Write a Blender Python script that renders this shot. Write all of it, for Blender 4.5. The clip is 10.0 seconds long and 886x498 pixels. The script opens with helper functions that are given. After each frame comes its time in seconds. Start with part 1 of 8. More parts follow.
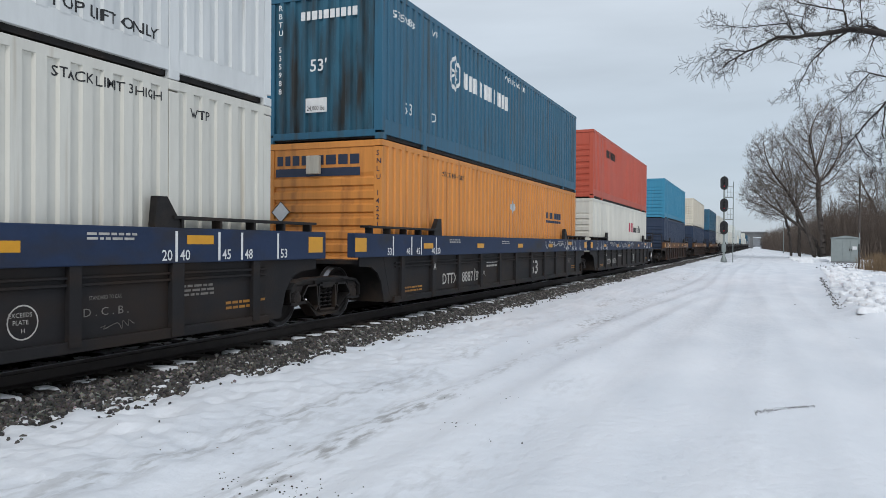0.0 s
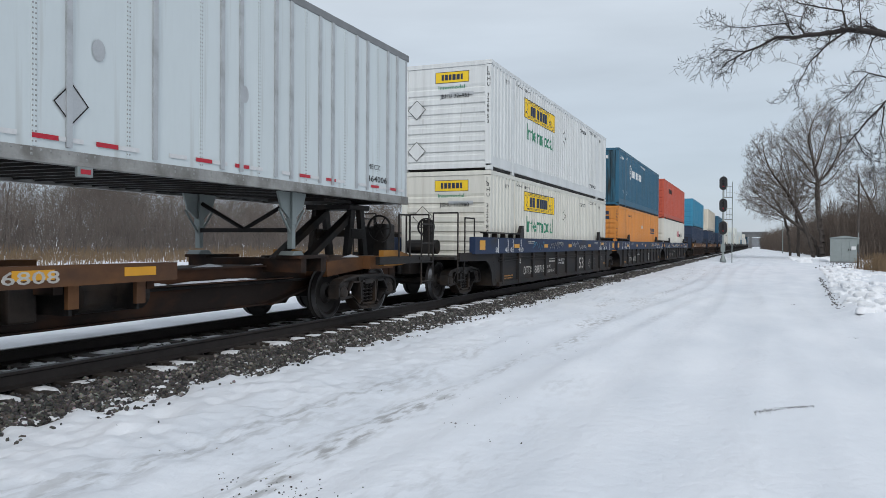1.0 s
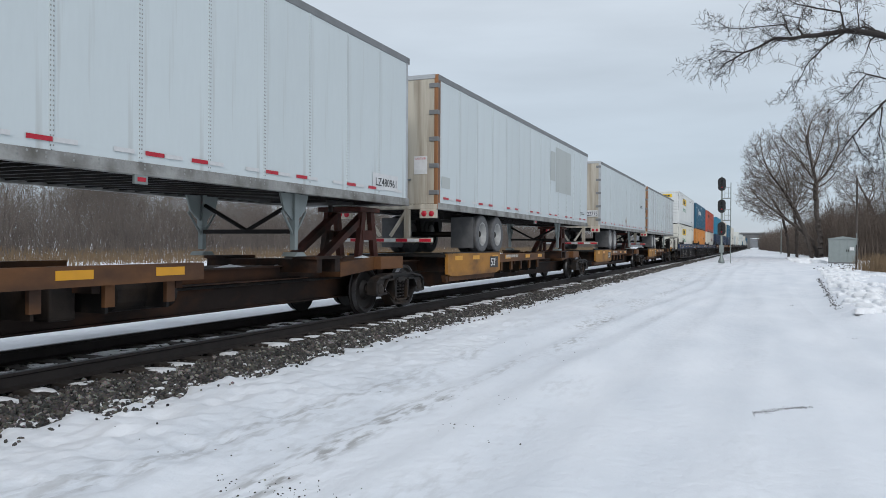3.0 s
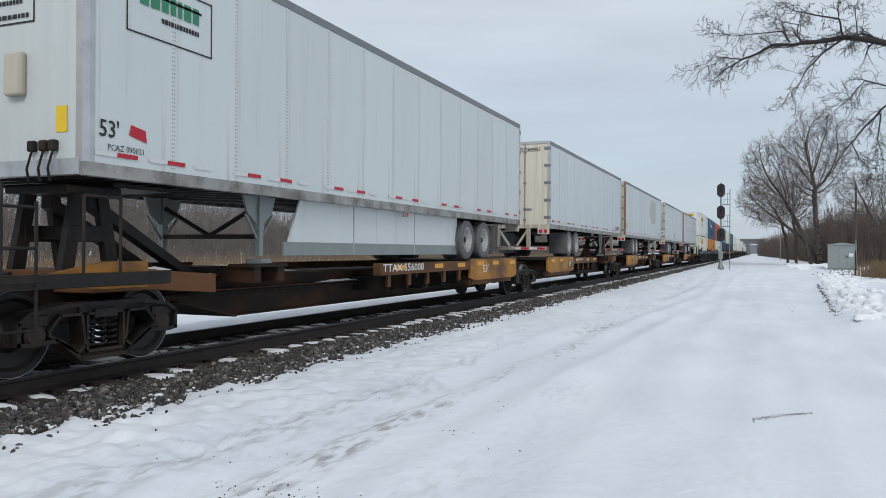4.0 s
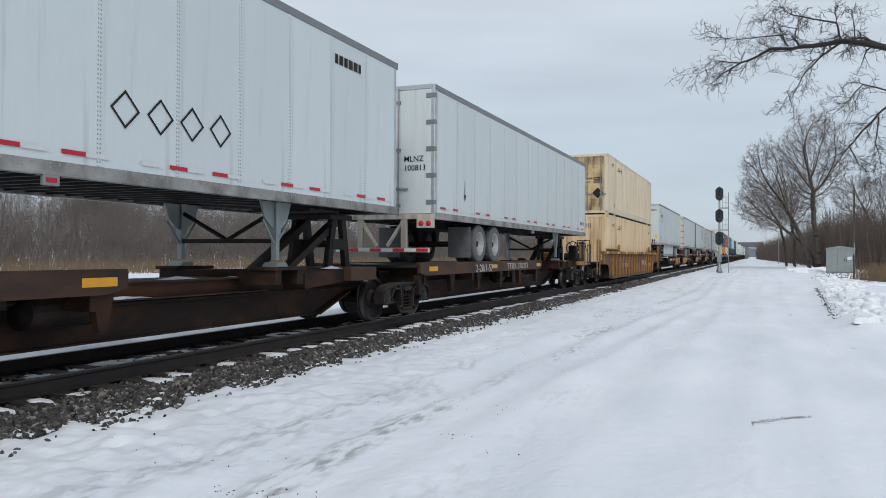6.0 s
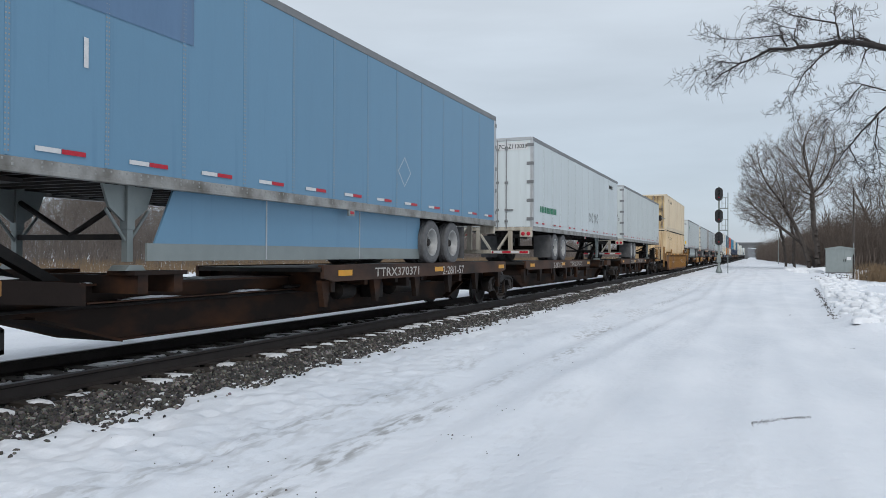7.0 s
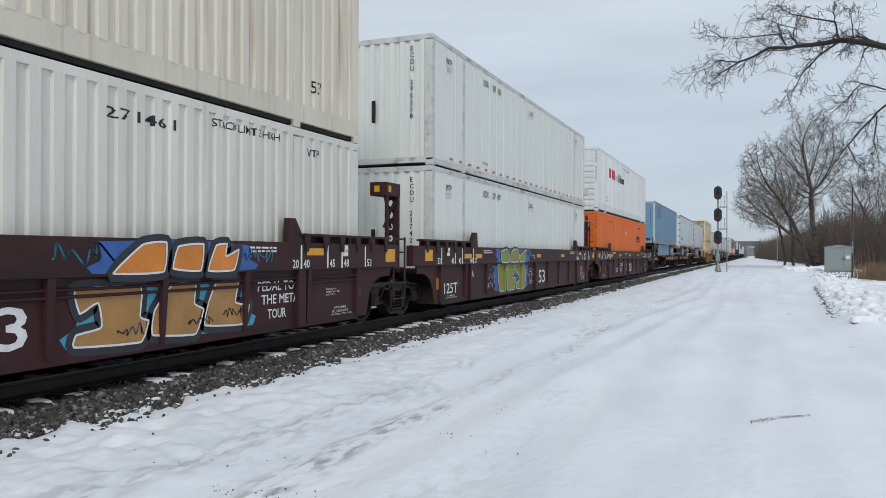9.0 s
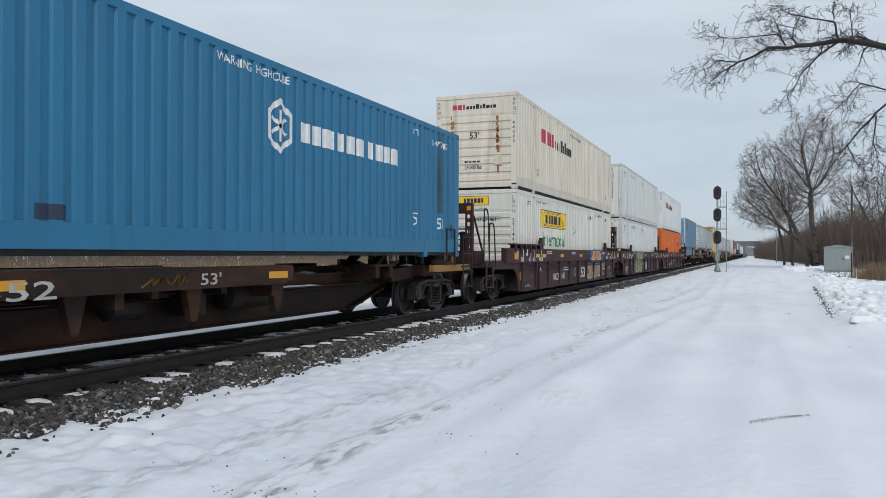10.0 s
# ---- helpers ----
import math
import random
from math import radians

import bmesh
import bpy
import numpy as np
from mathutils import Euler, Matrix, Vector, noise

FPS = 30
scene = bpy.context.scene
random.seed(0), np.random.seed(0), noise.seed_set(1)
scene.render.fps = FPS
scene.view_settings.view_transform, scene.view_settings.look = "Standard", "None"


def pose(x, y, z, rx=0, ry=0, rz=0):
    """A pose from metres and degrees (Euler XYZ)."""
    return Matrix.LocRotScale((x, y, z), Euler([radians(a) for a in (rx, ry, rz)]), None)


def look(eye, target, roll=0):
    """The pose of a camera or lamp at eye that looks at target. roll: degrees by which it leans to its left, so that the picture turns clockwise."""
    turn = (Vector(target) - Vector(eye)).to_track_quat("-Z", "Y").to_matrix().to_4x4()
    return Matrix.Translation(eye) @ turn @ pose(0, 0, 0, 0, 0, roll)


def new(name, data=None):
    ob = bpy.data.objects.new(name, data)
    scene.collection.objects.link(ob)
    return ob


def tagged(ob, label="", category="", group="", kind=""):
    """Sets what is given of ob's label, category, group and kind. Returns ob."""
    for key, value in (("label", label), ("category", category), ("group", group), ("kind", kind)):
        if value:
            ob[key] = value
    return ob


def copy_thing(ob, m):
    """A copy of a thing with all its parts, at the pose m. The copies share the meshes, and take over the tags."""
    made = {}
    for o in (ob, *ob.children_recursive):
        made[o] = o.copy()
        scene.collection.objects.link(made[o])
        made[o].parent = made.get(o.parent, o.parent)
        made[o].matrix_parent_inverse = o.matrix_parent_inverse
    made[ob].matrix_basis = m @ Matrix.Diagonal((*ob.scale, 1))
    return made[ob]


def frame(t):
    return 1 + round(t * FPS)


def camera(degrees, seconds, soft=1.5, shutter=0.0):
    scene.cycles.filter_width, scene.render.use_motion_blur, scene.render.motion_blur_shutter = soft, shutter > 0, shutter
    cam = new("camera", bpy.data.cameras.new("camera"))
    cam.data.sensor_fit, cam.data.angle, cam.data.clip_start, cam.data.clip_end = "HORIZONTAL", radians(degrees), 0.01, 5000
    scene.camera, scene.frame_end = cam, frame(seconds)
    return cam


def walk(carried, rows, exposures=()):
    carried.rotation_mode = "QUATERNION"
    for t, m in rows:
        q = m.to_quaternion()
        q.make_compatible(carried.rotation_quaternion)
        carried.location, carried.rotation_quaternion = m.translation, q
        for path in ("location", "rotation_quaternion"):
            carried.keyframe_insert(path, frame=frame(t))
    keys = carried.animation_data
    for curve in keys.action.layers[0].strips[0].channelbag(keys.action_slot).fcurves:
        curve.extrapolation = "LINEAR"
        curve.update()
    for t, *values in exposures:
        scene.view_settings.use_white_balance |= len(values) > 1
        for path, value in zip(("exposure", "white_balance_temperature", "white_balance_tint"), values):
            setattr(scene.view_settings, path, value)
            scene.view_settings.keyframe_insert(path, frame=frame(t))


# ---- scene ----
# ---- camera: nearly still, beside the line, 1.34 m above the rails ----
EYE = (0.0, 0.0, 1.34)
XC = -7.855          # centre line of the track
SPEED = 25.93        # metres a second, away from the camera
cam = camera(60.14, 10.0, soft=0.85, shutter=0.0)


def aim(yaw, pitch, roll):
    a, b = radians(yaw), radians(pitch)
    way = (-math.sin(a) * math.cos(b), math.cos(a) * math.cos(b), math.sin(b))
    return look(EYE, [e + 10 * w for e, w in zip(EYE, way)], roll)


walk(cam, [(0.0, aim(22.591, -0.447, 0.390)), (1.0, aim(22.535, -0.425, 0.352)), (2.5, aim(22.457, -0.447, 0.307)),
           (2.8, aim(22.445, -0.405, 0.307)), (4.0, aim(22.391, 0.115, 0.307)), (4.5, aim(22.370, 0.296, 0.309)),
           (5.5, aim(22.317, 0.374, 0.282)), (7.0, aim(22.267, 0.423, 0.235)), (8.0, aim(22.238, 0.402, 0.210)),
           (9.0, aim(22.201, 0.339, 0.205)), (10.0, aim(22.166, 0.343, 0.190))])

# ---- overcast winter daylight ----
world = bpy.data.worlds.new("overcast_sky")
scene.world = world
world.use_nodes = True
wn, wl = world.node_tree.nodes, world.node_tree.links
wn.clear()
sky = wn.new("ShaderNodeTexSky")
sky.sky_type, sky.sun_disc, sky.sun_elevation, sky.sun_rotation = "NISHITA", False, radians(30), radians(150)
tc = wn.new("ShaderNodeTexCoord")
sep = wn.new("ShaderNodeSeparateXYZ")
ramp = wn.new("ShaderNodeValToRGB")
ramp.color_ramp.elements[0].position, ramp.color_ramp.elements[0].color = 0.0, (0.57, 0.63, 0.70, 1)
ramp.color_ramp.elements[1].position, ramp.color_ramp.elements[1].color = 0.9, (0.74, 0.80, 0.88, 1)
for pos, col in ((0.03, (0.52, 0.60, 0.69)), (0.10, (0.535, 0.62, 0.715)), (0.30, (0.635, 0.705, 0.78))):
    e = ramp.color_ramp.elements.new(pos)
    e.color = (*col, 1)
mapn = wn.new("ShaderNodeMapping")
mapn.inputs["Scale"].default_value = (1.6, 1.6, 9.0)
cloud = wn.new("ShaderNodeTexNoise")
cloud.inputs["Scale"].default_value, cloud.inputs["Detail"].default_value = 2.2, 5
cmul = wn.new("ShaderNodeMapRange")
cmul.inputs["From Min"].default_value, cmul.inputs["From Max"].default_value = 0.3, 0.7
cmul.inputs["To Min"].default_value, cmul.inputs["To Max"].default_value = 0.93, 1.07
mixc = wn.new("ShaderNodeVectorMath")
mixc.operation = "SCALE"
dim = wn.new("ShaderNodeVectorMath")
dim.operation = "SCALE"
dim.inputs["Scale"].default_value = 0.10
blend = wn.new("ShaderNodeMix")
blend.data_type = "RGBA"
blend.inputs["Factor"].default_value = 0.9
bg = wn.new("ShaderNodeBackground")
wo = wn.new("ShaderNodeOutputWorld")
wl.new(tc.outputs["Generated"], sep.inputs[0])
wl.new(sep.outputs["Z"], ramp.inputs[0])
wl.new(tc.outputs["Generated"], mapn.inputs[0])
wl.new(mapn.outputs[0], cloud.inputs["Vector"])
wl.new(cloud.outputs["Fac"], cmul.inputs["Value"])
wl.new(ramp.outputs["Color"], mixc.inputs[0])
wl.new(cmul.outputs["Result"], mixc.inputs["Scale"])
wl.new(sky.outputs["Color"], dim.inputs[0])
wl.new(dim.outputs["Vector"], blend.inputs["A"])
wl.new(mixc.outputs["Vector"], blend.inputs["B"])
wl.new(blend.outputs["Result"], bg.inputs["Color"])
bg.inputs["Strength"].default_value = 1.0
wl.new(bg.outputs[0], wo.inputs[0])

sun = new("sun", bpy.data.lights.new("sun", "SUN"))
sun.data.energy, sun.data.angle, sun.data.color = 1.25, radians(18), (1.0, 0.985, 0.965)
sun.matrix_basis = look((20, -56, 42), (0, 0, 0))
scene.view_settings.exposure = 0.0


# ---- materials ----
def material(name, color, rough=0.6, metal=0.0, vary=0.12, scale=3.0, stretch=(1, 1, 1), dirt=None, dirt_at=0.62,
             dirt_soft=0.12, dirt_scale=1.5, dirt_stretch=(1, 1, 1), bump=0.0, bump_scale=40.0, by_object=0.0, spec=0.4):
    m = bpy.data.materials.new(name)
    m.use_nodes = True
    n, k = m.node_tree.nodes, m.node_tree.links
    b = n["Principled BSDF"]
    b.inputs["Roughness"].default_value, b.inputs["Metallic"].default_value = rough, metal
    b.inputs["Specular IOR Level"].default_value = spec
    co = n.new("ShaderNodeTexCoord")

    def noise_at(s, st, detail=5):
        mp = n.new("ShaderNodeMapping")
        mp.inputs["Scale"].default_value = st
        nz = n.new("ShaderNodeTexNoise")
        nz.inputs["Scale"].default_value, nz.inputs["Detail"].default_value = s, detail
        k.new(co.outputs["Object"], mp.inputs[0])
        k.new(mp.outputs[0], nz.inputs["Vector"])
        return nz
    nz = noise_at(scale, stretch)
    fine = noise_at(scale * 11, stretch, 3)
    add = n.new("ShaderNodeMath")
    add.operation = "MULTIPLY_ADD"
    add.inputs[1].default_value = 0.35
    k.new(fine.outputs["Fac"], add.inputs[0])
    k.new(nz.outputs["Fac"], add.inputs[2])
    mr = n.new("ShaderNodeMapRange")
    mr.inputs["From Min"].default_value, mr.inputs["From Max"].default_value = 0.42, 0.93
    mr.inputs["To Min"].default_value, mr.inputs["To Max"].default_value = 1 - vary, 1 + vary
    k.new(add.outputs[0], mr.inputs["Value"])
    out = mr.outputs["Result"]
    if by_object:
        oi = n.new("ShaderNodeObjectInfo")
        r2 = n.new("ShaderNodeMapRange")
        r2.inputs["To Min"].default_value, r2.inputs["To Max"].default_value = 1 - by_object, 1 + by_object
        k.new(oi.outputs["Random"], r2.inputs["Value"])
        mm = n.new("ShaderNodeMath")
        mm.operation = "MULTIPLY"
        k.new(out, mm.inputs[0])
        k.new(r2.outputs["Result"], mm.inputs[1])
        out = mm.outputs[0]
    sc = n.new("ShaderNodeVectorMath")
    sc.operation = "SCALE"
    sc.inputs[0].default_value = color
    k.new(out, sc.inputs["Scale"])
    col = sc.outputs["Vector"]
    if dirt:
        dz = noise_at(dirt_scale, dirt_stretch, 6)
        r3 = n.new("ShaderNodeMapRange")
        r3.inputs["From Min"].default_value, r3.inputs["From Max"].default_value = dirt_at - dirt_soft, dirt_at + dirt_soft
        k.new(dz.outputs["Fac"], r3.inputs["Value"])
        mx = n.new("ShaderNodeMix")
        mx.data_type = "RGBA"
        k.new(r3.outputs["Result"], mx.inputs["Factor"])
        k.new(col, mx.inputs["A"])
        mx.inputs["B"].default_value = (*dirt, 1)
        col = mx.outputs["Result"]
    k.new(col, b.inputs["Base Color"])
    if bump:
        bz = noise_at(bump_scale, (1, 1, 1), 6)
        bp = n.new("ShaderNodeBump")
        bp.inputs["Strength"].default_value, bp.inputs["Distance"].default_value = bump, 0.02
        k.new(bz.outputs["Fac"], bp.inputs["Height"])
        k.new(bp.outputs[0], b.inputs["Normal"])
    return m


V = (6, 1.2, 0.25)   # vertical streaks
GRIME = (0.16, 0.13, 0.10)


def car_paint(name, color, dirt, at=0.58, rough=0.65, vary=0.15, spec=0.25):
    """Weathered paint with cloudy grime and rust, for railway cars."""
    return material(name, color, rough, 0, vary, 2.0, (1.5, 0.7, 1.0), dirt, at, 0.12, 1.5, (1.2, 0.6, 1.3), 0.10, 25, 0.05, spec)


def paint(name, color, dirt=GRIME, at=0.80, rough=0.5, vary=0.10, spec=0.4):
    return material(name, color, rough, 0, vary, 1.2, V, dirt, at, 0.15, 1.6, (2.5, 4.5, 0.22), 0.06, 25, 0.03, spec)


M_JB = paint("white_container_paint", (0.615, 0.60, 0.54), (0.34, 0.27, 0.18), 0.78)
M_JBT = paint("white_top_container_paint", (0.625, 0.64, 0.635))
M_CREAM = paint("cream_container_paint", (0.61, 0.56, 0.465), (0.32, 0.20, 0.10), 0.72)
M_TAN = paint("tan_container_paint", (0.66, 0.51, 0.32), (0.33, 0.17, 0.07), 0.64)
M_SOOT = material("soot_stained_teal_paint", (0.022, 0.10, 0.155), 0.55, 0, 0.12, 1.5, (1, 1, 0.3), (0.018, 0.019, 0.018), 0.54, 0.13, 1.6, (2.5, 1, 0.35), 0.06, 25)
M_TANDOOR = material("rust_stained_tan_door_paint", (0.58, 0.43, 0.22), 0.55, 0, 0.12, 2, (1, 1, 0.4), (0.13, 0.075, 0.04), 0.56, 0.14, 2.2, (1.6, 1, 0.45), 0.1, 25)
M_TANT = paint("pale_tan_container_paint", (0.62, 0.525, 0.385), (0.33, 0.20, 0.11), 0.68)
# Tan recess faces: brown weathering and the recess's shade in one darker colour
M_TANF = paint("rust_filmed_shaded_tan_paint", (0.50, 0.325, 0.165), (0.30, 0.15, 0.06), 0.62)
M_TANTF = paint("brown_filmed_shaded_pale_tan_paint", (0.50, 0.395, 0.265), (0.33, 0.19, 0.10), 0.66)
M_TEAL = paint("teal_blue_container_paint", (0.022, 0.105, 0.175), (0.05, 0.05, 0.04), 0.66)
M_BLUE = paint("bright_blue_container_paint", (0.016, 0.145, 0.268), (0.018, 0.075, 0.13), 0.74)
M_LBLUE = paint("light_blue_container_paint", (0.035, 0.215, 0.34))
M_NAVY = paint("navy_container_paint", (0.02, 0.035, 0.07))
M_ORANGE = paint("bright_orange_container_paint", (0.60, 0.128, 0.016), (0.22, 0.05, 0.015), 0.80)
M_ORANGE2 = paint("faded_orange_container_paint", (0.60, 0.235, 0.05), (0.22, 0.08, 0.03), 0.70)
M_RED = paint("red_container_paint", (0.46, 0.085, 0.05))
M_EC = paint("white_plate_container_paint", (0.65, 0.67, 0.63), (0.42, 0.40, 0.34), 0.84, 0.45, 0.04)
M_ECRAIL = material("scuffed_grey_container_rail", (0.52, 0.525, 0.505), 0.55, 0.1, 0.15, 3, (1, 0.4, 2), (0.20, 0.165, 0.13), 0.66, 0.12, 4, (1, 0.6, 1))
M_TRAIL = paint("white_trailer_sheet", (0.575, 0.625, 0.635), (0.38, 0.38, 0.355), 0.75, 0.38, 0.04)
M_TRAILG = paint("grey_trailer_sheet", (0.565, 0.605, 0.60), (0.38, 0.37, 0.34), 0.75, 0.38, 0.04)
M_PATCHG = paint("repainted_grey_patch", (0.44, 0.465, 0.45), (0.36, 0.36, 0.34), 0.74, 0.45, 0.03)
M_TRAILB = paint("sky_blue_trailer_sheet", (0.130, 0.258, 0.375), (0.095, 0.20, 0.31), 0.76, 0.42, 0.035)
M_DOORDIRT = paint("grimy_white_door_paint", (0.50, 0.46, 0.385), (0.20, 0.155, 0.11), 0.60)
M_RUSTY = paint("rusty_corner_post", (0.30, 0.13, 0.05), (0.10, 0.05, 0.03), 0.55)
M_ALU = material("worn_aluminium", (0.50, 0.51, 0.52), 0.42, 0.75, 0.12, 4, (1, 1, 1), (0.2, 0.19, 0.18), 0.66)
M_LOWRAIL = material("dirty_aluminium_rail", (0.33, 0.325, 0.31), 0.5, 0.45, 0.2, 2.5, (1, 1, 1), (0.13, 0.12, 0.105), 0.56, 0.14, 2.2, (1, 1.2, 1), 0.05, 30)
M_GREYRAIL = material("grey_top_rail", (0.22, 0.225, 0.23), 0.5, 0.5, 0.1, 4)
M_CHORD = car_paint("dark_blue_car_paint", (0.016, 0.030, 0.070), (0.028, 0.026, 0.027), 0.62)
M_WELL = car_paint("grimy_dark_car_paint", (0.0165, 0.0155, 0.0165), (0.028, 0.0195, 0.0150), 0.53, 0.7, 0.15, 0.2)
M_YCAR = car_paint("weathered_yellow_brown_car_paint", (0.29, 0.150, 0.045), (0.11, 0.055, 0.026), 0.57, 0.65)
M_YCARD = car_paint("rusty_brown_well_side_paint", (0.140, 0.063, 0.026), (0.055, 0.030, 0.020), 0.55, 0.7)
M_DECKB = car_paint("dark_rusty_deck_paint", (0.070, 0.035, 0.022), (0.026, 0.018, 0.015), 0.54, 0.7, 0.2, 0.25)
M_MAROON = car_paint("maroon_car_paint", (0.043, 0.0160, 0.0172), (0.022, 0.0135, 0.0135), 0.60, 0.6, 0.12, 0.2)
M_YELLOW = car_paint("worn_yellow_deck_paint", (0.36, 0.165, 0.030), (0.11, 0.055, 0.025), 0.55, 0.6)
M_BROWN = car_paint("rust_brown_spine_paint", (0.020, 0.0130, 0.0105), (0.070, 0.029, 0.013), 0.57, 0.75, 0.2, 0.2)
M_REFL = material("yellow_reflector", (0.62, 0.29, 0.012), 0.35, 0, 0.06, 8)
M_STEEL = material("grimy_black_steel", (0.019, 0.017, 0.0165), 0.6, 0.2, 0.3, 6, (1, 1, 1), (0.045, 0.030, 0.021), 0.62, bump=0.15, spec=0.25)
M_WHEEL = material("dark_wheel_steel", (0.024, 0.021, 0.020), 0.5, 0.4, 0.25, 6)
M_TREAD = material("polished_tread_steel", (0.24, 0.24, 0.25), 0.35, 1.0, 0.1, 10)
M_TYRE = material("dusty_grey_tyre_rubber", (0.105, 0.105, 0.108), 0.85, 0, 0.25, 8, bump=0.3, bump_scale=60)
M_RIM = material("dull_white_wheel_rim", (0.36, 0.36, 0.352), 0.5, 0.2, 0.2, 7, (1, 1, 1), (0.15, 0.14, 0.13), 0.6)
M_BLACK = material("black_paint", (0.018, 0.018, 0.02), 0.5, 0, 0.15, 8)
M_WHITE = material("white_lettering", (0.68, 0.68, 0.67), 0.6, 0, 0.12, 8)
M_GREEN = material("green_lettering", (0.03, 0.20, 0.11), 0.5, 0, 0.08, 8)
M_SIGNY = material("bright_yellow_sign", (0.78, 0.52, 0.02), 0.45, 0, 0.06, 5)
M_DKBLUE = material("dark_navy_lettering", (0.02, 0.03, 0.06), 0.5, 0, 0.1, 8)
M_PINK = material("crimson_lettering", (0.42, 0.03, 0.07), 0.5, 0, 0.1, 8)
M_REDTAPE = material("red_reflective_tape", (0.45, 0.012, 0.03), 0.3, 0, 0.15, 12)
M_TAPEW = material("white_reflective_tape", (0.62, 0.62, 0.62), 0.3, 0, 0.1, 12)
M_RIVET = material("dull_grey_rivet", (0.30, 0.30, 0.29), 0.5, 0.4, 0.1, 9)
M_HITCH = material("rusty_red_hitch_paint", (0.085, 0.028, 0.020), 0.65, 0, 0.3, 5, (1, 1, 1), (0.030, 0.020, 0.016), 0.55, spec=0.25)
M_BRUSHF = material("grey_brown_far_brush", (0.155, 0.130, 0.114), 0.95, 0, 0.4, 0.6)
M_FLAP = material("dusty_mudflap_rubber", (0.095, 0.095, 0.098), 0.75, 0, 0.25, 5)
M_RAIL = material("dark_rail_steel", (0.030, 0.024, 0.022), 0.65, 0.3, 0.25, 5)
M_RAILTOP = material("polished_rail_head", (0.16, 0.16, 0.17), 0.40, 1.0, 0.1, 10)
M_TIE = material("dark_wooden_tie", (0.030, 0.024, 0.020), 0.85, 0, 0.3, 4, (1, 8, 1), by_object=0.3)
M_BALLAST = material("dark_ballast_bed", (0.026, 0.024, 0.023), 0.95, 0, 0.5, 14, bump=0.9, bump_scale=22)
M_BARK = material("grey_brown_bark", (0.075, 0.063, 0.056), 0.9, 0, 0.3, 6, (1, 1, 0.2))
M_WETBARK = material("dark_wet_bark", (0.034, 0.029, 0.027), 0.85, 0, 0.3, 6, (1, 1, 0.2))
M_TWIG = material("brown_twig_bark", (0.150, 0.125, 0.107), 0.9, 0, 0.3, 2)
M_BRUSH = material("dry_brown_brush", (0.115, 0.090, 0.074), 0.95, 0, 0.4, 0.6)
M_GRASS = material("dry_straw_grass", (0.21, 0.145, 0.085), 0.9, 0, 0.3, 2)
M_GALV = material("galvanised_grey_sheet", (0.24, 0.27, 0.265), 0.5, 0.35, 0.08, 3)
M_SNOWP = material("clean_snow", (0.80, 0.815, 0.84), 0.75, 0, 0.06, 3, bump=0.5, bump_scale=18)
M_CHALK = material("faint_chalk", (0.17, 0.155, 0.14), 0.8, 0, 0.3, 12)
M_CONC = material("grey_concrete", (0.16, 0.165, 0.17), 0.85, 0, 0.15, 0.4)


# ---- small mesh tools ----
def box(bm, x0, x1, y0, y1, z0, z1, bevel=0.0):
    vs = [bm.verts.new(p) for p in ((x0, y0, z0), (x1, y0, z0), (x1, y1, z0), (x0, y1, z0),
                                    (x0, y0, z1), (x1, y0, z1), (x1, y1, z1), (x0, y1, z1))]
    fs = [bm.faces.new([vs[i] for i in q]) for q in ((3, 2, 1, 0), (4, 5, 6, 7), (0, 1, 5, 4), (1, 2, 6, 5), (2, 3, 7, 6), (3, 0, 4, 7))]
    if bevel:
        es = list({e for f in fs for e in f.edges})
        bmesh.ops.bevel(bm, geom=es, offset=bevel, segments=2, affect="EDGES", profile=0.5)


def prism(bm, outline, x0, x1):
    """A solid between x0 and x1 whose outline is given as (y, z), anticlockwise as seen from +x."""
    a = [bm.verts.new((x0, y, z)) for y, z in outline]
    b = [bm.verts.new((x1, y, z)) for y, z in outline]
    bm.faces.new(b)
    bm.faces.new(a[::-1])
    n = len(a)
    for i in range(n):
        j = (i + 1) % n
        bm.faces.new((a[i], a[j], b[j], b[i]))


def rod(bm, p, q, r, seg=8, r2=None):
    p, q = Vector(p), Vector(q)
    d = q - p
    m = Matrix.Translation((p + q) / 2) @ d.to_track_quat("Z", "Y").to_matrix().to_4x4()
    bmesh.ops.create_cone(bm, cap_ends=True, segments=seg, radius1=r, radius2=r if r2 is None else r2, depth=d.length, matrix=m)


def pipe(bm, pts, r, seg=6):
    for p, q in zip(pts, pts[1:]):
        rod(bm, p, q, r, seg)


def lathe(bm, prof, centre, axis="x", seg=28, caps=True):
    """Turn a profile of (along the axis, radius) about the axis through centre."""
    rings = []
    for a, r in prof:
        ring = []
        for i in range(seg):
            t = 2 * math.pi * i / seg
            c, s = r * math.cos(t), r * math.sin(t)
            v = {"x": (a, c, s), "y": (c, a, s), "z": (c, s, a)}[axis]
            ring.append(bm.verts.new([v[k] + centre[k] for k in range(3)]))
        rings.append(ring)
    for a, b in zip(rings, rings[1:]):
        for i in range(seg):
            j = (i + 1) % seg
            bm.faces.new((a[i], a[j], b[j], b[i]))
    for ring in (rings[0][::-1], rings[-1]) if caps else ():
        bm.faces.new(ring)


MESHES = {}


def as_mesh(name, bm, mat, smooth=False):
    bmesh.ops.recalc_face_normals(bm, faces=bm.faces[:])
    me = bpy.data.meshes.new(name)
    if smooth:
        for f in bm.faces:
            f.smooth = True
    bm.to_mesh(me)
    bm.free()
    me.materials.append(mat)
    return me


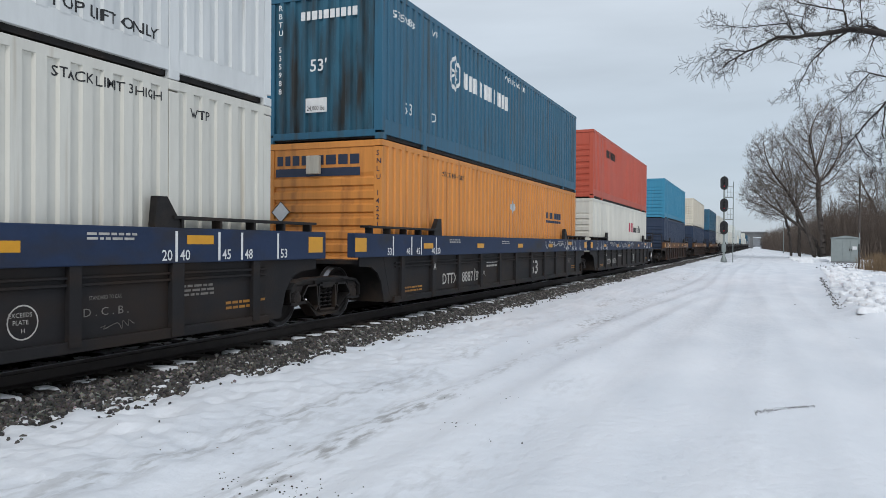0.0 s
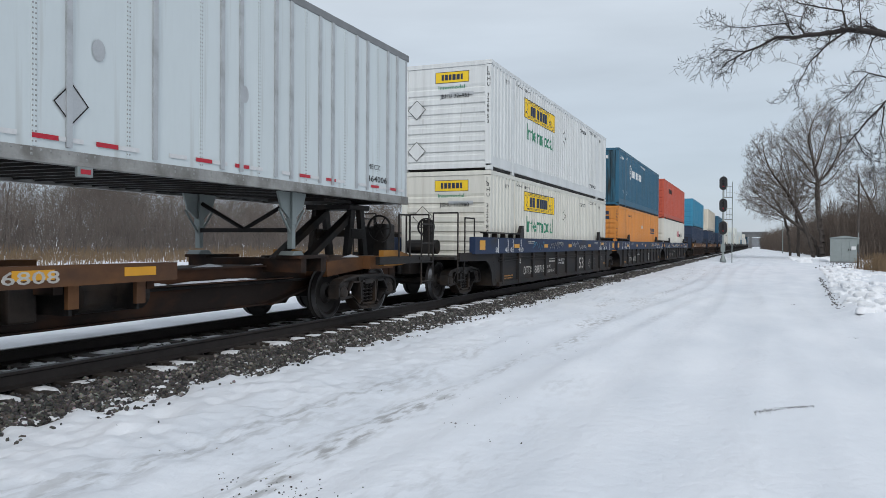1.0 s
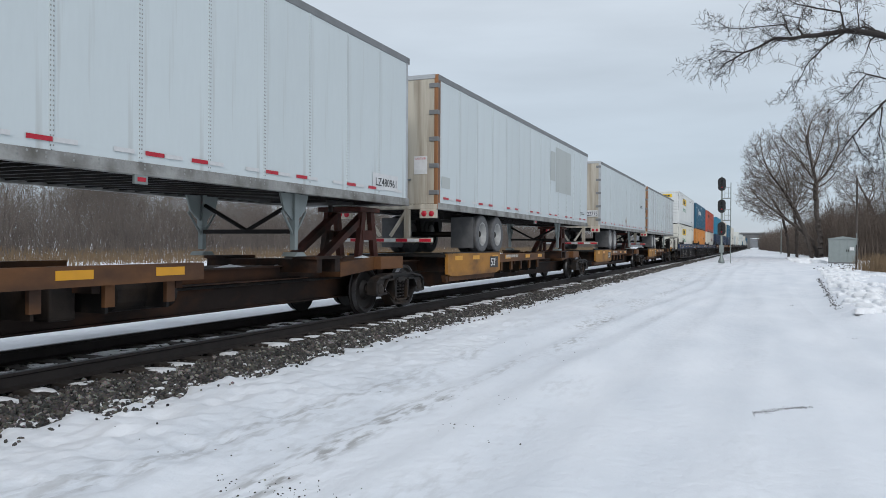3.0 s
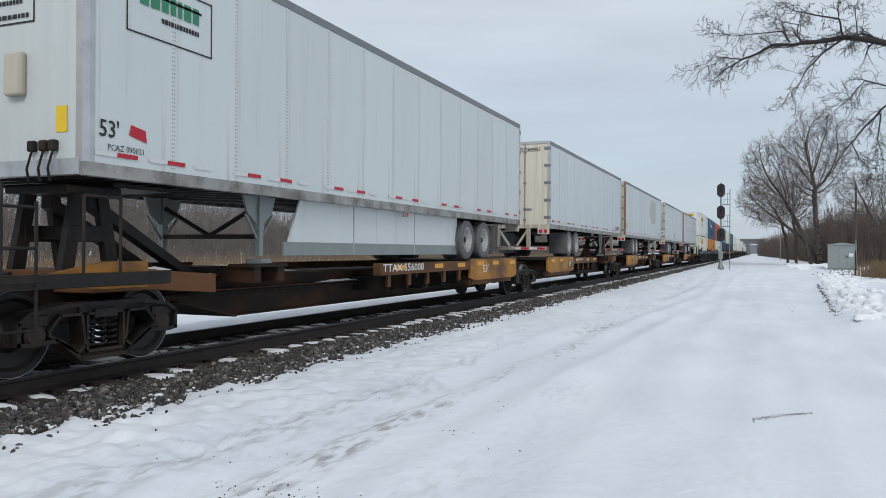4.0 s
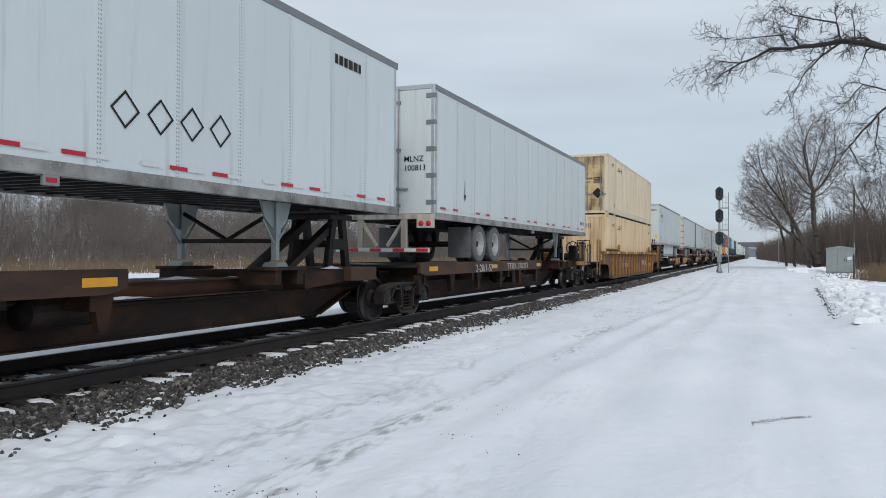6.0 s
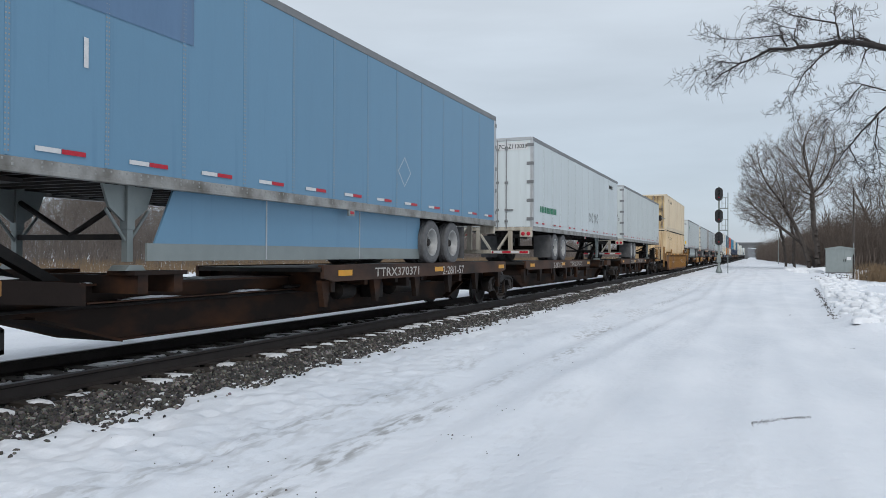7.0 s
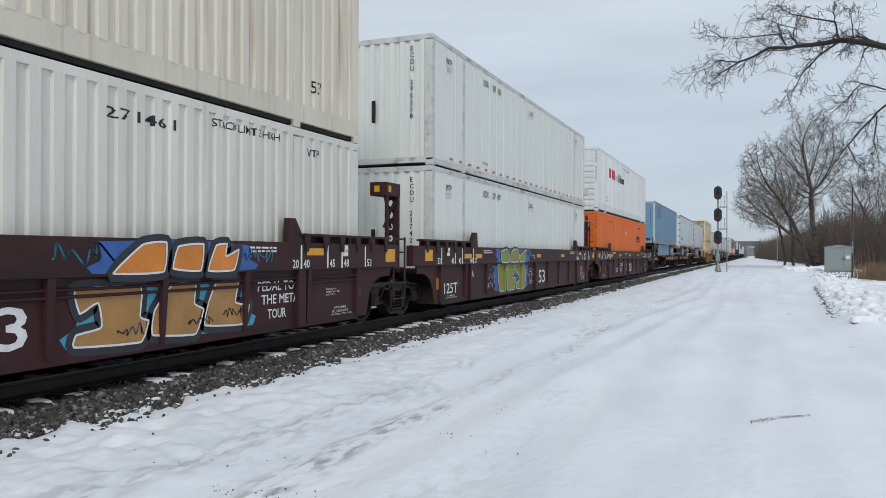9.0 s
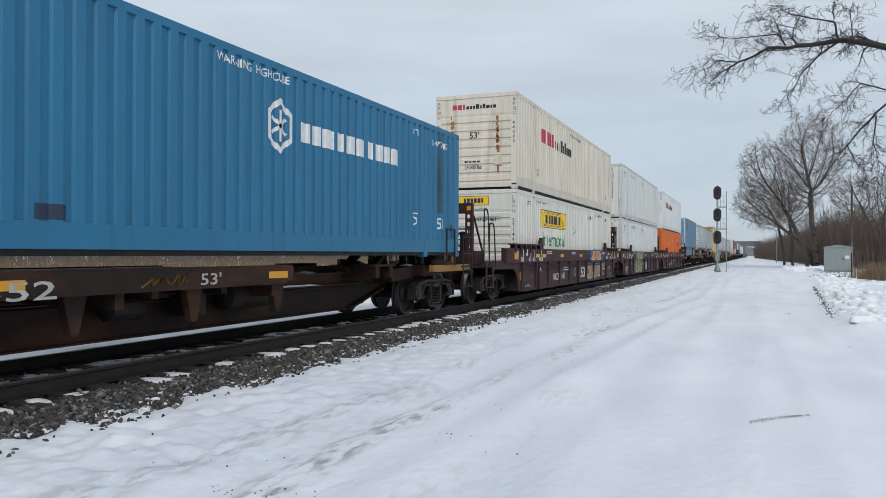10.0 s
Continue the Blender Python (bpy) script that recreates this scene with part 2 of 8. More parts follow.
def part(name, bm, material_, parent=None, label="", smooth=False):
    """Link a bmesh, or a mesh shared between alike pieces, as one object under its thing."""
    me = as_mesh(name, bm, material_, smooth) if isinstance(bm, bmesh.types.BMesh) else bm
    ob = new(name, me)
    ob.parent = parent
    if label:
        tagged(ob, label)
    return ob


def shared(key, make, mat, smooth=False):
    """The mesh kept under key; make(bm) fills it the first time."""
    k = (key, mat.name)
    if k not in MESHES:
        bm = bmesh.new()
        make(bm)
        MESHES[k] = as_mesh(key[0] if isinstance(key, tuple) else key, bm, mat, smooth)
    return MESHES[k]


def at(ob, x=0, y=0, z=0, rx=0, ry=0, rz=0):
    ob.matrix_basis = pose(x, y, z, rx, ry, rz)
    return ob


def thing(name, label, category, group=""):
    return tagged(new(name), label, category, group)


MOVERS = []


def rolling(ob, u):
    MOVERS.append((ob, u))
    return ob


# corrugation: distance along the wall -> depth of the wall behind its outer plane
PITCH, DEPTH = 0.279, 0.034


def wave_breaks(y0, y1):
    n = max(1, round((y1 - y0) / PITCH))
    p = (y1 - y0) / n
    out = []
    for i in range(n):
        a = y0 + i * p
        out += [(a, DEPTH), (a + 0.38 * p, DEPTH), (a + 0.46 * p, 0), (a + 0.92 * p, 0)]
    out.append((y1, DEPTH))
    return out


SECTIONS = ((0.16, 1.90), (2.06, 14.09), (14.25, 15.99))
WAVES = [b for s in SECTIONS for b in wave_breaks(*s)]


def depth_at(y):
    for (a, d), (b, e) in zip(WAVES, WAVES[1:]):
        if a <= y <= b:
            return d + (e - d) * (y - a) / (b - a) if b > a else d
    return 0.0


def flat_shape(polys):
    """A bmesh of flat polygons given as (y, z), in the plane x = 0 and facing +x."""
    bm = bmesh.new()
    for poly in polys:
        bm.faces.new([bm.verts.new((0, y, z)) for y, z in poly])
    return bm


def text_bmesh(words, height, width=0.0):
    """Letters in the built-in font as a bmesh in the plane x = 0, reading along +y, from y = 0, z = 0."""
    cu = bpy.data.curves.new("letters", "FONT")
    cu.body, cu.size, cu.resolution_u = words, height * 1.38, 2
    cu.offset = height * 0.015 if height > 0.09 else 0.0
    tmp = bpy.data.objects.new("letters", cu)
    me = bpy.data.meshes.new_from_object(tmp)
    bpy.data.objects.remove(tmp)
    bm = bmesh.new()
    bm.from_mesh(me)
    bpy.data.meshes.remove(me)
    w = max((v.co.x for v in bm.verts), default=1) or 1
    k = width / w if width else 1
    for v in bm.verts:
        v.co = (0, v.co.x * k, v.co.y)
    return bm


def on_wall(bm, y, z, half, waved, lift=0.003):
    """Carry a flat shape to the near wall at half metres from the centre line, and into its corrugation."""
    for v in bm.verts:
        v.co.y += y
        v.co.z += z
    if waved:
        bmesh.ops.triangulate(bm, faces=bm.faces[:])
        lo, hi = min(v.co.y for v in bm.verts), max(v.co.y for v in bm.verts)
        for b, _ in WAVES:
            if lo < b < hi:
                bmesh.ops.bisect_plane(bm, geom=bm.verts[:] + bm.edges[:] + bm.faces[:], plane_co=(0, b, 0), plane_no=(0, 1, 0))
    for v in bm.verts:
        v.co.x = half + lift - (depth_at(v.co.y) if waved else 0)
    return bm


def lettering(words, y, z, height, mat, parent, half=1.295, waved=False, width=0.0, lift=0.003):
    return part("lettering", on_wall(text_bmesh(words, height, width), y, z, half, waved, lift), mat, parent)


def blocks(y, z, height, widths, gap=0.06, slant=0.0):
    """A row of plain blocks that stands in for a word mark."""
    out = []
    for w in widths:
        out.append([(y, z), (y + w, z), (y + w + slant, z + height), (y + slant, z + height)])
        y += w + gap
    return out


def mark(polys, mat, parent, half=1.295, waved=False, name="word_mark", lift=0.003):
    return part(name, on_wall(flat_shape(polys), 0, 0, half, waved, lift), mat, parent)


def end_mark(polys, mat, parent, yend, name="word_mark"):
    """Flat polygons given as (x, z) on an end wall that faces -y."""
    bm = bmesh.new()
    for poly in polys:
        bm.faces.new([bm.verts.new((x, yend - 0.004, z)) for x, z in poly])
    return part(name, bm, mat, parent)


def end_text(words, x, z, height, mat, parent, yend, width=0.0):
    bm = text_bmesh(words, height, width)
    for v in bm.verts:
        v.co = (v.co.y + x, yend - 0.004, v.co.z + z)
    return part("lettering", bm, mat, parent)


def rect(y0, y1, z0, z1):
    return [(y0, z0), (y1, z0), (y1, z1), (y0, z1)]


def diamond(y, z, r, t=0.03):
    """The thin outline of a placard holder."""
    o, i = [(y, z - r), (y + r, z), (y, z + r), (y - r, z)], [(y, z - r + t), (y + r - t, z), (y, z + r - t), (y - r + t, z)]
    return [[o[k], o[(k + 1) % 4], i[(k + 1) % 4], i[k]] for k in range(4)]


# ---- shipping containers: 16.15 m long, trailing end at y = 0, floor at z = 0 ----
CL, CH, HW = 16.15, 2.90, 1.295
P40 = (1.98, 14.17)


def corrugated_side(bm):
    for s in SECTIONS:
        prev = None
        for y, d in wave_breaks(*s):
            a, b = bm.verts.new((HW - d, y, 0.36)), bm.verts.new((HW - d, y, CH - 0.10))
            if prev:
                f = bm.faces.new((prev[0], a, b, prev[1]))
                # recess faces take slot 1, which holds weathering and painted shade on tan walls
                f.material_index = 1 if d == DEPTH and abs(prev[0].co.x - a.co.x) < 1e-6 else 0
            prev = (a, b)


def ribbed_end(bm):
    """Pressed end wall with broad horizontal ribs."""
    x = HW - 0.17
    prof = [(0.03, 0.17)]
    n, z = 8, 0.24
    step = (CH - 0.62 - z) / n
    for i in range(n):
        prof += [(0.05, z), (0.012, z + 0.03), (0.012, z + step - 0.10), (0.05, z + step - 0.06)]
        z += step
    prof += [(0.03, CH - 0.60), (0.03, CH - 0.11)]
    prev = None
    for y, zz in prof:
        a, b = bm.verts.new((-x, y, zz)), bm.verts.new((x, y, zz))
        if prev:
            bm.faces.new((prev[0], prev[1], b, a))
        prev = (a, b)


def waved_end(bm):
    prev = None
    x0, n = -(HW - 0.17), 9
    p = 2 * (HW - 0.17) / n
    pts = []
    for i in range(n):
        a = x0 + i * p
        pts += [(a, 0.06), (a + 0.36 * p, 0.06), (a + 0.48 * p, 0.012), (a + 0.88 * p, 0.012)]
    pts.append((-x0, 0.06))
    for x, y in pts:
        a, b = bm.verts.new((x, y, 0.17)), bm.verts.new((x, y, CH - 0.10))
        if prev:
            bm.faces.new((prev[0], a, b, prev[1]))
        prev = (a, b)


def door_leaf(bm, panels=5):
    box(bm, 0.01, HW - 0.19, 0.03, 0.07, 0.16, CH - 0.10)
    h = (CH - 0.36) / panels
    for i in range(panels):
        box(bm, 0.06, HW - 0.24, 0.012, 0.04, 0.20 + i * h, 0.20 + i * h + h * 0.62, 0.008)


def container(label, u, z0, paint_, end="ribs", side="waves", film_shade=None, rail=None, cast=None, doors=None, group="containers on the train"):
    t = thing("shipping_container", label, "shipping container", group)
    rail = rail or paint_
    waved = side == "waves"

    def put(key, make, mat=paint_, **kw):
        o = part(key, shared((key, end, side), make, mat), None, t)
        return at(o, **kw) if kw else o
    if waved:
        put("side_wall", corrugated_side)
        far_side = at(put("side_wall", corrugated_side), y=CL, rz=180)
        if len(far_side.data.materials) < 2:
            far_side.data.materials.append(film_shade or paint_)
    else:
        def sheet(bm):
            box(bm, HW - 0.02, HW - 0.012, 0.05, CL - 0.05, 0.17, CH - 0.10)
        put("side_wall", sheet)
        at(put("side_wall", sheet), y=CL, rz=180)

        def rib(bm):
            box(bm, HW - 0.014, HW + 0.002, -0.026, 0.026, 0.17, CH - 0.10, 0.004)

        def rail_holes(bm):
            for s in (-0.06, 0.06):
                box(bm, HW - 0.004, HW + 0.0005, s - 0.012, s + 0.012, CH - 0.066, CH - 0.046)

        def rivets(bm):
            for s in (-0.055, 0.055):
                for k in range(34):
                    z = 0.20 + k * (CH - 0.34) / 33
                    box(bm, HW - 0.013, HW - 0.008, s - 0.007, s + 0.007, z - 0.008, z + 0.008)

        def base_rivets(bm):
            for k in range(7):
                for z in (0.205, CH - 0.135):
                    box(bm, HW - 0.013, HW - 0.008, 0.08 * k - 0.246, 0.08 * k - 0.234, z - 0.007, z + 0.007)
        for i in range(25):
            y = 0.785 + i * 0.6255
            if all(abs(y - q) > 0.12 for q in P40):
                put("panel_rib", rib, y=y)
                put("panel_rib", rib, y=CL - y, rz=180, x=0)
                put("rivet_row", rivets, M_RIVET, y=y)
            if i < 24:
                put("base_rivet", base_rivets, M_RIVET, y=y + 0.31)
                put("rail_hole", rail_holes, M_BLACK, y=y + 0.31)
    if end != "doors":
        put("end_wall", ribbed_end if end == "ribs" else waved_end, doors or paint_)
    if end == "doors":
        put("door", door_leaf, doors or paint_)
        put("door", door_leaf, doors or paint_, rz=0).scale = (-1, 1, 1)
        for x in (-0.95, -0.30, 0.30, 0.95):
            def bar(bm):
                rod(bm, (0, -0.01, 0.14), (0, -0.01, CH - 0.08), 0.021, 8)
                for z in (0.3, 1.0, 1.9, 2.55):
                    box(bm, -0.05, 0.05, -0.025, 0.03, z, z + 0.07)
                box(bm, -0.02, 0.26, -0.045, -0.02, 0.95, 0.99)
            put("lock_bar", bar, M_GREYRAIL, x=x)
    at(part("front_wall", shared(("front_wall", end), ribbed_end, paint_), None, t), y=CL, rz=180)

    def roof(bm):
        box(bm, -HW + 0.05, HW - 0.05, 0.04, CL - 0.04, CH - 0.06, CH - 0.015)
    put("roof", roof)

    def deck(bm):
        box(bm, -HW + 0.06, HW - 0.06, 0.06, CL - 0.06, 0.03, 0.14)
    put("underframe", deck, M_STEEL)

    def low(bm):
        box(bm, HW - 0.07, HW - 0.004, 0.1, CL - 0.1, 0.10 if waved else 0.04, 0.38 if waved else 0.165, 0.006)
    put("bottom_rail", low, rail)
    put("bottom_rail", low, rail, y=CL, rz=180)

    def top(bm):
        box(bm, HW - 0.07, HW - 0.001, 0.1, CL - 0.1, CH - 0.11, CH, 0.006)
    put("top_rail", top, rail)
    put("top_rail", top, rail, y=CL, rz=180)

    def header(bm):
        box(bm, -HW + 0.15, HW - 0.15, 0.004, 0.10, CH - 0.12, CH - 0.002, 0.006)

    def sill(bm):
        box(bm, -HW + 0.15, HW - 0.15, 0.004, 0.10, 0.06, 0.19, 0.006)
    for yy_, rz_ in ((0, 0), (CL, 180)):
        put("end_header", header, rail, y=yy_, rz=rz_)
        put("end_sill", sill, rail, y=yy_, rz=rz_)

    def post(bm):
        box(bm, HW - 0.18, HW - 0.002, 0.003, 0.17, 0.16, CH - 0.13, 0.01)

    def lift(bm):
        box(bm, HW - 0.08, HW + 0.003, -0.085, 0.085, 0.03, CH - 0.14, 0.008)
    for k, (y, rz) in enumerate(((0, 0), (CL, 180))):
        put("corner_post", post, rail, y=y, rz=rz)
        o = put("corner_post", post, rail, y=y, rz=rz)
        o.scale = (-1, 1, 1)
    for y in P40:
        put("lifting_post", lift, rail, y=y)
        put("lifting_post", lift, rail, y=y, rz=180)

    def casting(bm):
        box(bm, -0.082, 0.082, -0.09, 0.09, 0, 0.118, 0.01)
        box(bm, 0.079, 0.0835, -0.045, 0.045, 0.035, 0.085)
    cm = cast or rail
    for y in (0.09, *P40, CL - 0.09):
        for z in (0.0, CH - 0.118):
            for sx in (1, -1):
                put("corner_casting", casting, cm, x=sx * (HW - 0.078), y=y, z=z, rz=0 if sx > 0 else 180)
    t["u"] = u
    t.matrix_basis = pose(XC, u, z0)
    rolling(t, (u, z0))
    return t


def vertical_code(t, codes, mat, x=1.21, z=2.65, step=0.145, h=0.10):
    for i, c in enumerate(codes):
        if c != " ":
            end_text(c, x - 0.035, z - i * step, h, mat, t, 0.003)


# ---- semi-trailers: 53 ft or 48 ft, rear end towards the train's tail unless turned ----
TB, TT = 2.14, 5.10      # bottom rail and roof above the rails when loaded on a spine car
WHEEL_R = 0.49


def road_wheel(t, x, y, z):
    def tyre(bm):
        r = WHEEL_R
        prof = [(-0.13, r * 0.60), (-0.135, r * 0.85), (-0.12, r * 0.955), (-0.105, r * 0.985)]
        for k in range(4):        # ribs round the tread
            c = -0.075 + 0.05 * k
            prof += [(c - 0.021, r), (c + 0.017, r), (c + 0.019, r - 0.014), (c + 0.027, r - 0.014)]
        prof += [(0.105, r * 0.985), (0.12, r * 0.955), (0.128, r * 0.93), (0.132, r * 0.92), (0.137, r * 0.84), (0.133, r * 0.80), (0.136, r * 0.74), (0.131, r * 0.66), (0.127, r * 0.60)]
        lathe(bm, prof, (0, 0, 0), "x", 40, False)

    def rim(bm):
        r = WHEEL_R * 0.60
        lathe(bm, [(-0.1, r), (0.10, r + 0.004), (0.128, r + 0.012), (0.132, r - 0.004), (0.118, r - 0.022), (0.0, r - 0.045), (-0.055, r * 0.72),
                   (-0.06, r * 0.5), (-0.045, r * 0.3), (-0.09, r * 0.3)], (0, 0, 0), "x", 28)

    def hub(bm):
        lathe(bm, [(-0.08, 0.15), (-0.052, 0.15), (-0.045, 0.10), (0.03, 0.085), (0.05, 0.078), (0.068, 0.055), (0.07, 0.01)], (0, 0, 0), "x", 18)

    def nut(bm):
        rod(bm, (-0.055, 0, 0), (-0.015, 0, 0), 0.017, 6)

    def hole(bm):
        rod(bm, (-0.06, 0, 0), (-0.042, 0, 0), 0.037, 12)
    s = 1 if x > 0 else -1
    w = at(part("wheel", shared("wheel", tyre, M_TYRE, False), None, t), x, y, z, rz=0 if s > 0 else 180)
    part("rim", shared("rim", rim, M_RIM, True), None, w, "dull white rim")
    part("hub", shared("hub", hub, M_STEEL), None, w)
    for k in range(10 if x > 1 else 0):
        q = 2 * math.pi * k / 10
        at(part("wheel_nut", shared("wheel_nut", nut, M_STEEL), None, w), 0, 0.125 * math.cos(q), 0.125 * math.sin(q))
    for k in range(5 if x > 1 else 0):
        q, r = 2 * math.pi * (k + .5) / 5, WHEEL_R * 0.40
        at(part("rim_hole", shared("rim_hole", hole, M_BLACK), None, w), 0, r * math.cos(q), r * math.sin(q))


def trailer(label, u, length, sheet, nose_last=False, posts=False, skirt=None, tape_full=False, doorpaint=M_DOORDIRT, zt=TT, hinge=True, axle=3.1, gear=3.6, postmat=M_ALU):
    """nose_last: the nose is the trailing end, and the wheels stand near the leading end."""
    t = thing("semi_trailer", label, "semi-trailer", "trailers on the train")
    L = length
    f = (lambda y: L - y) if nose_last else (lambda y: y)      # y from the rear doors -> y along the train
    n = round((L - 0.3) / 1.22)
    w = (L - 0.3) / n
    zb = TB + 0.135

    def panel(bm):
        box(bm, HW - 0.03, HW - 0.006, 0.004, w - 0.004, zb - 0.03, zt - 0.12)
    pm = shared(("side_panel", round(w, 4), zt), panel, sheet)
    for i in range(n):
        at(part("side_panel", pm, None, t), y=0.15 + i * w)
        at(part("side_panel", pm, None, t), y=0.15 + (i + 1) * w, rz=180)

    def seam(bm):
        box(bm, HW - 0.02, HW + 0.0, -0.028, 0.028, zb, zt - 0.12)
    sm = shared(("seam", zt), seam, sheet)

    def rivets(bm):
        for k in range(int((zt - zb - 0.15) / 0.05)):
            for dy in ((-0.018, 0.018)):
                z = zb + 0.04 + k * 0.05
                c = bm.verts.new((HW + 0.0045, dy, z))
                r = [bm.verts.new((HW + 0.0003, dy + a, z + b)) for a, b in ((-.009, -.009), (.009, -.009), (.009, .009), (-.009, .009))]
                for q in range(4):
                    bm.faces.new((r[q], r[(q + 1) % 4], c))
    rm = shared(("rivets", zt), rivets, M_RIVET)
    ys = [0.15 + i * w for i in range(1, n)]
    for y in ys:
        at(part("seam", sm, None, t), y=y)
        tagged(at(part("rivets", rm, None, t), y=y), kind="stuff")
    if posts:
        def post(bm):
            prism(bm, [(-0.035, zb + 0.02), (0.035, zb + 0.02), (0.035, zt - 0.13), (-0.035, zt - 0.13)], HW - 0.01, HW + 0.022)
        po = shared(("side_post", zt), post, M_ALU)
        for i in range(n):
            for k in ((0.33,) if i < n * 0.6 else (0.33, 0.66)):
                at(part("side_post", po, None, t), y=f(0.15 + (i + k) * w))

    def low(bm):
        box(bm, HW - 0.05, HW + 0.006, 0.02, L - 0.02, TB, TB + 0.125, 0.008)
        box(bm, HW - 0.09, HW + 0.012, 0.02, L - 0.02, TB - 0.025, TB + 0.02, 0.006)
    lm = shared(("bottom_rail", L), low, M_LOWRAIL)

    def rail_rivets(bm):
        for k in range(int((L - 0.2) / 0.11)):
            y = 0.1 + k * 0.11
            for z in ((TB + 0.095,) if k % 3 else (TB + 0.095, TB + 0.05)):
                c = bm.verts.new((HW + 0.013, y, z))
                r = [bm.verts.new((HW + 0.0063, y + a, z + b)) for a, b in ((-.013, -.013), (.013, -.013), (.013, .013), (-.013, .013))]
                for q in range(4):
                    bm.faces.new((r[q], r[(q + 1) % 4], c))
    tagged(part("rail_rivets", shared(("rail_rivets", L), rail_rivets, M_RIVET), None, t), kind="stuff")
    part("bottom_rail", lm, None, t)
    at(part("bottom_rail", lm, None, t), y=L, rz=180)

    def top(bm):
        box(bm, HW - 0.08, HW + 0.006, 0.02, L - 0.02, zt - 0.13, zt, 0.012)
    tm = shared(("top_rail", L, zt), top, M_GREYRAIL)
    part("top_rail", tm, None, t)
    at(part("top_rail", tm, None, t), y=L, rz=180)
    bm = bmesh.new()
    box(bm, -HW + 0.04, HW - 0.04, 0.05, L - 0.05, zt - 0.06, zt - 0.012)
    part("roof", bm, M_ALU, t)
    bm = bmesh.new()
    box(bm, -HW + 0.05, HW - 0.05, 0.05, L - 0.05, TB + 0.10, TB + 0.18)
    part("floor", bm, M_STEEL, t)

    def cross(bm):
        box(bm, -HW + 0.06, HW - 0.06, -0.03, 0.03, TB - 0.0, TB + 0.11)
    cm = shared("cross_member", cross, M_STEEL)
    for i in range(int(L / 0.32)):
        at(part("cross_member", cm, None, t), y=0.2 + i * 0.32)

    # red and white tape along the bottom rail
    def tape(bm):
        box(bm, HW + 0.004, HW + 0.0075, -0.15, 0.15, 0, 0.05)
    red, wht = shared("tape", tape, M_REDTAPE), shared("tape", tape, M_TAPEW)
    for i, y in enumerate(np.arange(0.5, L - 0.6, 1.22 if tape_full else 0.78)):
        if tape_full or i % 3 != 2:
            at(part("reflective_tape", red, None, t), y=f(y), z=TB + 0.21)
        at(part("reflective_tape", wht, None, t), y=f(y + 0.31), z=TB + 0.21)

    bm = bmesh.new()
    box(bm, HW - 0.03, HW + 0.016, L * 0.5 - 0.10, L * 0.5 + 0.10, TB - 0.13, TB - 0.024, 0.008)
    lamp_ = part("marker_lamp", bm, M_GALV, t)
    bm = bmesh.new()
    box(bm, HW + 0.015, HW + 0.022, L * 0.5 - 0.065, L * 0.5 + 0.065, TB - 0.10, TB - 0.05, 0.003)
    part("lens", bm, M_REDTAPE, lamp_)
    # rear doors
    g = 0.0 if not nose_last else L
    sgn = 180 if nose_last else 0

    def leaf(bm):
        box(bm, 0.008, HW - 0.085, 0.012, 0.055, TB + 0.10, zt - 0.10, 0.006)
        box(bm, HW - 0.30, HW - 0.26, 0.002, 0.02, TB + 0.14, zt - 0.14)
    dm = shared(("rear_door", zt), leaf, doorpaint)
    for sx in (1, -1):
        at(part("rear_door", dm, None, t), y=g, rz=sgn).scale = (sx, 1, 1)

        def bar(bm):
            rod(bm, (0.42, -0.015, TB + 0.05), (0.42, -0.015, zt - 0.06), 0.018, 8)
            rod(bm, (0.12, -0.015, TB + 0.05), (0.12, -0.015, zt - 0.06), 0.018, 8)
            for z in (TB + 0.25, TB + 0.62, TB + 1.5, zt - 0.4):
                for x in (0.12, 0.42):
                    box(bm, x - 0.05, x + 0.05, -0.03, 0.02, z, z + 0.06)
            box(bm, 0.40, 0.66, -0.04, -0.02, TB + 0.62, TB + 0.66)
        at(part("lock_rod", shared(("lock_rod", zt), bar, M_GREYRAIL), None, t), y=g, rz=sgn).scale = (sx, 1, 1)

        def hinge_leaf(bm):
            box(bm, HW - 0.20, HW + 0.012, -0.012, 0.03, 0, 0.10, 0.006)
            box(bm, HW - 0.02, HW + 0.014, -0.01, 0.09, 0, 0.10, 0.006)
        for k in range(5) if hinge else ():
            at(part("hinge", shared("hinge", hinge_leaf, M_GREYRAIL), None, t), y=g, z=TB + 0.3 + k * (zt - TB - 0.6) / 4, rz=sgn).scale = (sx, 1, 1)

        def frame_post(bm):
            box(bm, HW - 0.085, HW + 0.004, 0.0, 0.16, TB - 0.02, zt - 0.005, 0.01)
        at(part("rear_post", shared(("rear_post", zt), frame_post, postmat), None, t), y=g, rz=sgn).scale = (sx, 1, 1)

        def lamps(bm):
            for x in (0.98, 1.16):
                lathe(bm, [(-0.03, 0.01), (-0.025, 0.06), (0.0, 0.07), (0.03, 0.07)], (x, 0, TB - 0.12), "y", 14)
        at(part("tail_lamp", shared("tail_lamp", lamps, M_REDTAPE, True), None, t, "red tail lamp"), y=g, rz=sgn).scale = (sx, 1, 1)

    def sill(bm):
        box(bm, -HW, HW, -0.01, 0.12, TB - 0.02, TB + 0.09, 0.01)
        for s in (1, -1):
            box(bm, s * 1.07 - 0.20, s * 1.07 + 0.20, -0.01, 0.10, TB - 0.22, TB - 0.02, 0.01)
    at(part("rear_sill", shared("rear_sill", sill, M_DOORDIRT), None, t), y=g, rz=sgn)

    def header(bm):
        box(bm, -HW + 0.05, HW - 0.05, 0.0, 0.12, zt - 0.10, zt + 0.005, 0.01)
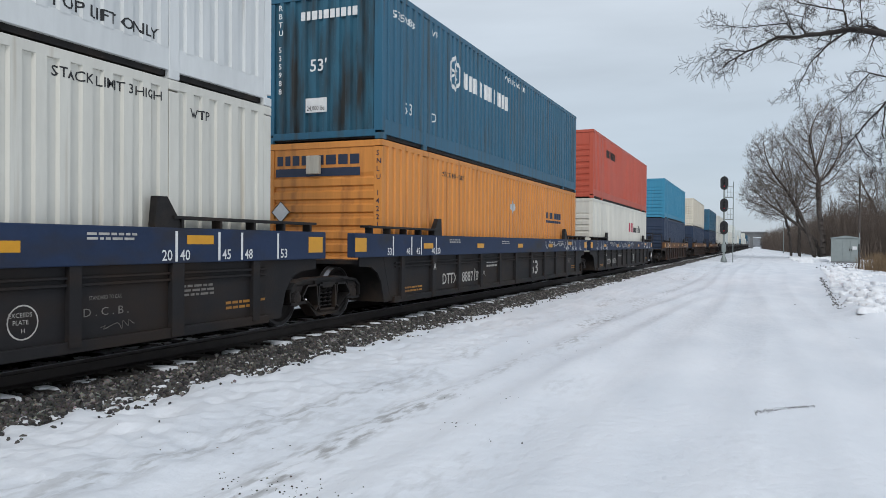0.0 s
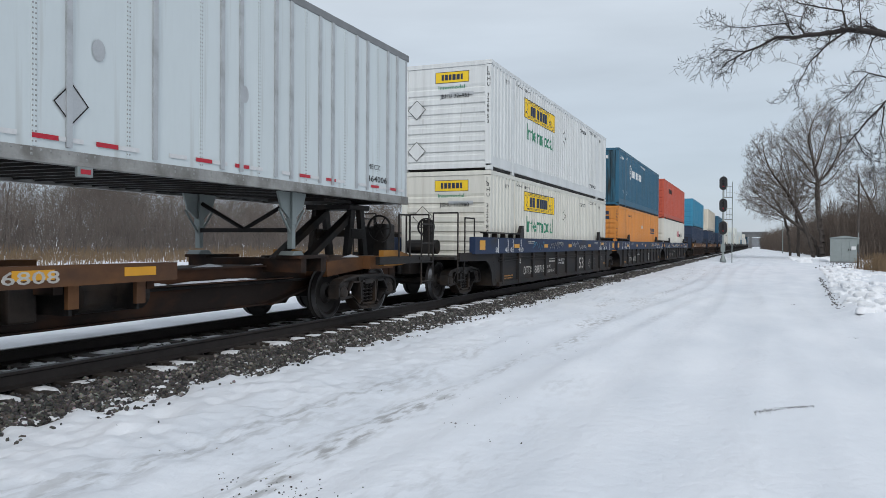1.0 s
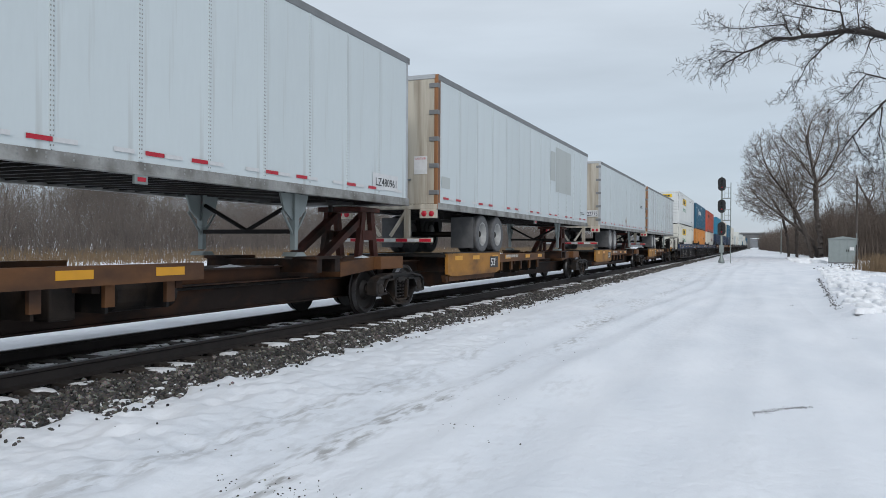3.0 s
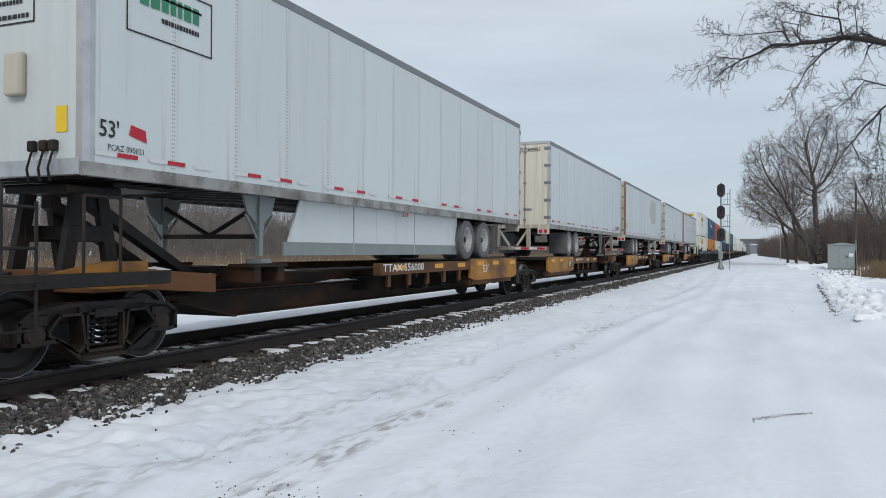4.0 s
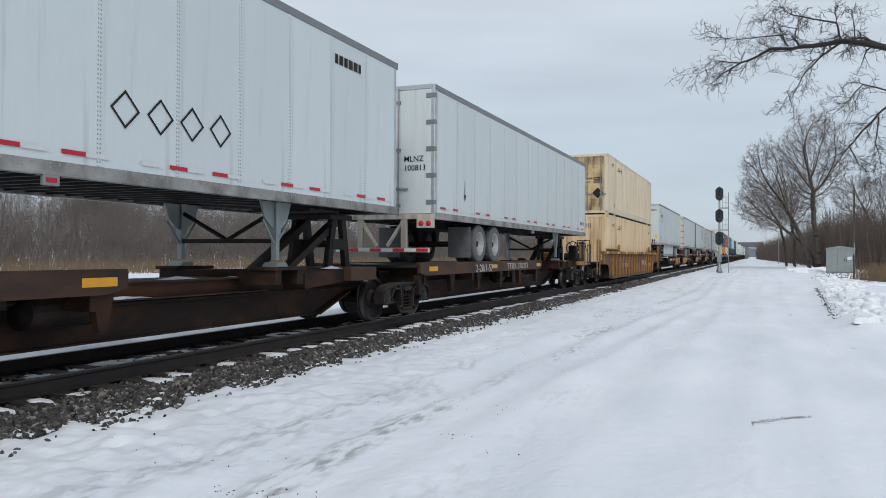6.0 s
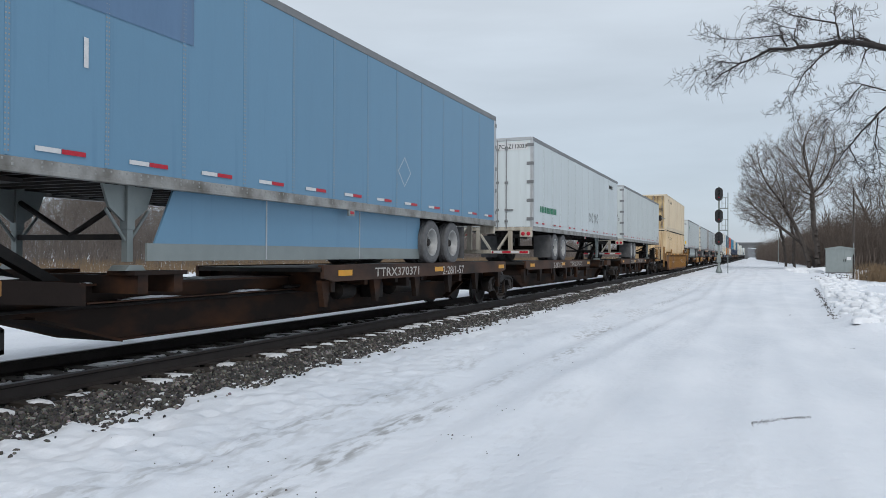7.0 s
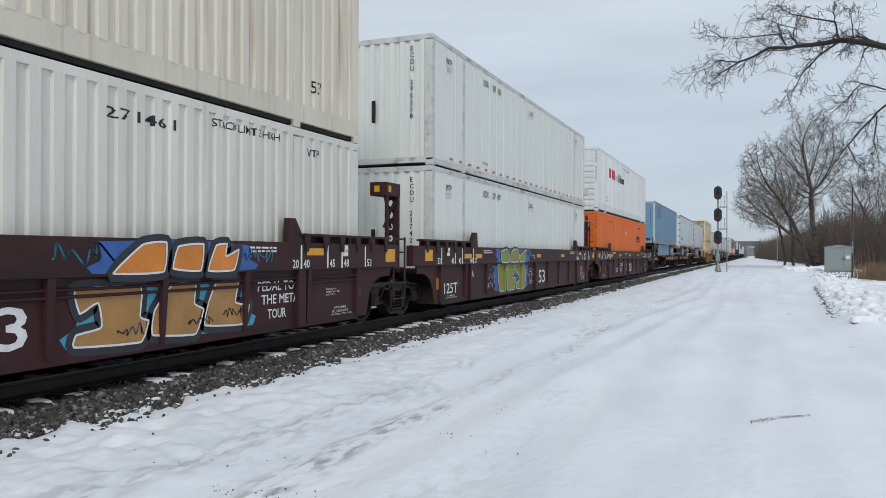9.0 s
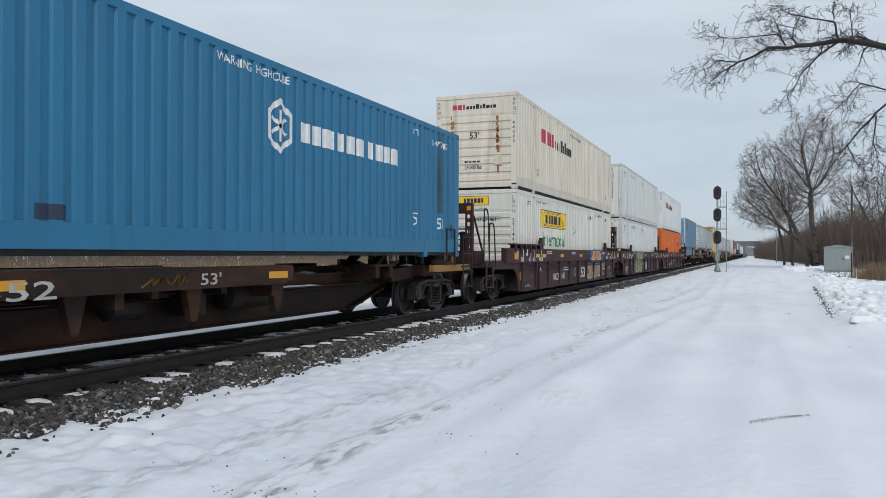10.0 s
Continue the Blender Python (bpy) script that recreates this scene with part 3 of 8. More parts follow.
    at(part("rear_header", shared(("rear_header", zt), header, M_ALU), None, t), y=g, rz=sgn)

    def guard(bm):
        for x in (-0.55, 0.55):
            box(bm, x - 0.07, x + 0.07, 0.0, 0.08, TB - 0.68, TB - 0.02, 0.006)
            s = 1 if x > 0 else -1
            rod(bm, (x - s * 0.02, 0.04, TB - 0.05), (x - s * 0.42, 0.04, TB - 0.62), 0.045, 6)
        box(bm, -HW + 0.12, HW - 0.12, -0.02, 0.06, TB - 0.76, TB - 0.66, 0.008)
    at(part("underride_guard", shared("underride_guard", guard, M_DOORDIRT), None, t), y=g, rz=sgn)

    for k in range(8):
        def strip(bm):
            box(bm, -0.14, 0.14, -0.024, -0.019, TB - 0.745, TB - 0.675)
        at(part("reflective_tape", shared("bumper_tape", strip, M_REDTAPE if k % 2 else M_TAPEW), None, t), x=(-1.015 + 0.29 * k) * (-1 if nose_last else 1), y=g, rz=sgn)

    # nose
    h = L if not nose_last else 0.0
    s2 = 180 if not nose_last else 0

    def nose(bm):
        box(bm, -HW + 0.10, HW - 0.10, 0.01, 0.06, TB + 0.0, zt - 0.1)

    def corner(bm):
        for sx in (1,):
            pts = [(sx * (HW - 0.10), 0.008), (sx * (HW - 0.03), 0.03), (sx * HW, 0.10), (sx * (HW - 0.001), 0.17), (sx * (HW - 0.1), 0.17)]
            a = [bm.verts.new((x, y, TB - 0.01)) for x, y in pts]
            b = [bm.verts.new((x, y, zt - 0.01)) for x, y in pts]
            for i in range(5):
                bm.faces.new((a[i], a[(i + 1) % 5], b[(i + 1) % 5], b[i]))
            bm.faces.new(a)
            bm.faces.new(b)
    at(part("nose_wall", shared(("nose_wall", zt), nose, sheet), None, t), y=h, rz=s2)
    for sx in (1, -1):
        at(part("nose_corner", shared(("nose_corner", zt), corner, M_ALU), None, t), y=h, rz=s2).scale = (sx, 1, 1)
    for za, zb_, in_ in ((zt - 0.12, zt, 0.08), (TB - 0.02, TB + 0.16, 0.05)):
        bm = bmesh.new()
        box(bm, -HW + in_, HW - in_, -0.006, 0.08, za, zb_, 0.01)
        at(part("nose_rail", bm, M_ALU, t), y=h, rz=s2)
    if nose_last:
        bm = bmesh.new()
        box(bm, -0.13, 0.13, -0.09, 0.01, TB + 0.86, TB + 1.34, 0.03)
        at(part("nose_box", bm, M_DOORDIRT, t, "weathered cream equipment box"), x=0.35, y=0)
        bm = bmesh.new()
        for x in (0.55, 0.72, 0.86):
            box(bm, x, x + 0.10, -0.06, 0.012, TB + 0.24, TB + 0.36, 0.02)
            pipe(bm, [(x + 0.06, -0.04, TB + 0.24), (x + 0.05, -0.09, TB + 0.05), (x + 0.02, -0.04, TB - 0.08)], 0.014)
        part("gladhand", bm, M_STEEL, t)
    # upper coupler plate and kingpin
    bm = bmesh.new()
    box(bm, -0.6, 0.6, f(L - 1.6) - 0.5, f(L - 1.6) + 0.5, TB - 0.05, TB + 0.0)
    rod(bm, (0, f(L - 0.92), TB - 0.17), (0, f(L - 0.92), TB), 0.045, 10)
    part("coupler_plate", bm, M_STEEL, t)

    # landing gear
    yl = f(L - gear)
    for sx in (1, -1):
        bm = bmesh.new()
        x = sx * 0.92
        box(bm, x - 0.06, x + 0.06, yl - 0.06, yl + 0.06, 1.62, TB + 0.02, 0.008)
        box(bm, x - 0.045, x + 0.045, yl - 0.045, yl + 0.045, 1.24, 1.64)
        prism(bm, [(yl - 0.17, 1.135), (yl + 0.17, 1.135), (yl + 0.10, 1.20), (yl - 0.10, 1.20)], x - 0.13, x + 0.13)
        prism(bm, [(yl - 0.40, TB), (yl - 0.30, 1.88), (yl - 0.08, 1.72), (yl + 0.08, 1.72), (yl + 0.30, 1.88), (yl + 0.40, TB)], x - 0.018, x + 0.018)
        rod(bm, (x, yl, 1.45), (x, yl + 0.34, 1.86), 0.02)
        rod(bm, (x, yl, 1.45), (x, yl - 0.34, 1.86), 0.02)
        part("landing_leg", bm, M_GALV, t)
    bm = bmesh.new()
    box(bm, -0.9, 0.9, yl - 0.03, yl + 0.03, 1.50, 1.57, 0.006)
    for sx in (0.86, -0.86):
        rod(bm, (0, yl, 1.55), (sx, yl, 1.98), 0.036)
    part("landing_brace", bm, M_STEEL, t)

    # tandem bogie
    ya = [f(axle), f(axle + 1.23)]
    zc = 1.12 + WHEEL_R
    for y in ya:
        for x in (1.13, 0.82, -0.82, -1.13):
            road_wheel(t, x, y, zc)
        bm = bmesh.new()
        rod(bm, (-0.95, y, zc), (0.95, y, zc), 0.065, 10)
        part("axle", bm, M_STEEL, t)
    y0, y1 = sorted((f(axle - 0.95), f(axle + 2.35)))
    bm = bmesh.new()
    for sx in (0.5, -0.5):
        box(bm, sx - 0.05, sx + 0.05, y0, y1, TB - 0.17, TB)
        for y in ya:
            prism(bm, [(y - 0.16, TB - 0.17), (y + 0.16, TB - 0.17), (y + 0.08, zc + 0.05), (y - 0.08, zc + 0.05)][::-1], sx - 0.06, sx + 0.06)
    part("bogie_rail", bm, M_STEEL, t)
    yf = f(axle - 0.72)
    for sx in (0.97, -0.97):
        bm = bmesh.new()
        box(bm, sx - 0.30, sx + 0.30, yf - 0.008, yf + 0.008, 1.26, TB - 0.12)
        part("mudflap", bm, M_FLAP, t)
    if skirt:
        s0, s1 = sorted((f(4.7), f(L - (3.35 if tape_full else 3.95))))
        bm = bmesh.new()
        if nose_last:
            prism(bm, [(s0 + 0.12, 1.45), (s1, 1.45), (s1, TB), (s0 + 0.45, TB)], HW - 0.20, HW - 0.17)
        part("side_skirt", bm, skirt, t)
        bm = bmesh.new()
        box(bm, HW - 0.198, HW - 0.168, s0, s1 - 0.02, 1.25, 1.462)
        part("skirt_flap", bm, M_GALV, t)
        for k in (0.30, 0.66):
            bm = bmesh.new()
            yk = s0 + (s1 - s0) * k
            box(bm, HW - 0.171, HW - 0.160, yk - 0.012, yk + 0.012, 1.26, TB - 0.01)
            part("skirt_seam", bm, M_ALU, t)
    # fill inside so that no light passes between panels
    bm = bmesh.new()
    box(bm, -HW + 0.06, HW - 0.06, 0.12, L - 0.12, TB + 0.19, zt - 0.07)
    part("lining", bm, M_STEEL, t)
    t.matrix_basis = pose(XC, u, 0)
    rolling(t, (u, 0))
    return t


# ---- railway running gear ----
def bogie(car, y, r=0.45):
    """A two-axle truck with cast side frames, springs, wheels and bearing caps, centred at y."""
    wb = 0.89

    def frame_(bm):
        outer = [(-1.12, 0.36), (-0.98, 0.34), (-0.62, 0.36), (-0.34, 0.13), (0.34, 0.13), (0.62, 0.36), (0.98, 0.34), (1.12, 0.36),
                 (1.12, 0.60), (0.96, 0.70), (0.5, 0.76), (-0.5, 0.76), (-0.96, 0.70), (-1.12, 0.60)]
        holes = [[(-0.74, 0.46), (-0.38, 0.24), (-0.30, 0.30), (-0.34, 0.62), (-0.60, 0.62)],
                 [(0.34, 0.62), (0.30, 0.30), (0.38, 0.24), (0.74, 0.46), (0.60, 0.62)],
                 [(-0.24, 0.24), (0.24, 0.24), (0.24, 0.62), (-0.24, 0.62)]]
        rings = [outer] + holes
        for x0, x1 in ((0.93, 1.07),):
            for x in (x0, x1):
                ed = []
                for ring in rings:
                    vs = [bm.verts.new((x, a, b)) for a, b in ring]
                    ed += [bm.edges.new((vs[i], vs[(i + 1) % len(vs)])) for i in range(len(vs))]
                bmesh.ops.triangle_fill(bm, edges=ed, use_beauty=True)
            for ring in rings:
                a = [bm.verts.new((x0, p, q)) for p, q in ring]
                b = [bm.verts.new((x1, p, q)) for p, q in ring]
                for i in range(len(a)):
                    j = (i + 1) % len(a)
                    bm.faces.new((a[i], a[j], b[j], b[i]))
        for ring_, w_ in [(outer, 0.045)] + [(h_, -0.03) for h_ in holes]:      # raised flanges
            n_ = len(ring_)
            cy, cz = sum(q[0] for q in ring_) / n_, sum(q[1] for q in ring_) / n_
            for i in range(n_):
                (a0, b0), (a1, b1) = ring_[i], ring_[(i + 1) % n_]
                l_ = math.hypot(a1 - a0, b1 - b0)
                ny, nz_ = -(b1 - b0) / l_, (a1 - a0) / l_
                if ((a0 + a1) / 2 - cy) * ny + ((b0 + b1) / 2 - cz) * nz_ > 0:
                    ny, nz_ = -ny, -nz_
                quad = [(a0, b0), (a1, b1), (a1 + ny * w_, b1 + nz_ * w_), (a0 + ny * w_, b0 + nz_ * w_)]
                prism(bm, quad, 1.04, 1.135)
        box(bm, 1.0, 1.10, -0.30, 0.30, 0.13, 0.20, 0.01)
        box(bm, 1.0, 1.10, -0.34, 0.34, 0.64, 0.76, 0.01)
        box(bm, 1.0, 1.14, -0.16, 0.16, 0.58, 0.68, 0.01)

    def spring(bm):
        """One coil spring."""
        n_, turns, prev = 56, 5.5, None
        for i in range(n_ + 1):
            q = 2 * math.pi * turns * i / n_
            c = Vector((1.03 + 0.062 * math.cos(q), 0.062 * math.sin(q), 0.215 + 0.37 * i / n_))
            out_ = Vector((math.cos(q), math.sin(q), 0))
            ring_ = [bm.verts.new(c + out_ * 0.019 * math.cos(k * 1.5708) + Vector((0, 0, 0.019 * math.sin(k * 1.5708)))) for k in range(4)]
            if prev:
                for k in range(4):
                    bm.faces.new((prev[k], prev[(k + 1) % 4], ring_[(k + 1) % 4], ring_[k]))
            prev = ring_

    def caps(bm):
        lathe(bm, [(0, 0.13), (0.08, 0.13), (0.11, 0.10), (0.12, 0.05)], (1.02, 0, r), "x", 14)
        box(bm, 0.95, 1.10, -0.16, 0.16, r + 0.09, r + 0.20, 0.01)

    def bolster(bm):
        box(bm, -1.05, 1.05, -0.20, 0.20, 0.50, 0.70, 0.02)
        lathe(bm, [(0.70, 0.25), (0.80, 0.25)], (0, 0, 0), "z", 16)
    b = at(part("bogie", shared("bogie", bolster, M_STEEL), None, car), y=y)
    for rz in (0, 180):
        at(part("side_frame", shared("side_frame", frame_, M_STEEL), None, b), rz=rz)
        for k in (-0.155, 0.0, 0.155):
            at(part("spring", shared("spring", spring, M_WHEEL), None, b), y=k, rz=rz)
        for s in (-wb, wb):
            at(part("bearing_cap", shared(("bearing_cap", r), caps, M_STEEL), None, b), y=s, rz=rz)

    def wheel(bm):
        lathe(bm, [(0.655, 0.1), (0.66, r - 0.09), (0.655, r + 0.024), (0.675, r + 0.028), (0.69, r + 0.006), (0.72, r + 0.001), (0.79, r - 0.006),
                   (0.80, r - 0.02), (0.795, r - 0.07), (0.75, r - 0.11), (0.735, 0.19), (0.80, 0.13), (0.80, 0.09)], (0, 0, 0), "x", 36)

    def tread(bm):
        lathe(bm, [(0.797, r - 0.010), (0.800, r - 0.003), (0.725, r + 0.0035), (0.70, r)], (0, 0, 0), "x", 36, False)
    for s in (-wb, wb):
        for rz in (0, 180):
            at(part("wheel", shared(("wheel_disc", r), wheel, M_WHEEL, False), None, b), y=s, z=r, rz=rz)
            at(part("tread", shared(("tread", r), tread, M_TREAD, False), None, b), y=s, z=r, rz=rz)
        at(part("axle", shared("axle", lambda bm: rod(bm, (-0.95, 0, 0), (0.95, 0, 0), 0.08, 12), M_STEEL), None, b), y=s, z=r)
    return b


def ladder(bm, x, y, z0, z1, w=0.42, n=4):
    for d in (-w / 2, w / 2):
        rod(bm, (x, y + d, z0), (x, y + d, z1), 0.018, 6)
    for i in range(n):
        z = z0 + 0.06 + i * (z1 - z0 - 0.12) / max(1, n - 1)
        rod(bm, (x, y - w / 2, z), (x, y + w / 2, z), 0.016, 6)


def coupler(car, y0, y1):
    bm = bmesh.new()
    box(bm, -0.09, 0.09, y0, y1, 0.66, 0.86, 0.02)
    d = 0.16 if y1 > y0 else -0.16
    box(bm, -0.20, 0.18, min(y1 - d, y1), max(y1 - d, y1), 0.62, 0.92, 0.04)
    part("coupler", bm, M_STEEL, car)


def well_car(label, u, chord, side, lo=-1.45, hi=17.6, lead_end=False, trail_end=False, posts=11, style="dark", plain=False, pipes=True):
    """A double-stack well under a container whose trailing end is at y = 0; lo, hi: ends of the top chord."""
    t = thing("well_car", label, "well car", "cars of the train")
    x = 1.43
    zc = 1.385 if style == "tan" else 1.08        # underside of the top chord

    def put(name, make, mat, lab=""):
        bm = bmesh.new()
        make(bm)
        return part(name, bm, mat, t, lab)
    for sx in (1, -1):
        a, b = (x - 0.10, x + 0.06) if sx > 0 else (-x - 0.06, -x + 0.10)
        put("top_chord", lambda bm: box(bm, a, b, lo, hi, zc, 1.52 if style == "tan" else 1.50, 0.012), chord)
        c, d = (x - 0.05, x - 0.02) if sx > 0 else (-x + 0.02, -x + 0.05)
        put("well_side", lambda bm: prism(bm, [(0.25, 0.24), (CL - 0.25, 0.24), (CL - 0.1, 0.40), (CL + 0.15, zc + 0.01), (-0.15, zc + 0.01), (0.1, 0.40)], c, d), side)
        k = -0.012 if style == "maroon" else 0.03
        e, g = (x - 0.12, x + k) if sx > 0 else (-x - k, -x + 0.12)
        put("bottom_sill", lambda bm: box(bm, e, g, 0.25, CL - 0.25, 0.20, 0.32, 0.01), side)
        for z in (0.96, 0.885) if style != "tan" and pipes else ():
            put("side_pipe", lambda bm: rod(bm, (sx * (x + 0.005), 0.3, z), (sx * (x + 0.005), CL - 0.3, z), 0.018, 6), side)

    def post(bm):
        if style == "maroon":
            for s in (-1, 1):
                v = [bm.verts.new(q) for q in ((x - 0.03, s * 0.035, 0.27), (x + 0.012, s * 0.03, 0.27), (x + 0.055, s * 0.05, 1.082), (x - 0.03, s * 0.06, 1.082))]
                if s < 0:
                    w = v
            for i in range(4):
                bm.faces.new((w[i], w[(i + 1) % 4], v[(i + 1) % 4], v[i]))
            bm.faces.new(w)
            bm.faces.new(v)
            return
        h = 0.075 if style == "dark" else 0.045
        prism(bm, [(-h, 0.26), (h, 0.26), (h, zc + 0.005), (-h, zc + 0.005)], x - 0.03, x + 0.045)
    pm = shared(("side_post_well", style), post, chord if style == "tan" else side)
    for i in range(posts):
        y = 0.58 + i * 15.0 / (posts - 1) if style != "maroon" else 0.17 + 1.567 * i
        at(part("side_post", pm, None, t), y=y)
        at(part("side_post", pm, None, t), y=y, rz=180)
    put("well_floor", lambda bm: box(bm, -1.3, 1.3, 0.3, CL - 0.3, 0.22, 0.28), M_STEEL)
    put("far_lining", lambda bm: box(bm, -1.34, -1.32, 0.1, CL - 0.1, 0.28, 1.1), M_STEEL)

    # sloped end sheets and end platforms over the trucks
    for end, y0, dirn in (("tail", 0.0, -1), ("lead", CL, 1)):
        full = (trail_end and dirn < 0) or (lead_end and dirn > 0)
        reach = 3.0 if full else 1.55

        def yy(d):
            return y0 + dirn * d
        for sx in (1, -1):
            bm = bmesh.new()
            o = [(yy(-0.45), 0.24), (yy(0.10), 0.24), (yy(0.22), 0.62), (yy(0.38), 0.80), (yy(0.62), 0.90), (yy(reach - 0.5), 0.92), (yy(reach - 0.5), 1.12), (yy(-0.45), 1.12)]
            prism(bm, o if dirn > 0 else o[::-1], sx * (x - 0.04) - 0.017, sx * (x - 0.04) + 0.017)
            part("end_web", bm, side, t)
            if style == "tan":
                bm = bmesh.new()
                a0, a1 = sorted((yy(-0.45), yy(1.85)))
                box(bm, sx * (x - 0.04) - 0.016, sx * (x - 0.04) + 0.016, a0, a1, 1.10, 1.40)
                part("end_panel", bm, side, t)
                bm = bmesh.new()
                a0, a1 = sorted((yy(1.72), yy(1.88)))
                box(bm, sx * x - 0.06, sx * x + 0.055, a0, a1, 0.92, 1.40, 0.01)
                part("end_pillar", bm, chord, t)
                for d in (2.57, 3.18):
                    bm = bmesh.new()
                    box(bm, sx * 1.40 - 0.018, sx * 1.40 + 0.018, yy(d) - 0.045, yy(d) + 0.045, 0.55, 2.02, 0.006)
                    pipe(bm, [(sx * 1.42, yy(d) + 0.02, 1.98), (sx * 1.42, yy(d) + 0.13, 1.95), (sx * 1.42, yy(d) + 0.13, 1.12), (sx * 1.42, yy(d) + 0.02, 1.08)], 0.014)
                    part("handrail", bm, chord, t)
                bm = bmesh.new()
                pipe(bm, [(sx * 1.40, yy(2.57), 0.58), (sx * 1.40, yy(2.57), 0.49), (sx * 1.40, yy(3.18), 0.49), (sx * 1.40, yy(3.18), 0.58)], 0.018)
                part("step", bm, chord, t)
        bm = bmesh.new()
        box(bm, -0.36, 0.36, min(yy(-0.1), yy(reach)), max(yy(-0.1), yy(reach)), 0.62, 0.95, 0.02)
        box(bm, -x + 0.05, x - 0.05, min(yy(0.15), yy(reach - 0.7)), max(yy(0.15), yy(reach - 0.7)), 0.95, 1.02)
        part("end_platform", bm, side, t)
        bm = bmesh.new()
        box(bm, -x + 0.07, x - 0.07, min(yy(0.05), yy(0.09)), max(yy(0.05), yy(0.09)), 0.24, 0.95)
        part("end_bulkhead", bm, M_STEEL, t)
        # container guides: angled corner brackets on the chord
        for sx in (1, -1):
            bm = bmesh.new()
            yc = yy(-2.25)
            prism(bm, [(yc - 0.24, 1.49), (yc + 0.24, 1.49), (yc + (0.20 if dirn < 0 else -0.04), 1.86), (yc + (0.04 if dirn < 0 else -0.20), 1.86)], sx * (x + 0.0) - 0.05, sx * x + 0.05)
            part("container_guide", bm, M_STEEL if style == "dark" else chord, t)
            bm = bmesh.new()
            a0, a1 = sorted((yy(-2.2), yy(0.9)))
            box(bm, sx * (x - 0.01) - 0.09, sx * (x - 0.01) + 0.09, a0, a1, 1.60, 1.64, 0.008)
            for k in range(5):
                yk = a0 + 0.15 + k * (a1 - a0 - 0.3) / 4
                prism(bm, [(yk - 0.02, 1.50), (yk + 0.02, 1.50), (yk + 0.02, 1.60), (yk - 0.02, 1.60)], sx * x - 0.07, sx * x + 0.07)
            part("walkway", bm, M_STEEL if style == "dark" else chord, t)
            if style == "maroon":
                bm = bmesh.new()
                box(bm, sx * (x - 0.05) - 0.008, sx * (x - 0.05) + 0.008, a0 + 0.05, a1 - 0.05, 1.49, 1.605)
                part("walkway_apron", bm, chord, t)

                def flared_gusset(bm):
                    prism(bm, [(-0.035, 1.36), (0.035, 1.36), (0.085, 1.605), (-0.085, 1.605)], x + 0.062, x + 0.082)
                for k in range(6):
                    g_ = part("gusset", shared("flared_gusset", flared_gusset, chord), None, t)
                    at(g_, y=a0 + 0.2 + k * (a1 - a0 - 0.4) / 5, rz=0 if sx > 0 else 180)
        if full:
            yl = yy(2.35)
            for xa in (-x + 0.05, x - 0.05):
                bm = bmesh.new()
                ladder(bm, xa, yl, 0.42, 1.05, 0.42, 2)
                pipe(bm, [(xa, yy(2.55), 1.0), (xa, yy(2.55), 2.05), (xa * 0.55, yy(2.55), 2.05), (xa * 0.55, yy(2.55), 1.0)], 0.018)
                pipe(bm, [(xa, yy(1.45), 1.02), (xa, yy(1.45), 1.95), (xa, yy(2.1), 1.95), (xa, yy(2.1), 1.02)], 0.018)
                if style == "dark":
                    part("ladder", bm, M_STEEL, t)
                else:
                    bm.free()
            for sx in (1, -1) if style == "maroon" else ():
                bm = bmesh.new()
                for d in (2.48, 3.0):
                    box(bm, sx * 1.40 - 0.012, sx * 1.40 + 0.012, yy(d) - 0.045, yy(d) + 0.045, 0.42, 1.16, 0.006)
                for z in (0.44, 0.74):
                    box(bm, sx * 1.40 - 0.05, sx * 1.40 + 0.02, min(yy(2.48), yy(3.0)), max(yy(2.48), yy(3.0)), z, z + 0.03, 0.006)
                box(bm, sx * 1.36 - 0.05, sx * 1.36 + 0.05, min(yy(1.5), yy(3.06)), max(yy(1.5), yy(3.06)), 1.0, 1.14, 0.01)
                part("step", bm, chord, t)
                for d, e, zt_ in ((2.42, 2.62, 2.15), (2.92, 3.05, 2.5)):
                    bm = bmesh.new()
                    pipe(bm, [(sx * 1.41, yy(d - 0.10), 0.98), (sx * 1.42, yy(d - 0.10), 1.12), (sx * 1.42, yy(d + 0.02), zt_ - 0.12), (sx * 1.40, yy(d + 0.08), zt_),
                              (sx * 1.38, yy(e + 0.04), zt_), (sx * 1.37, yy(e + 0.06), zt_ - 0.10), (sx * 1.36, yy(e + 0.04), 1.1)], 0.019)
                    part("handrail", bm, M_STEEL, t)
            bm = bmesh.new()
            lathe(bm, [(-0.02, 0.22), (0.02, 0.22), (0.02, 0.185), (-0.02, 0.185), (-0.02, 0.22)], (0.55, yy(2.5), 1.72), "y", 20, False)
            for k in range(3):
                a = k * math.pi / 3
                rod(bm, (0.55 - 0.2 * math.cos(a), yy(2.5), 1.72 - 0.2 * math.sin(a)), (0.55 + 0.2 * math.cos(a), yy(2.5), 1.72 + 0.2 * math.sin(a)), 0.014, 6)
            box(bm, 0.45, 0.66, min(yy(2.3), yy(2.48)), max(yy(2.3), yy(2.48)), 1.1, 1.9, 0.02)
            part("hand_brake", bm, M_STEEL, t)
            bm = bmesh.new()
            box(bm, -x + 0.05, x - 0.05, min(yy(2.3), yy(2.75)), max(yy(2.3), yy(2.75)), 0.96, 1.02)
            rod(bm, (-0.5, yy(1.2), 1.25), (0.3, yy(1.2), 1.25), 0.18, 12)
            part("end_walkway", bm, M_STEEL, t)
            coupler(t, yy(2.6), yy(3.55))
    if plain:
        t.matrix_basis = pose(XC, u, 0)
        return rolling(t, (u, 0))
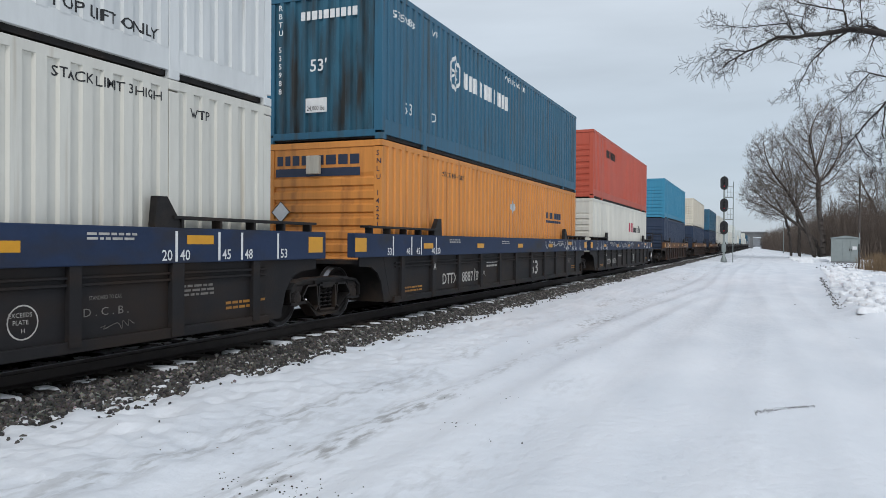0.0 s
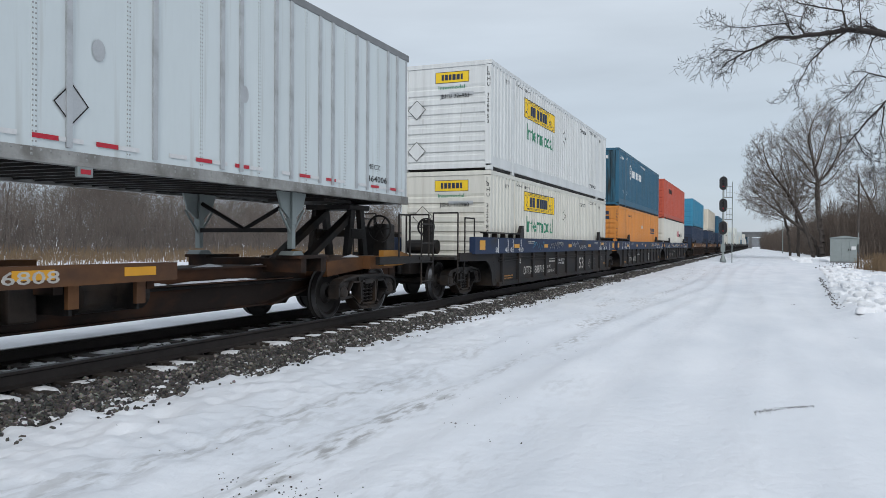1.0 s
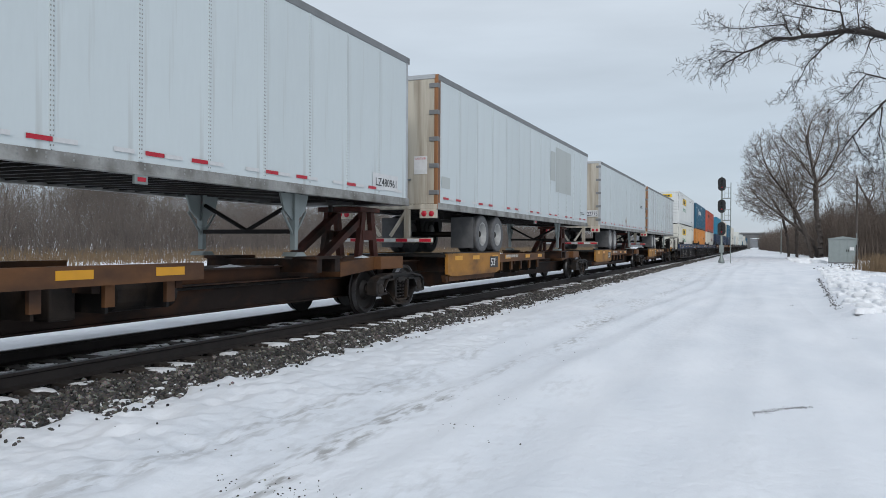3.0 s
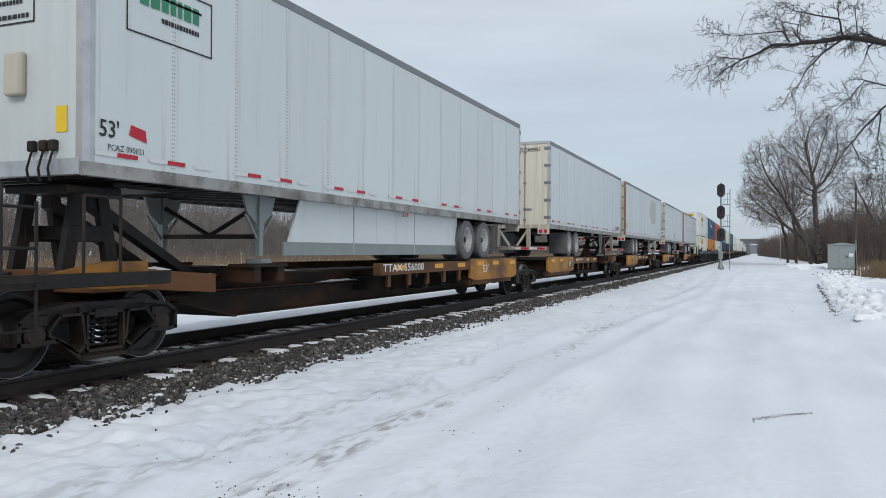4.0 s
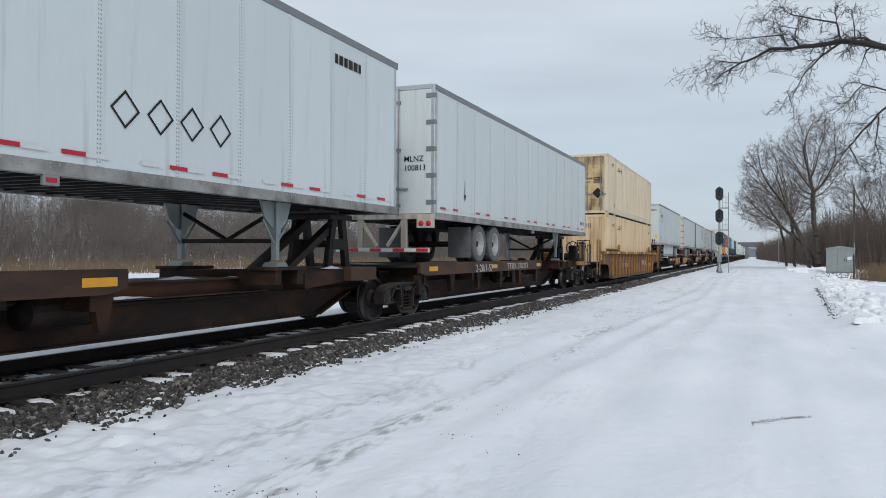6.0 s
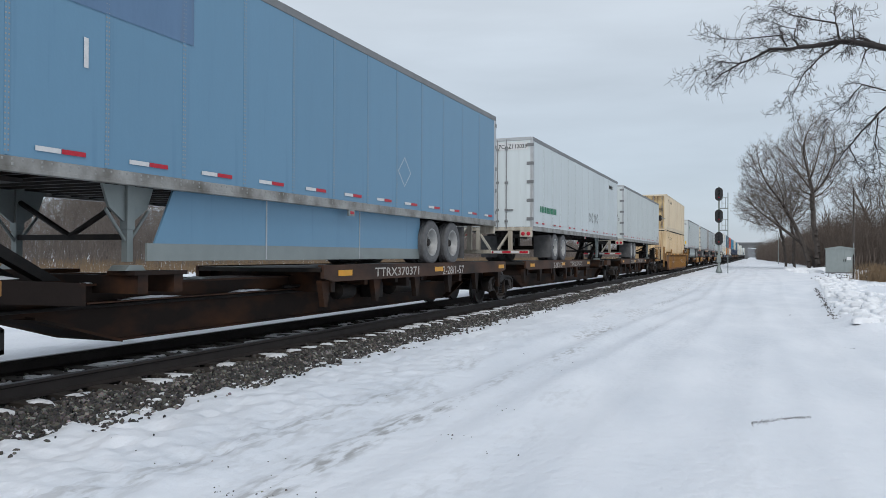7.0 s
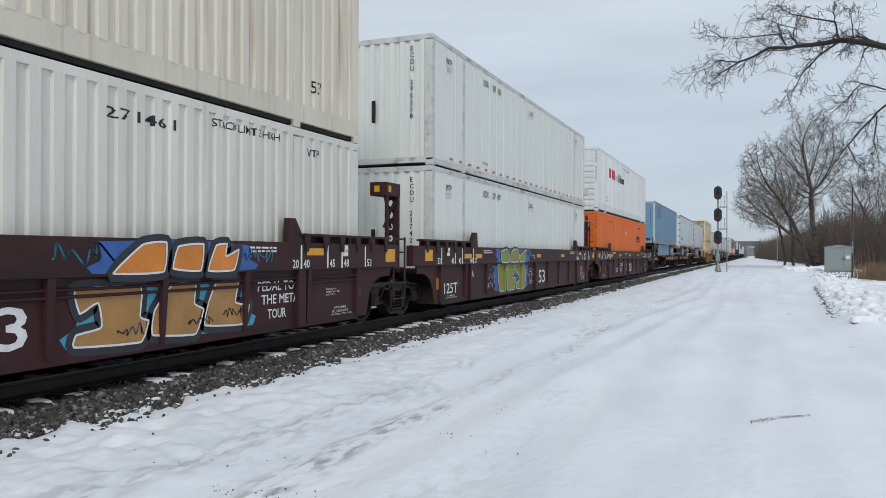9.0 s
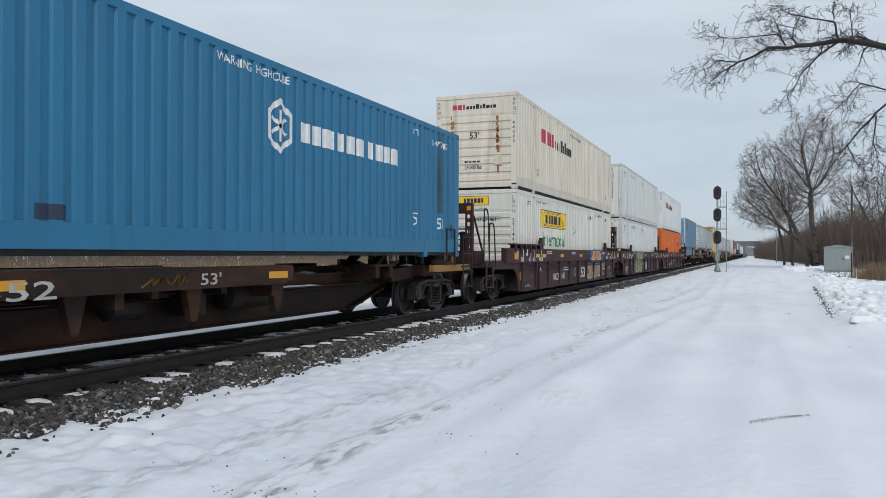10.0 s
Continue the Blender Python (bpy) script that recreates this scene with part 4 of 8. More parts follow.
    # reflectors
    def refl(bm):
        box(bm, x + 0.059, x + 0.063, -0.24, 0.24, -0.055, 0.055)
    rm = shared("reflector", refl, M_REFL)
    for y in (1.77, 2.55, 5.05, 8.25, 11.5, 14.4) if style == "maroon" else (1.9, 4.5, 7.28, 8.0, 11.16, 14.2) if style == "tan" else (1.75, 4.94, 8.3, 11.7, 14.42):
        at(part("reflector", rm, None, t), y=y, z=1.452 if style == "tan" else 1.36 if y > 14 else 1.28)
    for y in (-0.6 if style == "maroon" else -1.15, 17.05):
        bm = bmesh.new()
        box(bm, x + 0.058, x + 0.063, y - 0.2, y + 0.2, *((1.18, 1.42) if style != "tan" else (1.40, 1.505)))
        part("end_reflector", bm, M_REFL, t)
    # size marks on the chord near the ends
    for tail in () if style == "tan" else (True, False):
        for i, (wd, d) in enumerate((("40", 2.15), ("45", 1.38), ("48", 0.92), ("53", 0.10))):
            y = d if tail else CL - d
            mark([rect(y - 0.022, y + 0.022, 1.10, 1.46)], M_WHITE, t, x + 0.06, name="size_mark")
            lettering(wd, y - 0.24 if tail else y + 0.06, 1.115, 0.13, M_WHITE, t, x + 0.06, width=0.17)
            if wd == "40":
                lettering("20", y + 0.06 if tail else y - 0.24, 1.115, 0.13, M_WHITE, t, x + 0.06, width=0.17)
    if style != "tan":
        def wide_post(bm):
            box(bm, x - 0.03, x + 0.052, -0.10, 0.10, 0.21, zc + 0.004, 0.008)
        for y in (2.1, 8.0, CL - 2.1):
            part("wide_post", shared(("wide_post", style), wide_post, side), None, t).matrix_basis = pose(0, y, 0)
    if style == "maroon":
        for y, wd, z in ((0.62, "NO. 24 BRAKE BEAMS", 0.365), (0.54, "2 INCH TREAD COND. SHOES", 0.325)):
            lettering(wd, y, z, 0.035, M_WHITE, t, x - 0.018, width=0.5 if z > 0.35 else 0.66)
        for y in (0.75, CL - 0.75):
            bm = bmesh.new()
            lathe(bm, [(-0.004, 0.085), (0.004, 0.085)], (x - 0.019, y + 0.55, 0.66), "x", 18)
            part("inspection_hole", bm, M_BLACK, t)
    t.matrix_basis = pose(XC, u, 0)
    rolling(t, (u, 0))
    return t


def spine_car(label, u, deck_paint, wheels_tail=True, length=16.6, lo=-1.2, lead_end=False, trail_end=False, brown=False):
    """One platform of an articulated spine car; y = 0 is the trailer's trailing end."""
    t = thing("spine_car", label, "spine car", "cars of the train")
    hi = lo + length + 1.6
    g = (lambda y: y) if wheels_tail else (lambda y: CL - y)

    def put(name, make, mat, lab=""):
        bm = bmesh.new()
        make(bm)
        return part(name, bm, mat, t, lab)

    low_z = 0.26 if brown else 0.34
    t0, t1 = (3.5, 4.75) if trail_end else (1.5, 2.6)
    h0, h1 = (3.3, 4.8) if lead_end else (1.5, 2.6)

    def spine(bm):
        o = [(lo, 0.62), (lo + t0, 0.62), (lo + t1, low_z), (hi - h1, low_z), (hi - h0, 0.62), (hi, 0.62), (hi, 0.96), (lo, 0.96)]
        prism(bm, o, -0.40, 0.40)
        for y in (lo + 0.02, hi - 0.3):
            box(bm, -0.42, 0.42, y, y + 0.3, 0.58, 1.0, 0.02)
    put("spine", spine, M_BROWN)
    put("spine_flange", lambda bm: box(bm, -0.48, 0.48, lo + t1, hi - h1, low_z - 0.015, low_z + 0.012, 0.004), M_BROWN)
    for p_, q_, r0, r1 in ((lo + t0, lo + t1, 0.62, low_z), (hi - h1, hi - h0, low_z, 0.62)):
        put("slope_flange", lambda bm: prism(bm, [(p_, r0 - 0.02), (q_, r1 - 0.02), (q_, r1 + 0.012), (p_, r0 + 0.012)], -0.56, 0.56), M_BROWN)
    put("spine_flange", lambda bm: box(bm, -0.47, 0.47, lo + 0.4, hi - 0.4, 0.945, 0.972, 0.004), M_DECKB)
    put("side_ledge", lambda bm: box(bm, 0.40, 0.56, lo + 4.2, hi - 4.2, 0.735, 0.755, 0.004), M_DECKB)
    r_ = random.Random(int(-u * 10))
    for k in range(6):
        ya_ = r_.uniform(lo + 4.3, hi - 6.0)

        def ledge_snow(bm):
            n_ = 12
            w_ = r_.uniform(0.5, 1.6)
            low_ = [(ya_ + w_ * i / n_, 0.42 + 0.03 * r_.random(), 0.54 - 0.06 * r_.random()) for i in range(n_ + 1)]
            rows_ = []
            for i, (q, xa, xb) in enumerate(low_):
                h_ = 0.03 * math.sin(math.pi * i / n_) * r_.uniform(0.7, 1.2)
                rows_.append([bm.verts.new(v_) for v_ in ((xb, q, 0.755), ((xa + xb) / 2 + 0.03, q, 0.757 + h_), (xa, q, 0.757 + h_ * 0.9), (xa, q, 0.755))])
            for p_, q_ in zip(rows_, rows_[1:]):
                for i in range(4):
                    bm.faces.new((p_[i], p_[(i + 1) % 4], q_[(i + 1) % 4], q_[i]))
        put("snow_drift", ledge_snow, M_SNOWP, "thin drift of snow")
    a, b = sorted((g(-0.75), g(9.05))) if brown else sorted((g(0.6), g(4.4)))
    zl = 0.88 if brown else 0.60
    put("wheel_platform", lambda bm: box(bm, -1.27, 1.27, a, b, 1.04, 1.11, 0.006), M_STEEL)
    for sx in (1, -1):
        xa, xb = (1.24, 1.31) if sx > 0 else (-1.31, -1.24)
        put("platform_side", lambda bm: prism(bm, [(a, zl + 0.06), (a + 0.3, zl), (b - 0.3, zl), (b, zl + 0.06), (b, 1.13), (a, 1.13)], xa, xb), deck_paint)
    c, d = sorted((g(4.4), g(9.2)))
    for sx in () if brown else (1, -1):
        xa, xb = (1.10, 1.285) if sx > 0 else (-1.285, -1.10)
        put("guide_rail", lambda bm: prism(bm, [(c, 0.86), (d, 0.88), (d, 1.09), (c, 1.09)], xa, xb), M_YCARD)
    bm = bmesh.new()
    box(bm, 1.19, 1.30, a, b, 1.13, 1.16)
    part("deck_edge", bm, M_STEEL if not brown else deck_paint, t)
    if not brown:
        put("lower_sill", lambda bm: box(bm, 1.12, 1.22, a + 0.3, b - 0.3, 0.48, 0.62, 0.01), M_YCARD)
    for y in np.linspace(a + 0.4, b - 0.4, 4):
        put("cross_bearer", lambda bm: box(bm, -1.24, 1.24, y - 0.07, y + 0.07, 0.70, 1.04), M_BROWN)
    for y in np.linspace(a + 0.25, b - 0.25, 6):
        put("bracket", lambda bm: prism(bm, [(y - 0.05, 0.46), (y + 0.05, 0.46), (y + 0.16, zl + 0.02), (y - 0.16, zl + 0.02)], 1.10, 1.20), M_BROWN if brown else M_YCARD)
    for y in np.linspace(c + 0.5, d - 0.5, 5) if not brown else ():
        put("bracket", lambda bm: box(bm, 1.14, 1.20, y - 0.07, y + 0.07, 0.62, 0.89, 0.006), M_YCARD)
        put("gusset", lambda bm: prism(bm, [(y - 0.02, 0.55), (y + 0.02, 0.55), (y + 0.02, 0.88), (y - 0.02, 0.88)], 0.40, 1.15), M_STEEL)
    for y in np.linspace(c + 0.6, d - 0.3, 4):
        put("cross_bearer", lambda bm: box(bm, -1.15, 1.15, y - 0.06, y + 0.06, 0.78, 0.92), M_BROWN)
    # trailer hitch stand
    yh = g(CL - 0.92)
    s = 1 if wheels_tail else -1

    def hitch(bm):
        for sx in (0.40, -0.40):
            for k in (-1, 1):
                prism(bm, [(yh + k * 0.36 - 0.09, 0.98), (yh + k * 0.36 + 0.09, 0.98), (yh + k * 0.17 + 0.08, TB - 0.14), (yh + k * 0.17 - 0.08, TB - 0.14)], sx - 0.05, sx + 0.05)
            box(bm, sx - 0.06, sx + 0.06, yh - 0.26, yh + 0.26, 1.42, 1.62, 0.01)
            box(bm, sx - 0.14, sx + 0.14, yh - 0.55, yh + 0.55, 0.95, 1.06, 0.02)
        box(bm, -0.50, 0.50, yh - 0.42, yh + 0.42, TB - 0.15, TB - 0.052, 0.02)
        box(bm, -0.40, 0.40, yh - 0.05, yh + 0.05, 1.46, 1.60)

    def strut(bm):
        a_, b_ = yh - s * 1.85, yh - s * 0.02
        o = [(a_, 1.02), (a_ + s * 0.24, 1.02), (b_, 1.84), (b_, 2.00)]
        for sx in (0.33, -0.33):
            prism(bm, o if s > 0 else o[::-1], sx - 0.08, sx + 0.08)
    hm = M_STEEL if brown or trail_end or lead_end else M_HITCH
    put("hitch", hitch, hm)
    put("hitch_strut", strut, hm)
    # box and flared plate at the platform's leading end, with drifted snow
    ye = yh - s * 0.05

    def end_box(bm):
        box(bm, -1.0, 1.0, min(ye - s * 0.45, ye + s * 0.55), max(ye - s * 0.45, ye + s * 0.55), 0.84, 1.09, 0.012)
    put("end_box", end_box, M_YCARD if not brown else M_DECKB)

    def flare(bm):
        o = [(ye - s * 0.45, 0.84), (ye - s * 1.75, 0.74), (ye - s * 1.75, 1.00), (ye - s * 1.1, 1.04), (ye - s * 0.45, 1.09)]
        prism(bm, o if s < 0 else o[::-1], -0.84, 0.84)
    put("flared_plate", flare, M_YCARD if not brown else M_BROWN)
    for dy, xx, zz, w in ((-0.7, 0.72, 1.07, 0.35), (-2.6, 0.34, 0.965, 0.8), (-4.2, 0.30, 0.965, 0.5)):
        def drift(bm):
            r_ = random.Random(int(dy * 10) + int(-u))
            low_ = [bm.verts.new((xx + 0.13 * math.cos(k_ * 0.628) * r_.uniform(0.6, 1.2), ye + s * dy + w * math.sin(k_ * 0.628) * r_.uniform(0.6, 1.1), zz)) for k_ in range(10)]
            top_ = bm.verts.new((xx, ye + s * dy, zz + 0.05))
            for k_ in range(10):
                bm.faces.new((low_[k_], low_[(k_ + 1) % 10], top_))
            bm.faces.new(low_[::-1])
        put("snow_drift", drift, M_SNOWP, "thin drift of snow")
    yp = g(CL - 3.6)
    for sx in (0.92, -0.92):
        put("landing_pad", lambda bm: box(bm, sx - 0.22, sx + 0.22, yp - 0.45, yp + 0.45, 1.08, 1.13, 0.006), M_BROWN)
    put("pad_arm", lambda bm: [box(bm, -1.12, 1.12, yp + k - 0.08, yp + k + 0.08, 0.86, 1.08) for k in (-0.3, 0.3)], M_BROWN)
    # air tank, brake gear and hoses below the deck
    ym = (c + d) / 2

    def tank(bm):
        lathe(bm, [(-0.55, 0.06), (-0.5, 0.2), (0.5, 0.2), (0.55, 0.06)], (0.66, ym + 1.9, 0.70), "y", 16)
        lathe(bm, [(-0.3, 0.05), (-0.25, 0.15), (0.25, 0.15), (0.3, 0.05)], (0.72, ym - 0.6, 0.66), "y", 14)
        box(bm, 0.5, 0.86, ym + 0.45, ym + 0.80, 0.48, 0.86, 0.03)
        rod(bm, (0.62, c, 0.80), (0.62, d, 0.80), 0.025)
        rod(bm, (0.48, lo + 1, 0.70), (0.48, hi - 1, 0.70), 0.022)
    put("brake_gear", tank, M_STEEL)
    if lead_end or trail_end:
        y0, dirn = (hi, 1) if lead_end else (lo, -1)

        def span(d0, d1):
            return min(y0 - dirn * d0, y0 - dirn * d1), max(y0 - dirn * d0, y0 - dirn * d1)
        put("end_walkway", lambda bm: box(bm, -1.35, 1.35, *span(0.2, 0.75), 1.0, 1.06), M_STEEL)
        put("ladder", lambda bm: ladder(bm, 1.33, y0 - dirn * 0.33, 0.48, 1.80, 0.60, 4), M_STEEL)
        put("handrail", lambda bm: pipe(bm, [(1.33, y0 - dirn * 0.25, 1.0), (1.33, y0 - dirn * 0.25, 1.95), (0.8, y0 - dirn * 0.25, 1.95), (0.8, y0 - dirn * 0.25, 1.0)], 0.018), M_STEEL)
        if lead_end:
            put("brake_stand", lambda bm: box(bm, -0.2, 0.2, *span(0.3, 0.6), 1.0, 1.7, 0.03), M_STEEL)
        for e in (1, -1):
            put("side_arm", lambda bm: box(bm, e * 1.28 - 0.05, e * 1.28 + 0.05, *span(0.15, 2.5), 0.93, 1.08, 0.01), M_YCAR if brown else M_STEEL)
        if lead_end:
            put("brake_box", lambda bm: box(bm, 0.75, 1.05, *span(1.3, 1.7), 1.05, 1.72, 0.04), M_STEEL)

        def brake_wheel(bm):
            lathe(bm, [(-0.02, 0.27), (0.02, 0.27), (0.02, 0.235), (-0.02, 0.235), (-0.02, 0.27)], (0.95, y0 - dirn * 1.8, 1.62), "y", 22, False)
            for k in range(3):
                q = k * math.pi / 3
                rod(bm, (0.95 - 0.25 * math.cos(q), y0 - dirn * 1.8, 1.62 - 0.25 * math.sin(q)), (0.95 + 0.25 * math.cos(q), y0 - dirn * 1.8, 1.62 + 0.25 * math.sin(q)), 0.014, 6)
        if lead_end:
            put("brake_wheel", brake_wheel, M_STEEL)
        put("handrail", lambda bm: pipe(bm, [(1.33, y0 - dirn * 1.2, 1.06), (1.33, y0 - dirn * 1.2, 1.9), (1.33, y0 - dirn * 1.7, 1.9), (1.33, y0 - dirn * 1.7, 1.06)], 0.018), M_STEEL)
        for d in (1.04, 1.49) if brown and lead_end else ():
            put("end_post", lambda bm: box(bm, 1.16, 1.22, y0 - dirn * d - 0.05, y0 - dirn * d + 0.05, 1.08, 1.79, 0.008), M_YCAR, "worn yellow steel post")
        coupler(t, y0, y0 + dirn * 0.9)
        for sx in (1, -1):
            o = [(y0 - dirn * 2.2, 0.90), (y0 - dirn * 1.55, 0.90), (y0 - dirn * 0.7, 0.96), (y0 - dirn * 0.1, 0.96), (y0 - dirn * 0.1, 1.06), (y0 - dirn * 0.9, 1.08), (y0 - dirn * 1.6, 1.20), (y0 - dirn * 2.2, 1.20)]
            put("end_arm", lambda bm: prism(bm, o, sx * 1.20 - 0.05, sx * 1.20 + 0.05), M_YELLOW if not brown else M_BROWN, "worn yellow end arm" if not brown else "")
    def refl(bm):
        box(bm, 1.308, 1.3125, -0.24, 0.24, -0.05, 0.05)
    rm = shared("reflector_spine", refl, M_REFL)
    for y in (a + 0.7, (a + b) / 2, b - 0.4):
        at(part("reflector", rm, None, t), y=y, z=1.02)
    rm2 = shared("reflector_rail", lambda bm: box(bm, 1.284, 1.289, -0.24, 0.24, -0.05, 0.05), M_REFL)
    for y in () if brown else (c + 0.8, (c + d) / 2 + 0.4, d - 0.6):
        at(part("reflector", rm2, None, t), y=y, z=1.0)
    t.matrix_basis = pose(XC, u, 0)
    rolling(t, (u, 0))
    return t


# ---- the train, from its head to its tail; u is where a load's trailing end stands at the start ----
Z_LOW, Z_TOP = 0.38, 3.29


def stack(u, low, high, end_low="ribs", end_high="ribs", doors=None, **kw):
    a = container(low[0], u, Z_LOW, low[1], end_low, film_shade=low[2] if len(low) > 2 else None, **kw)
    b = container(high[0], u, Z_TOP, high[1], end_high, doors=doors, film_shade=high[2] if len(high) > 2 else None, **kw)
    return a, b


FAR = "weathered shipping container riding far ahead in the train"
jb_low, jb_top = stack(-6.88, ("white corrugated container in a blue well car", M_JB), ("white corrugated container stacked on a white one", M_JBT))
sn_low, ch_top = stack(12.77, ("faded orange corrugated container in a blue well car", M_ORANGE2), ("teal blue corrugated container with a sooty end", M_TEAL), "ribs", "waves", doors=M_SOOT)
w_low, red_top = stack(32.2, ("white container with red lettering in a blue well car", M_JB), ("red corrugated container stacked on a white one", M_RED))
stack(57.9, ("dark navy container in a brown well car", M_NAVY), ("light blue container stacked on a navy one", M_LBLUE))
stack(83.5, ("dark navy container in a brown well car", M_NAVY), ("cream container stacked on a navy one", M_CREAM))
stack(110.0, ("dark navy container in a brown well car", M_NAVY), ("teal blue container stacked on a navy one", M_TEAL))
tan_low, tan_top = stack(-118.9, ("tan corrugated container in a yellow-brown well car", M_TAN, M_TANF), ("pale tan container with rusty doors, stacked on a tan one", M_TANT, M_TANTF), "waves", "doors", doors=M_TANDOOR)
or_low, xp_top = stack(-198.9, ("bright orange corrugated container in a maroon well car", M_ORANGE), ("white corrugated container stacked on an orange one", M_JBT))
ec_low, ec_top = stack(-217.95, ("white smooth-sided container in a maroon well car", M_EC), ("greyish white smooth-sided container with red tape", M_EC), "panel", "panel", side="plates", rail=M_ECRAIL)
jb2_low, xp2_top = stack(-237.45, ("white corrugated container in a maroon well car", M_JB), ("cream white container with rust-streaked end", M_CREAM))
ch2 = container("bright blue corrugated container on a low spine car", -258.35, 1.27, M_BLUE, "waves")
for i, c in enumerate((M_JB, M_TRAILG, M_JB, M_EC, M_TRAILG, M_JB, M_TEAL, M_JB, M_TRAILG, M_JB, M_EC, M_NAVY, M_JB, M_TEAL)):
    container(FAR, 134.0 + i * 22.5, 1.35 if i % 3 else Z_LOW, c)
    if i % 3 == 0:
        container(FAR, 134.0 + i * 22.5, Z_TOP, (M_JB, M_EC, M_TRAILG, M_JB, M_TEAL)[i // 3])
    well_car("dark well car far ahead in the train", 134.0 + i * 22.5, M_WELL, M_WELL, -2.5, 18.6, plain=True)

tr_me = trailer("white trailer with raised side posts and worn doors", -27.95, 16.0, M_TRAIL, posts=True, axle=2.85, postmat=M_RUSTY)
tr_us = trailer("white sheet-sided trailer with dirty ribbed doors", -43.55, 14.6, M_TRAIL, axle=2.8, gear=4.0)
tr_3 = trailer("white sheet-sided trailer with patched panels", -62.25, 16.0, M_TRAIL, postmat=M_RUSTY)
tr_4 = trailer("white trailer with cream rear doors", -78.3, 14.6, M_TRAIL, doorpaint=M_CREAM)
tr_pr = trailer("white trailer with a side skirt and a bare nose", -97.75, 15.95, M_TRAILG, nose_last=True, skirt=M_TRAILG)
tr_gr = trailer("light grey riveted trailer with white doors", -140.1, 16.05, M_TRAILG, doorpaint=M_TRAILG)
tr_pc = trailer("white trailer with clean white doors", -158.0, 16.05, M_TRAIL, doorpaint=M_TRAIL)
tr_bl = trailer("sky blue trailer with a blue side skirt", -177.75, 16.05, M_TRAILB, nose_last=True, skirt=M_TRAILB, tape_full=True, gear=3.25)

BLUEWELL = "grimy dark well car with blue top chords"
MAR = "maroon well car with reflectors and white stencils"
car_jb = well_car(BLUEWELL, -6.88, M_CHORD, M_WELL, -1.67, 17.35, trail_end=True)
car_ch = well_car(BLUEWELL, 12.77, M_CHORD, M_WELL, -1.35, 17.3)
car_rd = well_car(BLUEWELL, 32.2, M_CHORD, M_WELL, -1.35, 17.5, lead_end=True)
bogie(car_jb, -1.42)
bogie(car_jb, 18.0)
bogie(car_ch, 17.75)
bogie(car_rd, 17.75)
for u in (57.9, 83.5, 110.0):
    c = well_car("rusty brown well car with worn paint", u, M_YCARD, M_BROWN, -1.5, 17.6, True, True)
    bogie(c, -1.6)
    bogie(c, 17.75)
car_tan = well_car("weathered yellow-brown well car with ribbed sides", -118.9, M_YCAR, M_YCARD, -2.0, 17.6, True, True, 16, "tan")
bogie(car_tan, -1.85)
bogie(car_tan, 17.6)
car_or = well_car(MAR, -198.9, M_MAROON, M_MAROON, -1.45, 17.4, lead_end=True, style="maroon")
car_ec = well_car(MAR, -217.95, M_MAROON, M_MAROON, -1.4, 17.4, style="maroon", pipes=False)
car_j2 = well_car("maroon well car with graffiti and white stencils", -237.45, M_MAROON, M_MAROON, -1.55, 17.4, trail_end=True, style="maroon")
bogie(car_or, 17.75)
bogie(car_or, -1.4)
bogie(car_ec, -1.4)
bogie(car_j2, -1.6)

YSP, BSP = "rusty spine car with a yellow wheel platform", "dark brown spine car with a timber-edged platform"
sp = [spine_car(YSP, -27.75, M_YELLOW, True, lead_end=True), spine_car(YSP, -45.15, M_YELLOW, True), spine_car(YSP, -62.25, M_YELLOW, True),
      spine_car(YSP, -79.1, M_YELLOW, True), spine_car(YSP, -97.75, M_YELLOW, False, trail_end=True),
      spine_car(BSP, -140.1, M_DECKB, True, lead_end=True, brown=True), spine_car(BSP, -158.0, M_DECKB, True, brown=True),
      spine_car(BSP, -177.75, M_DECKB, False, trail_end=True, brown=True),
      spine_car("rusty spine car with yellow reflectors", -258.35, M_BROWN, True, lead_end=True, brown=True)]
for s, y in ((0, 14.45), (0, -1.45), (1, -1.3), (2, -1.45), (3, -1.4), (4, 0.5), (5, 15.3), (5, -1.0), (6, -2.7), (7, 0.36), (8, 15.15)):
    bogie(sp[s], y)


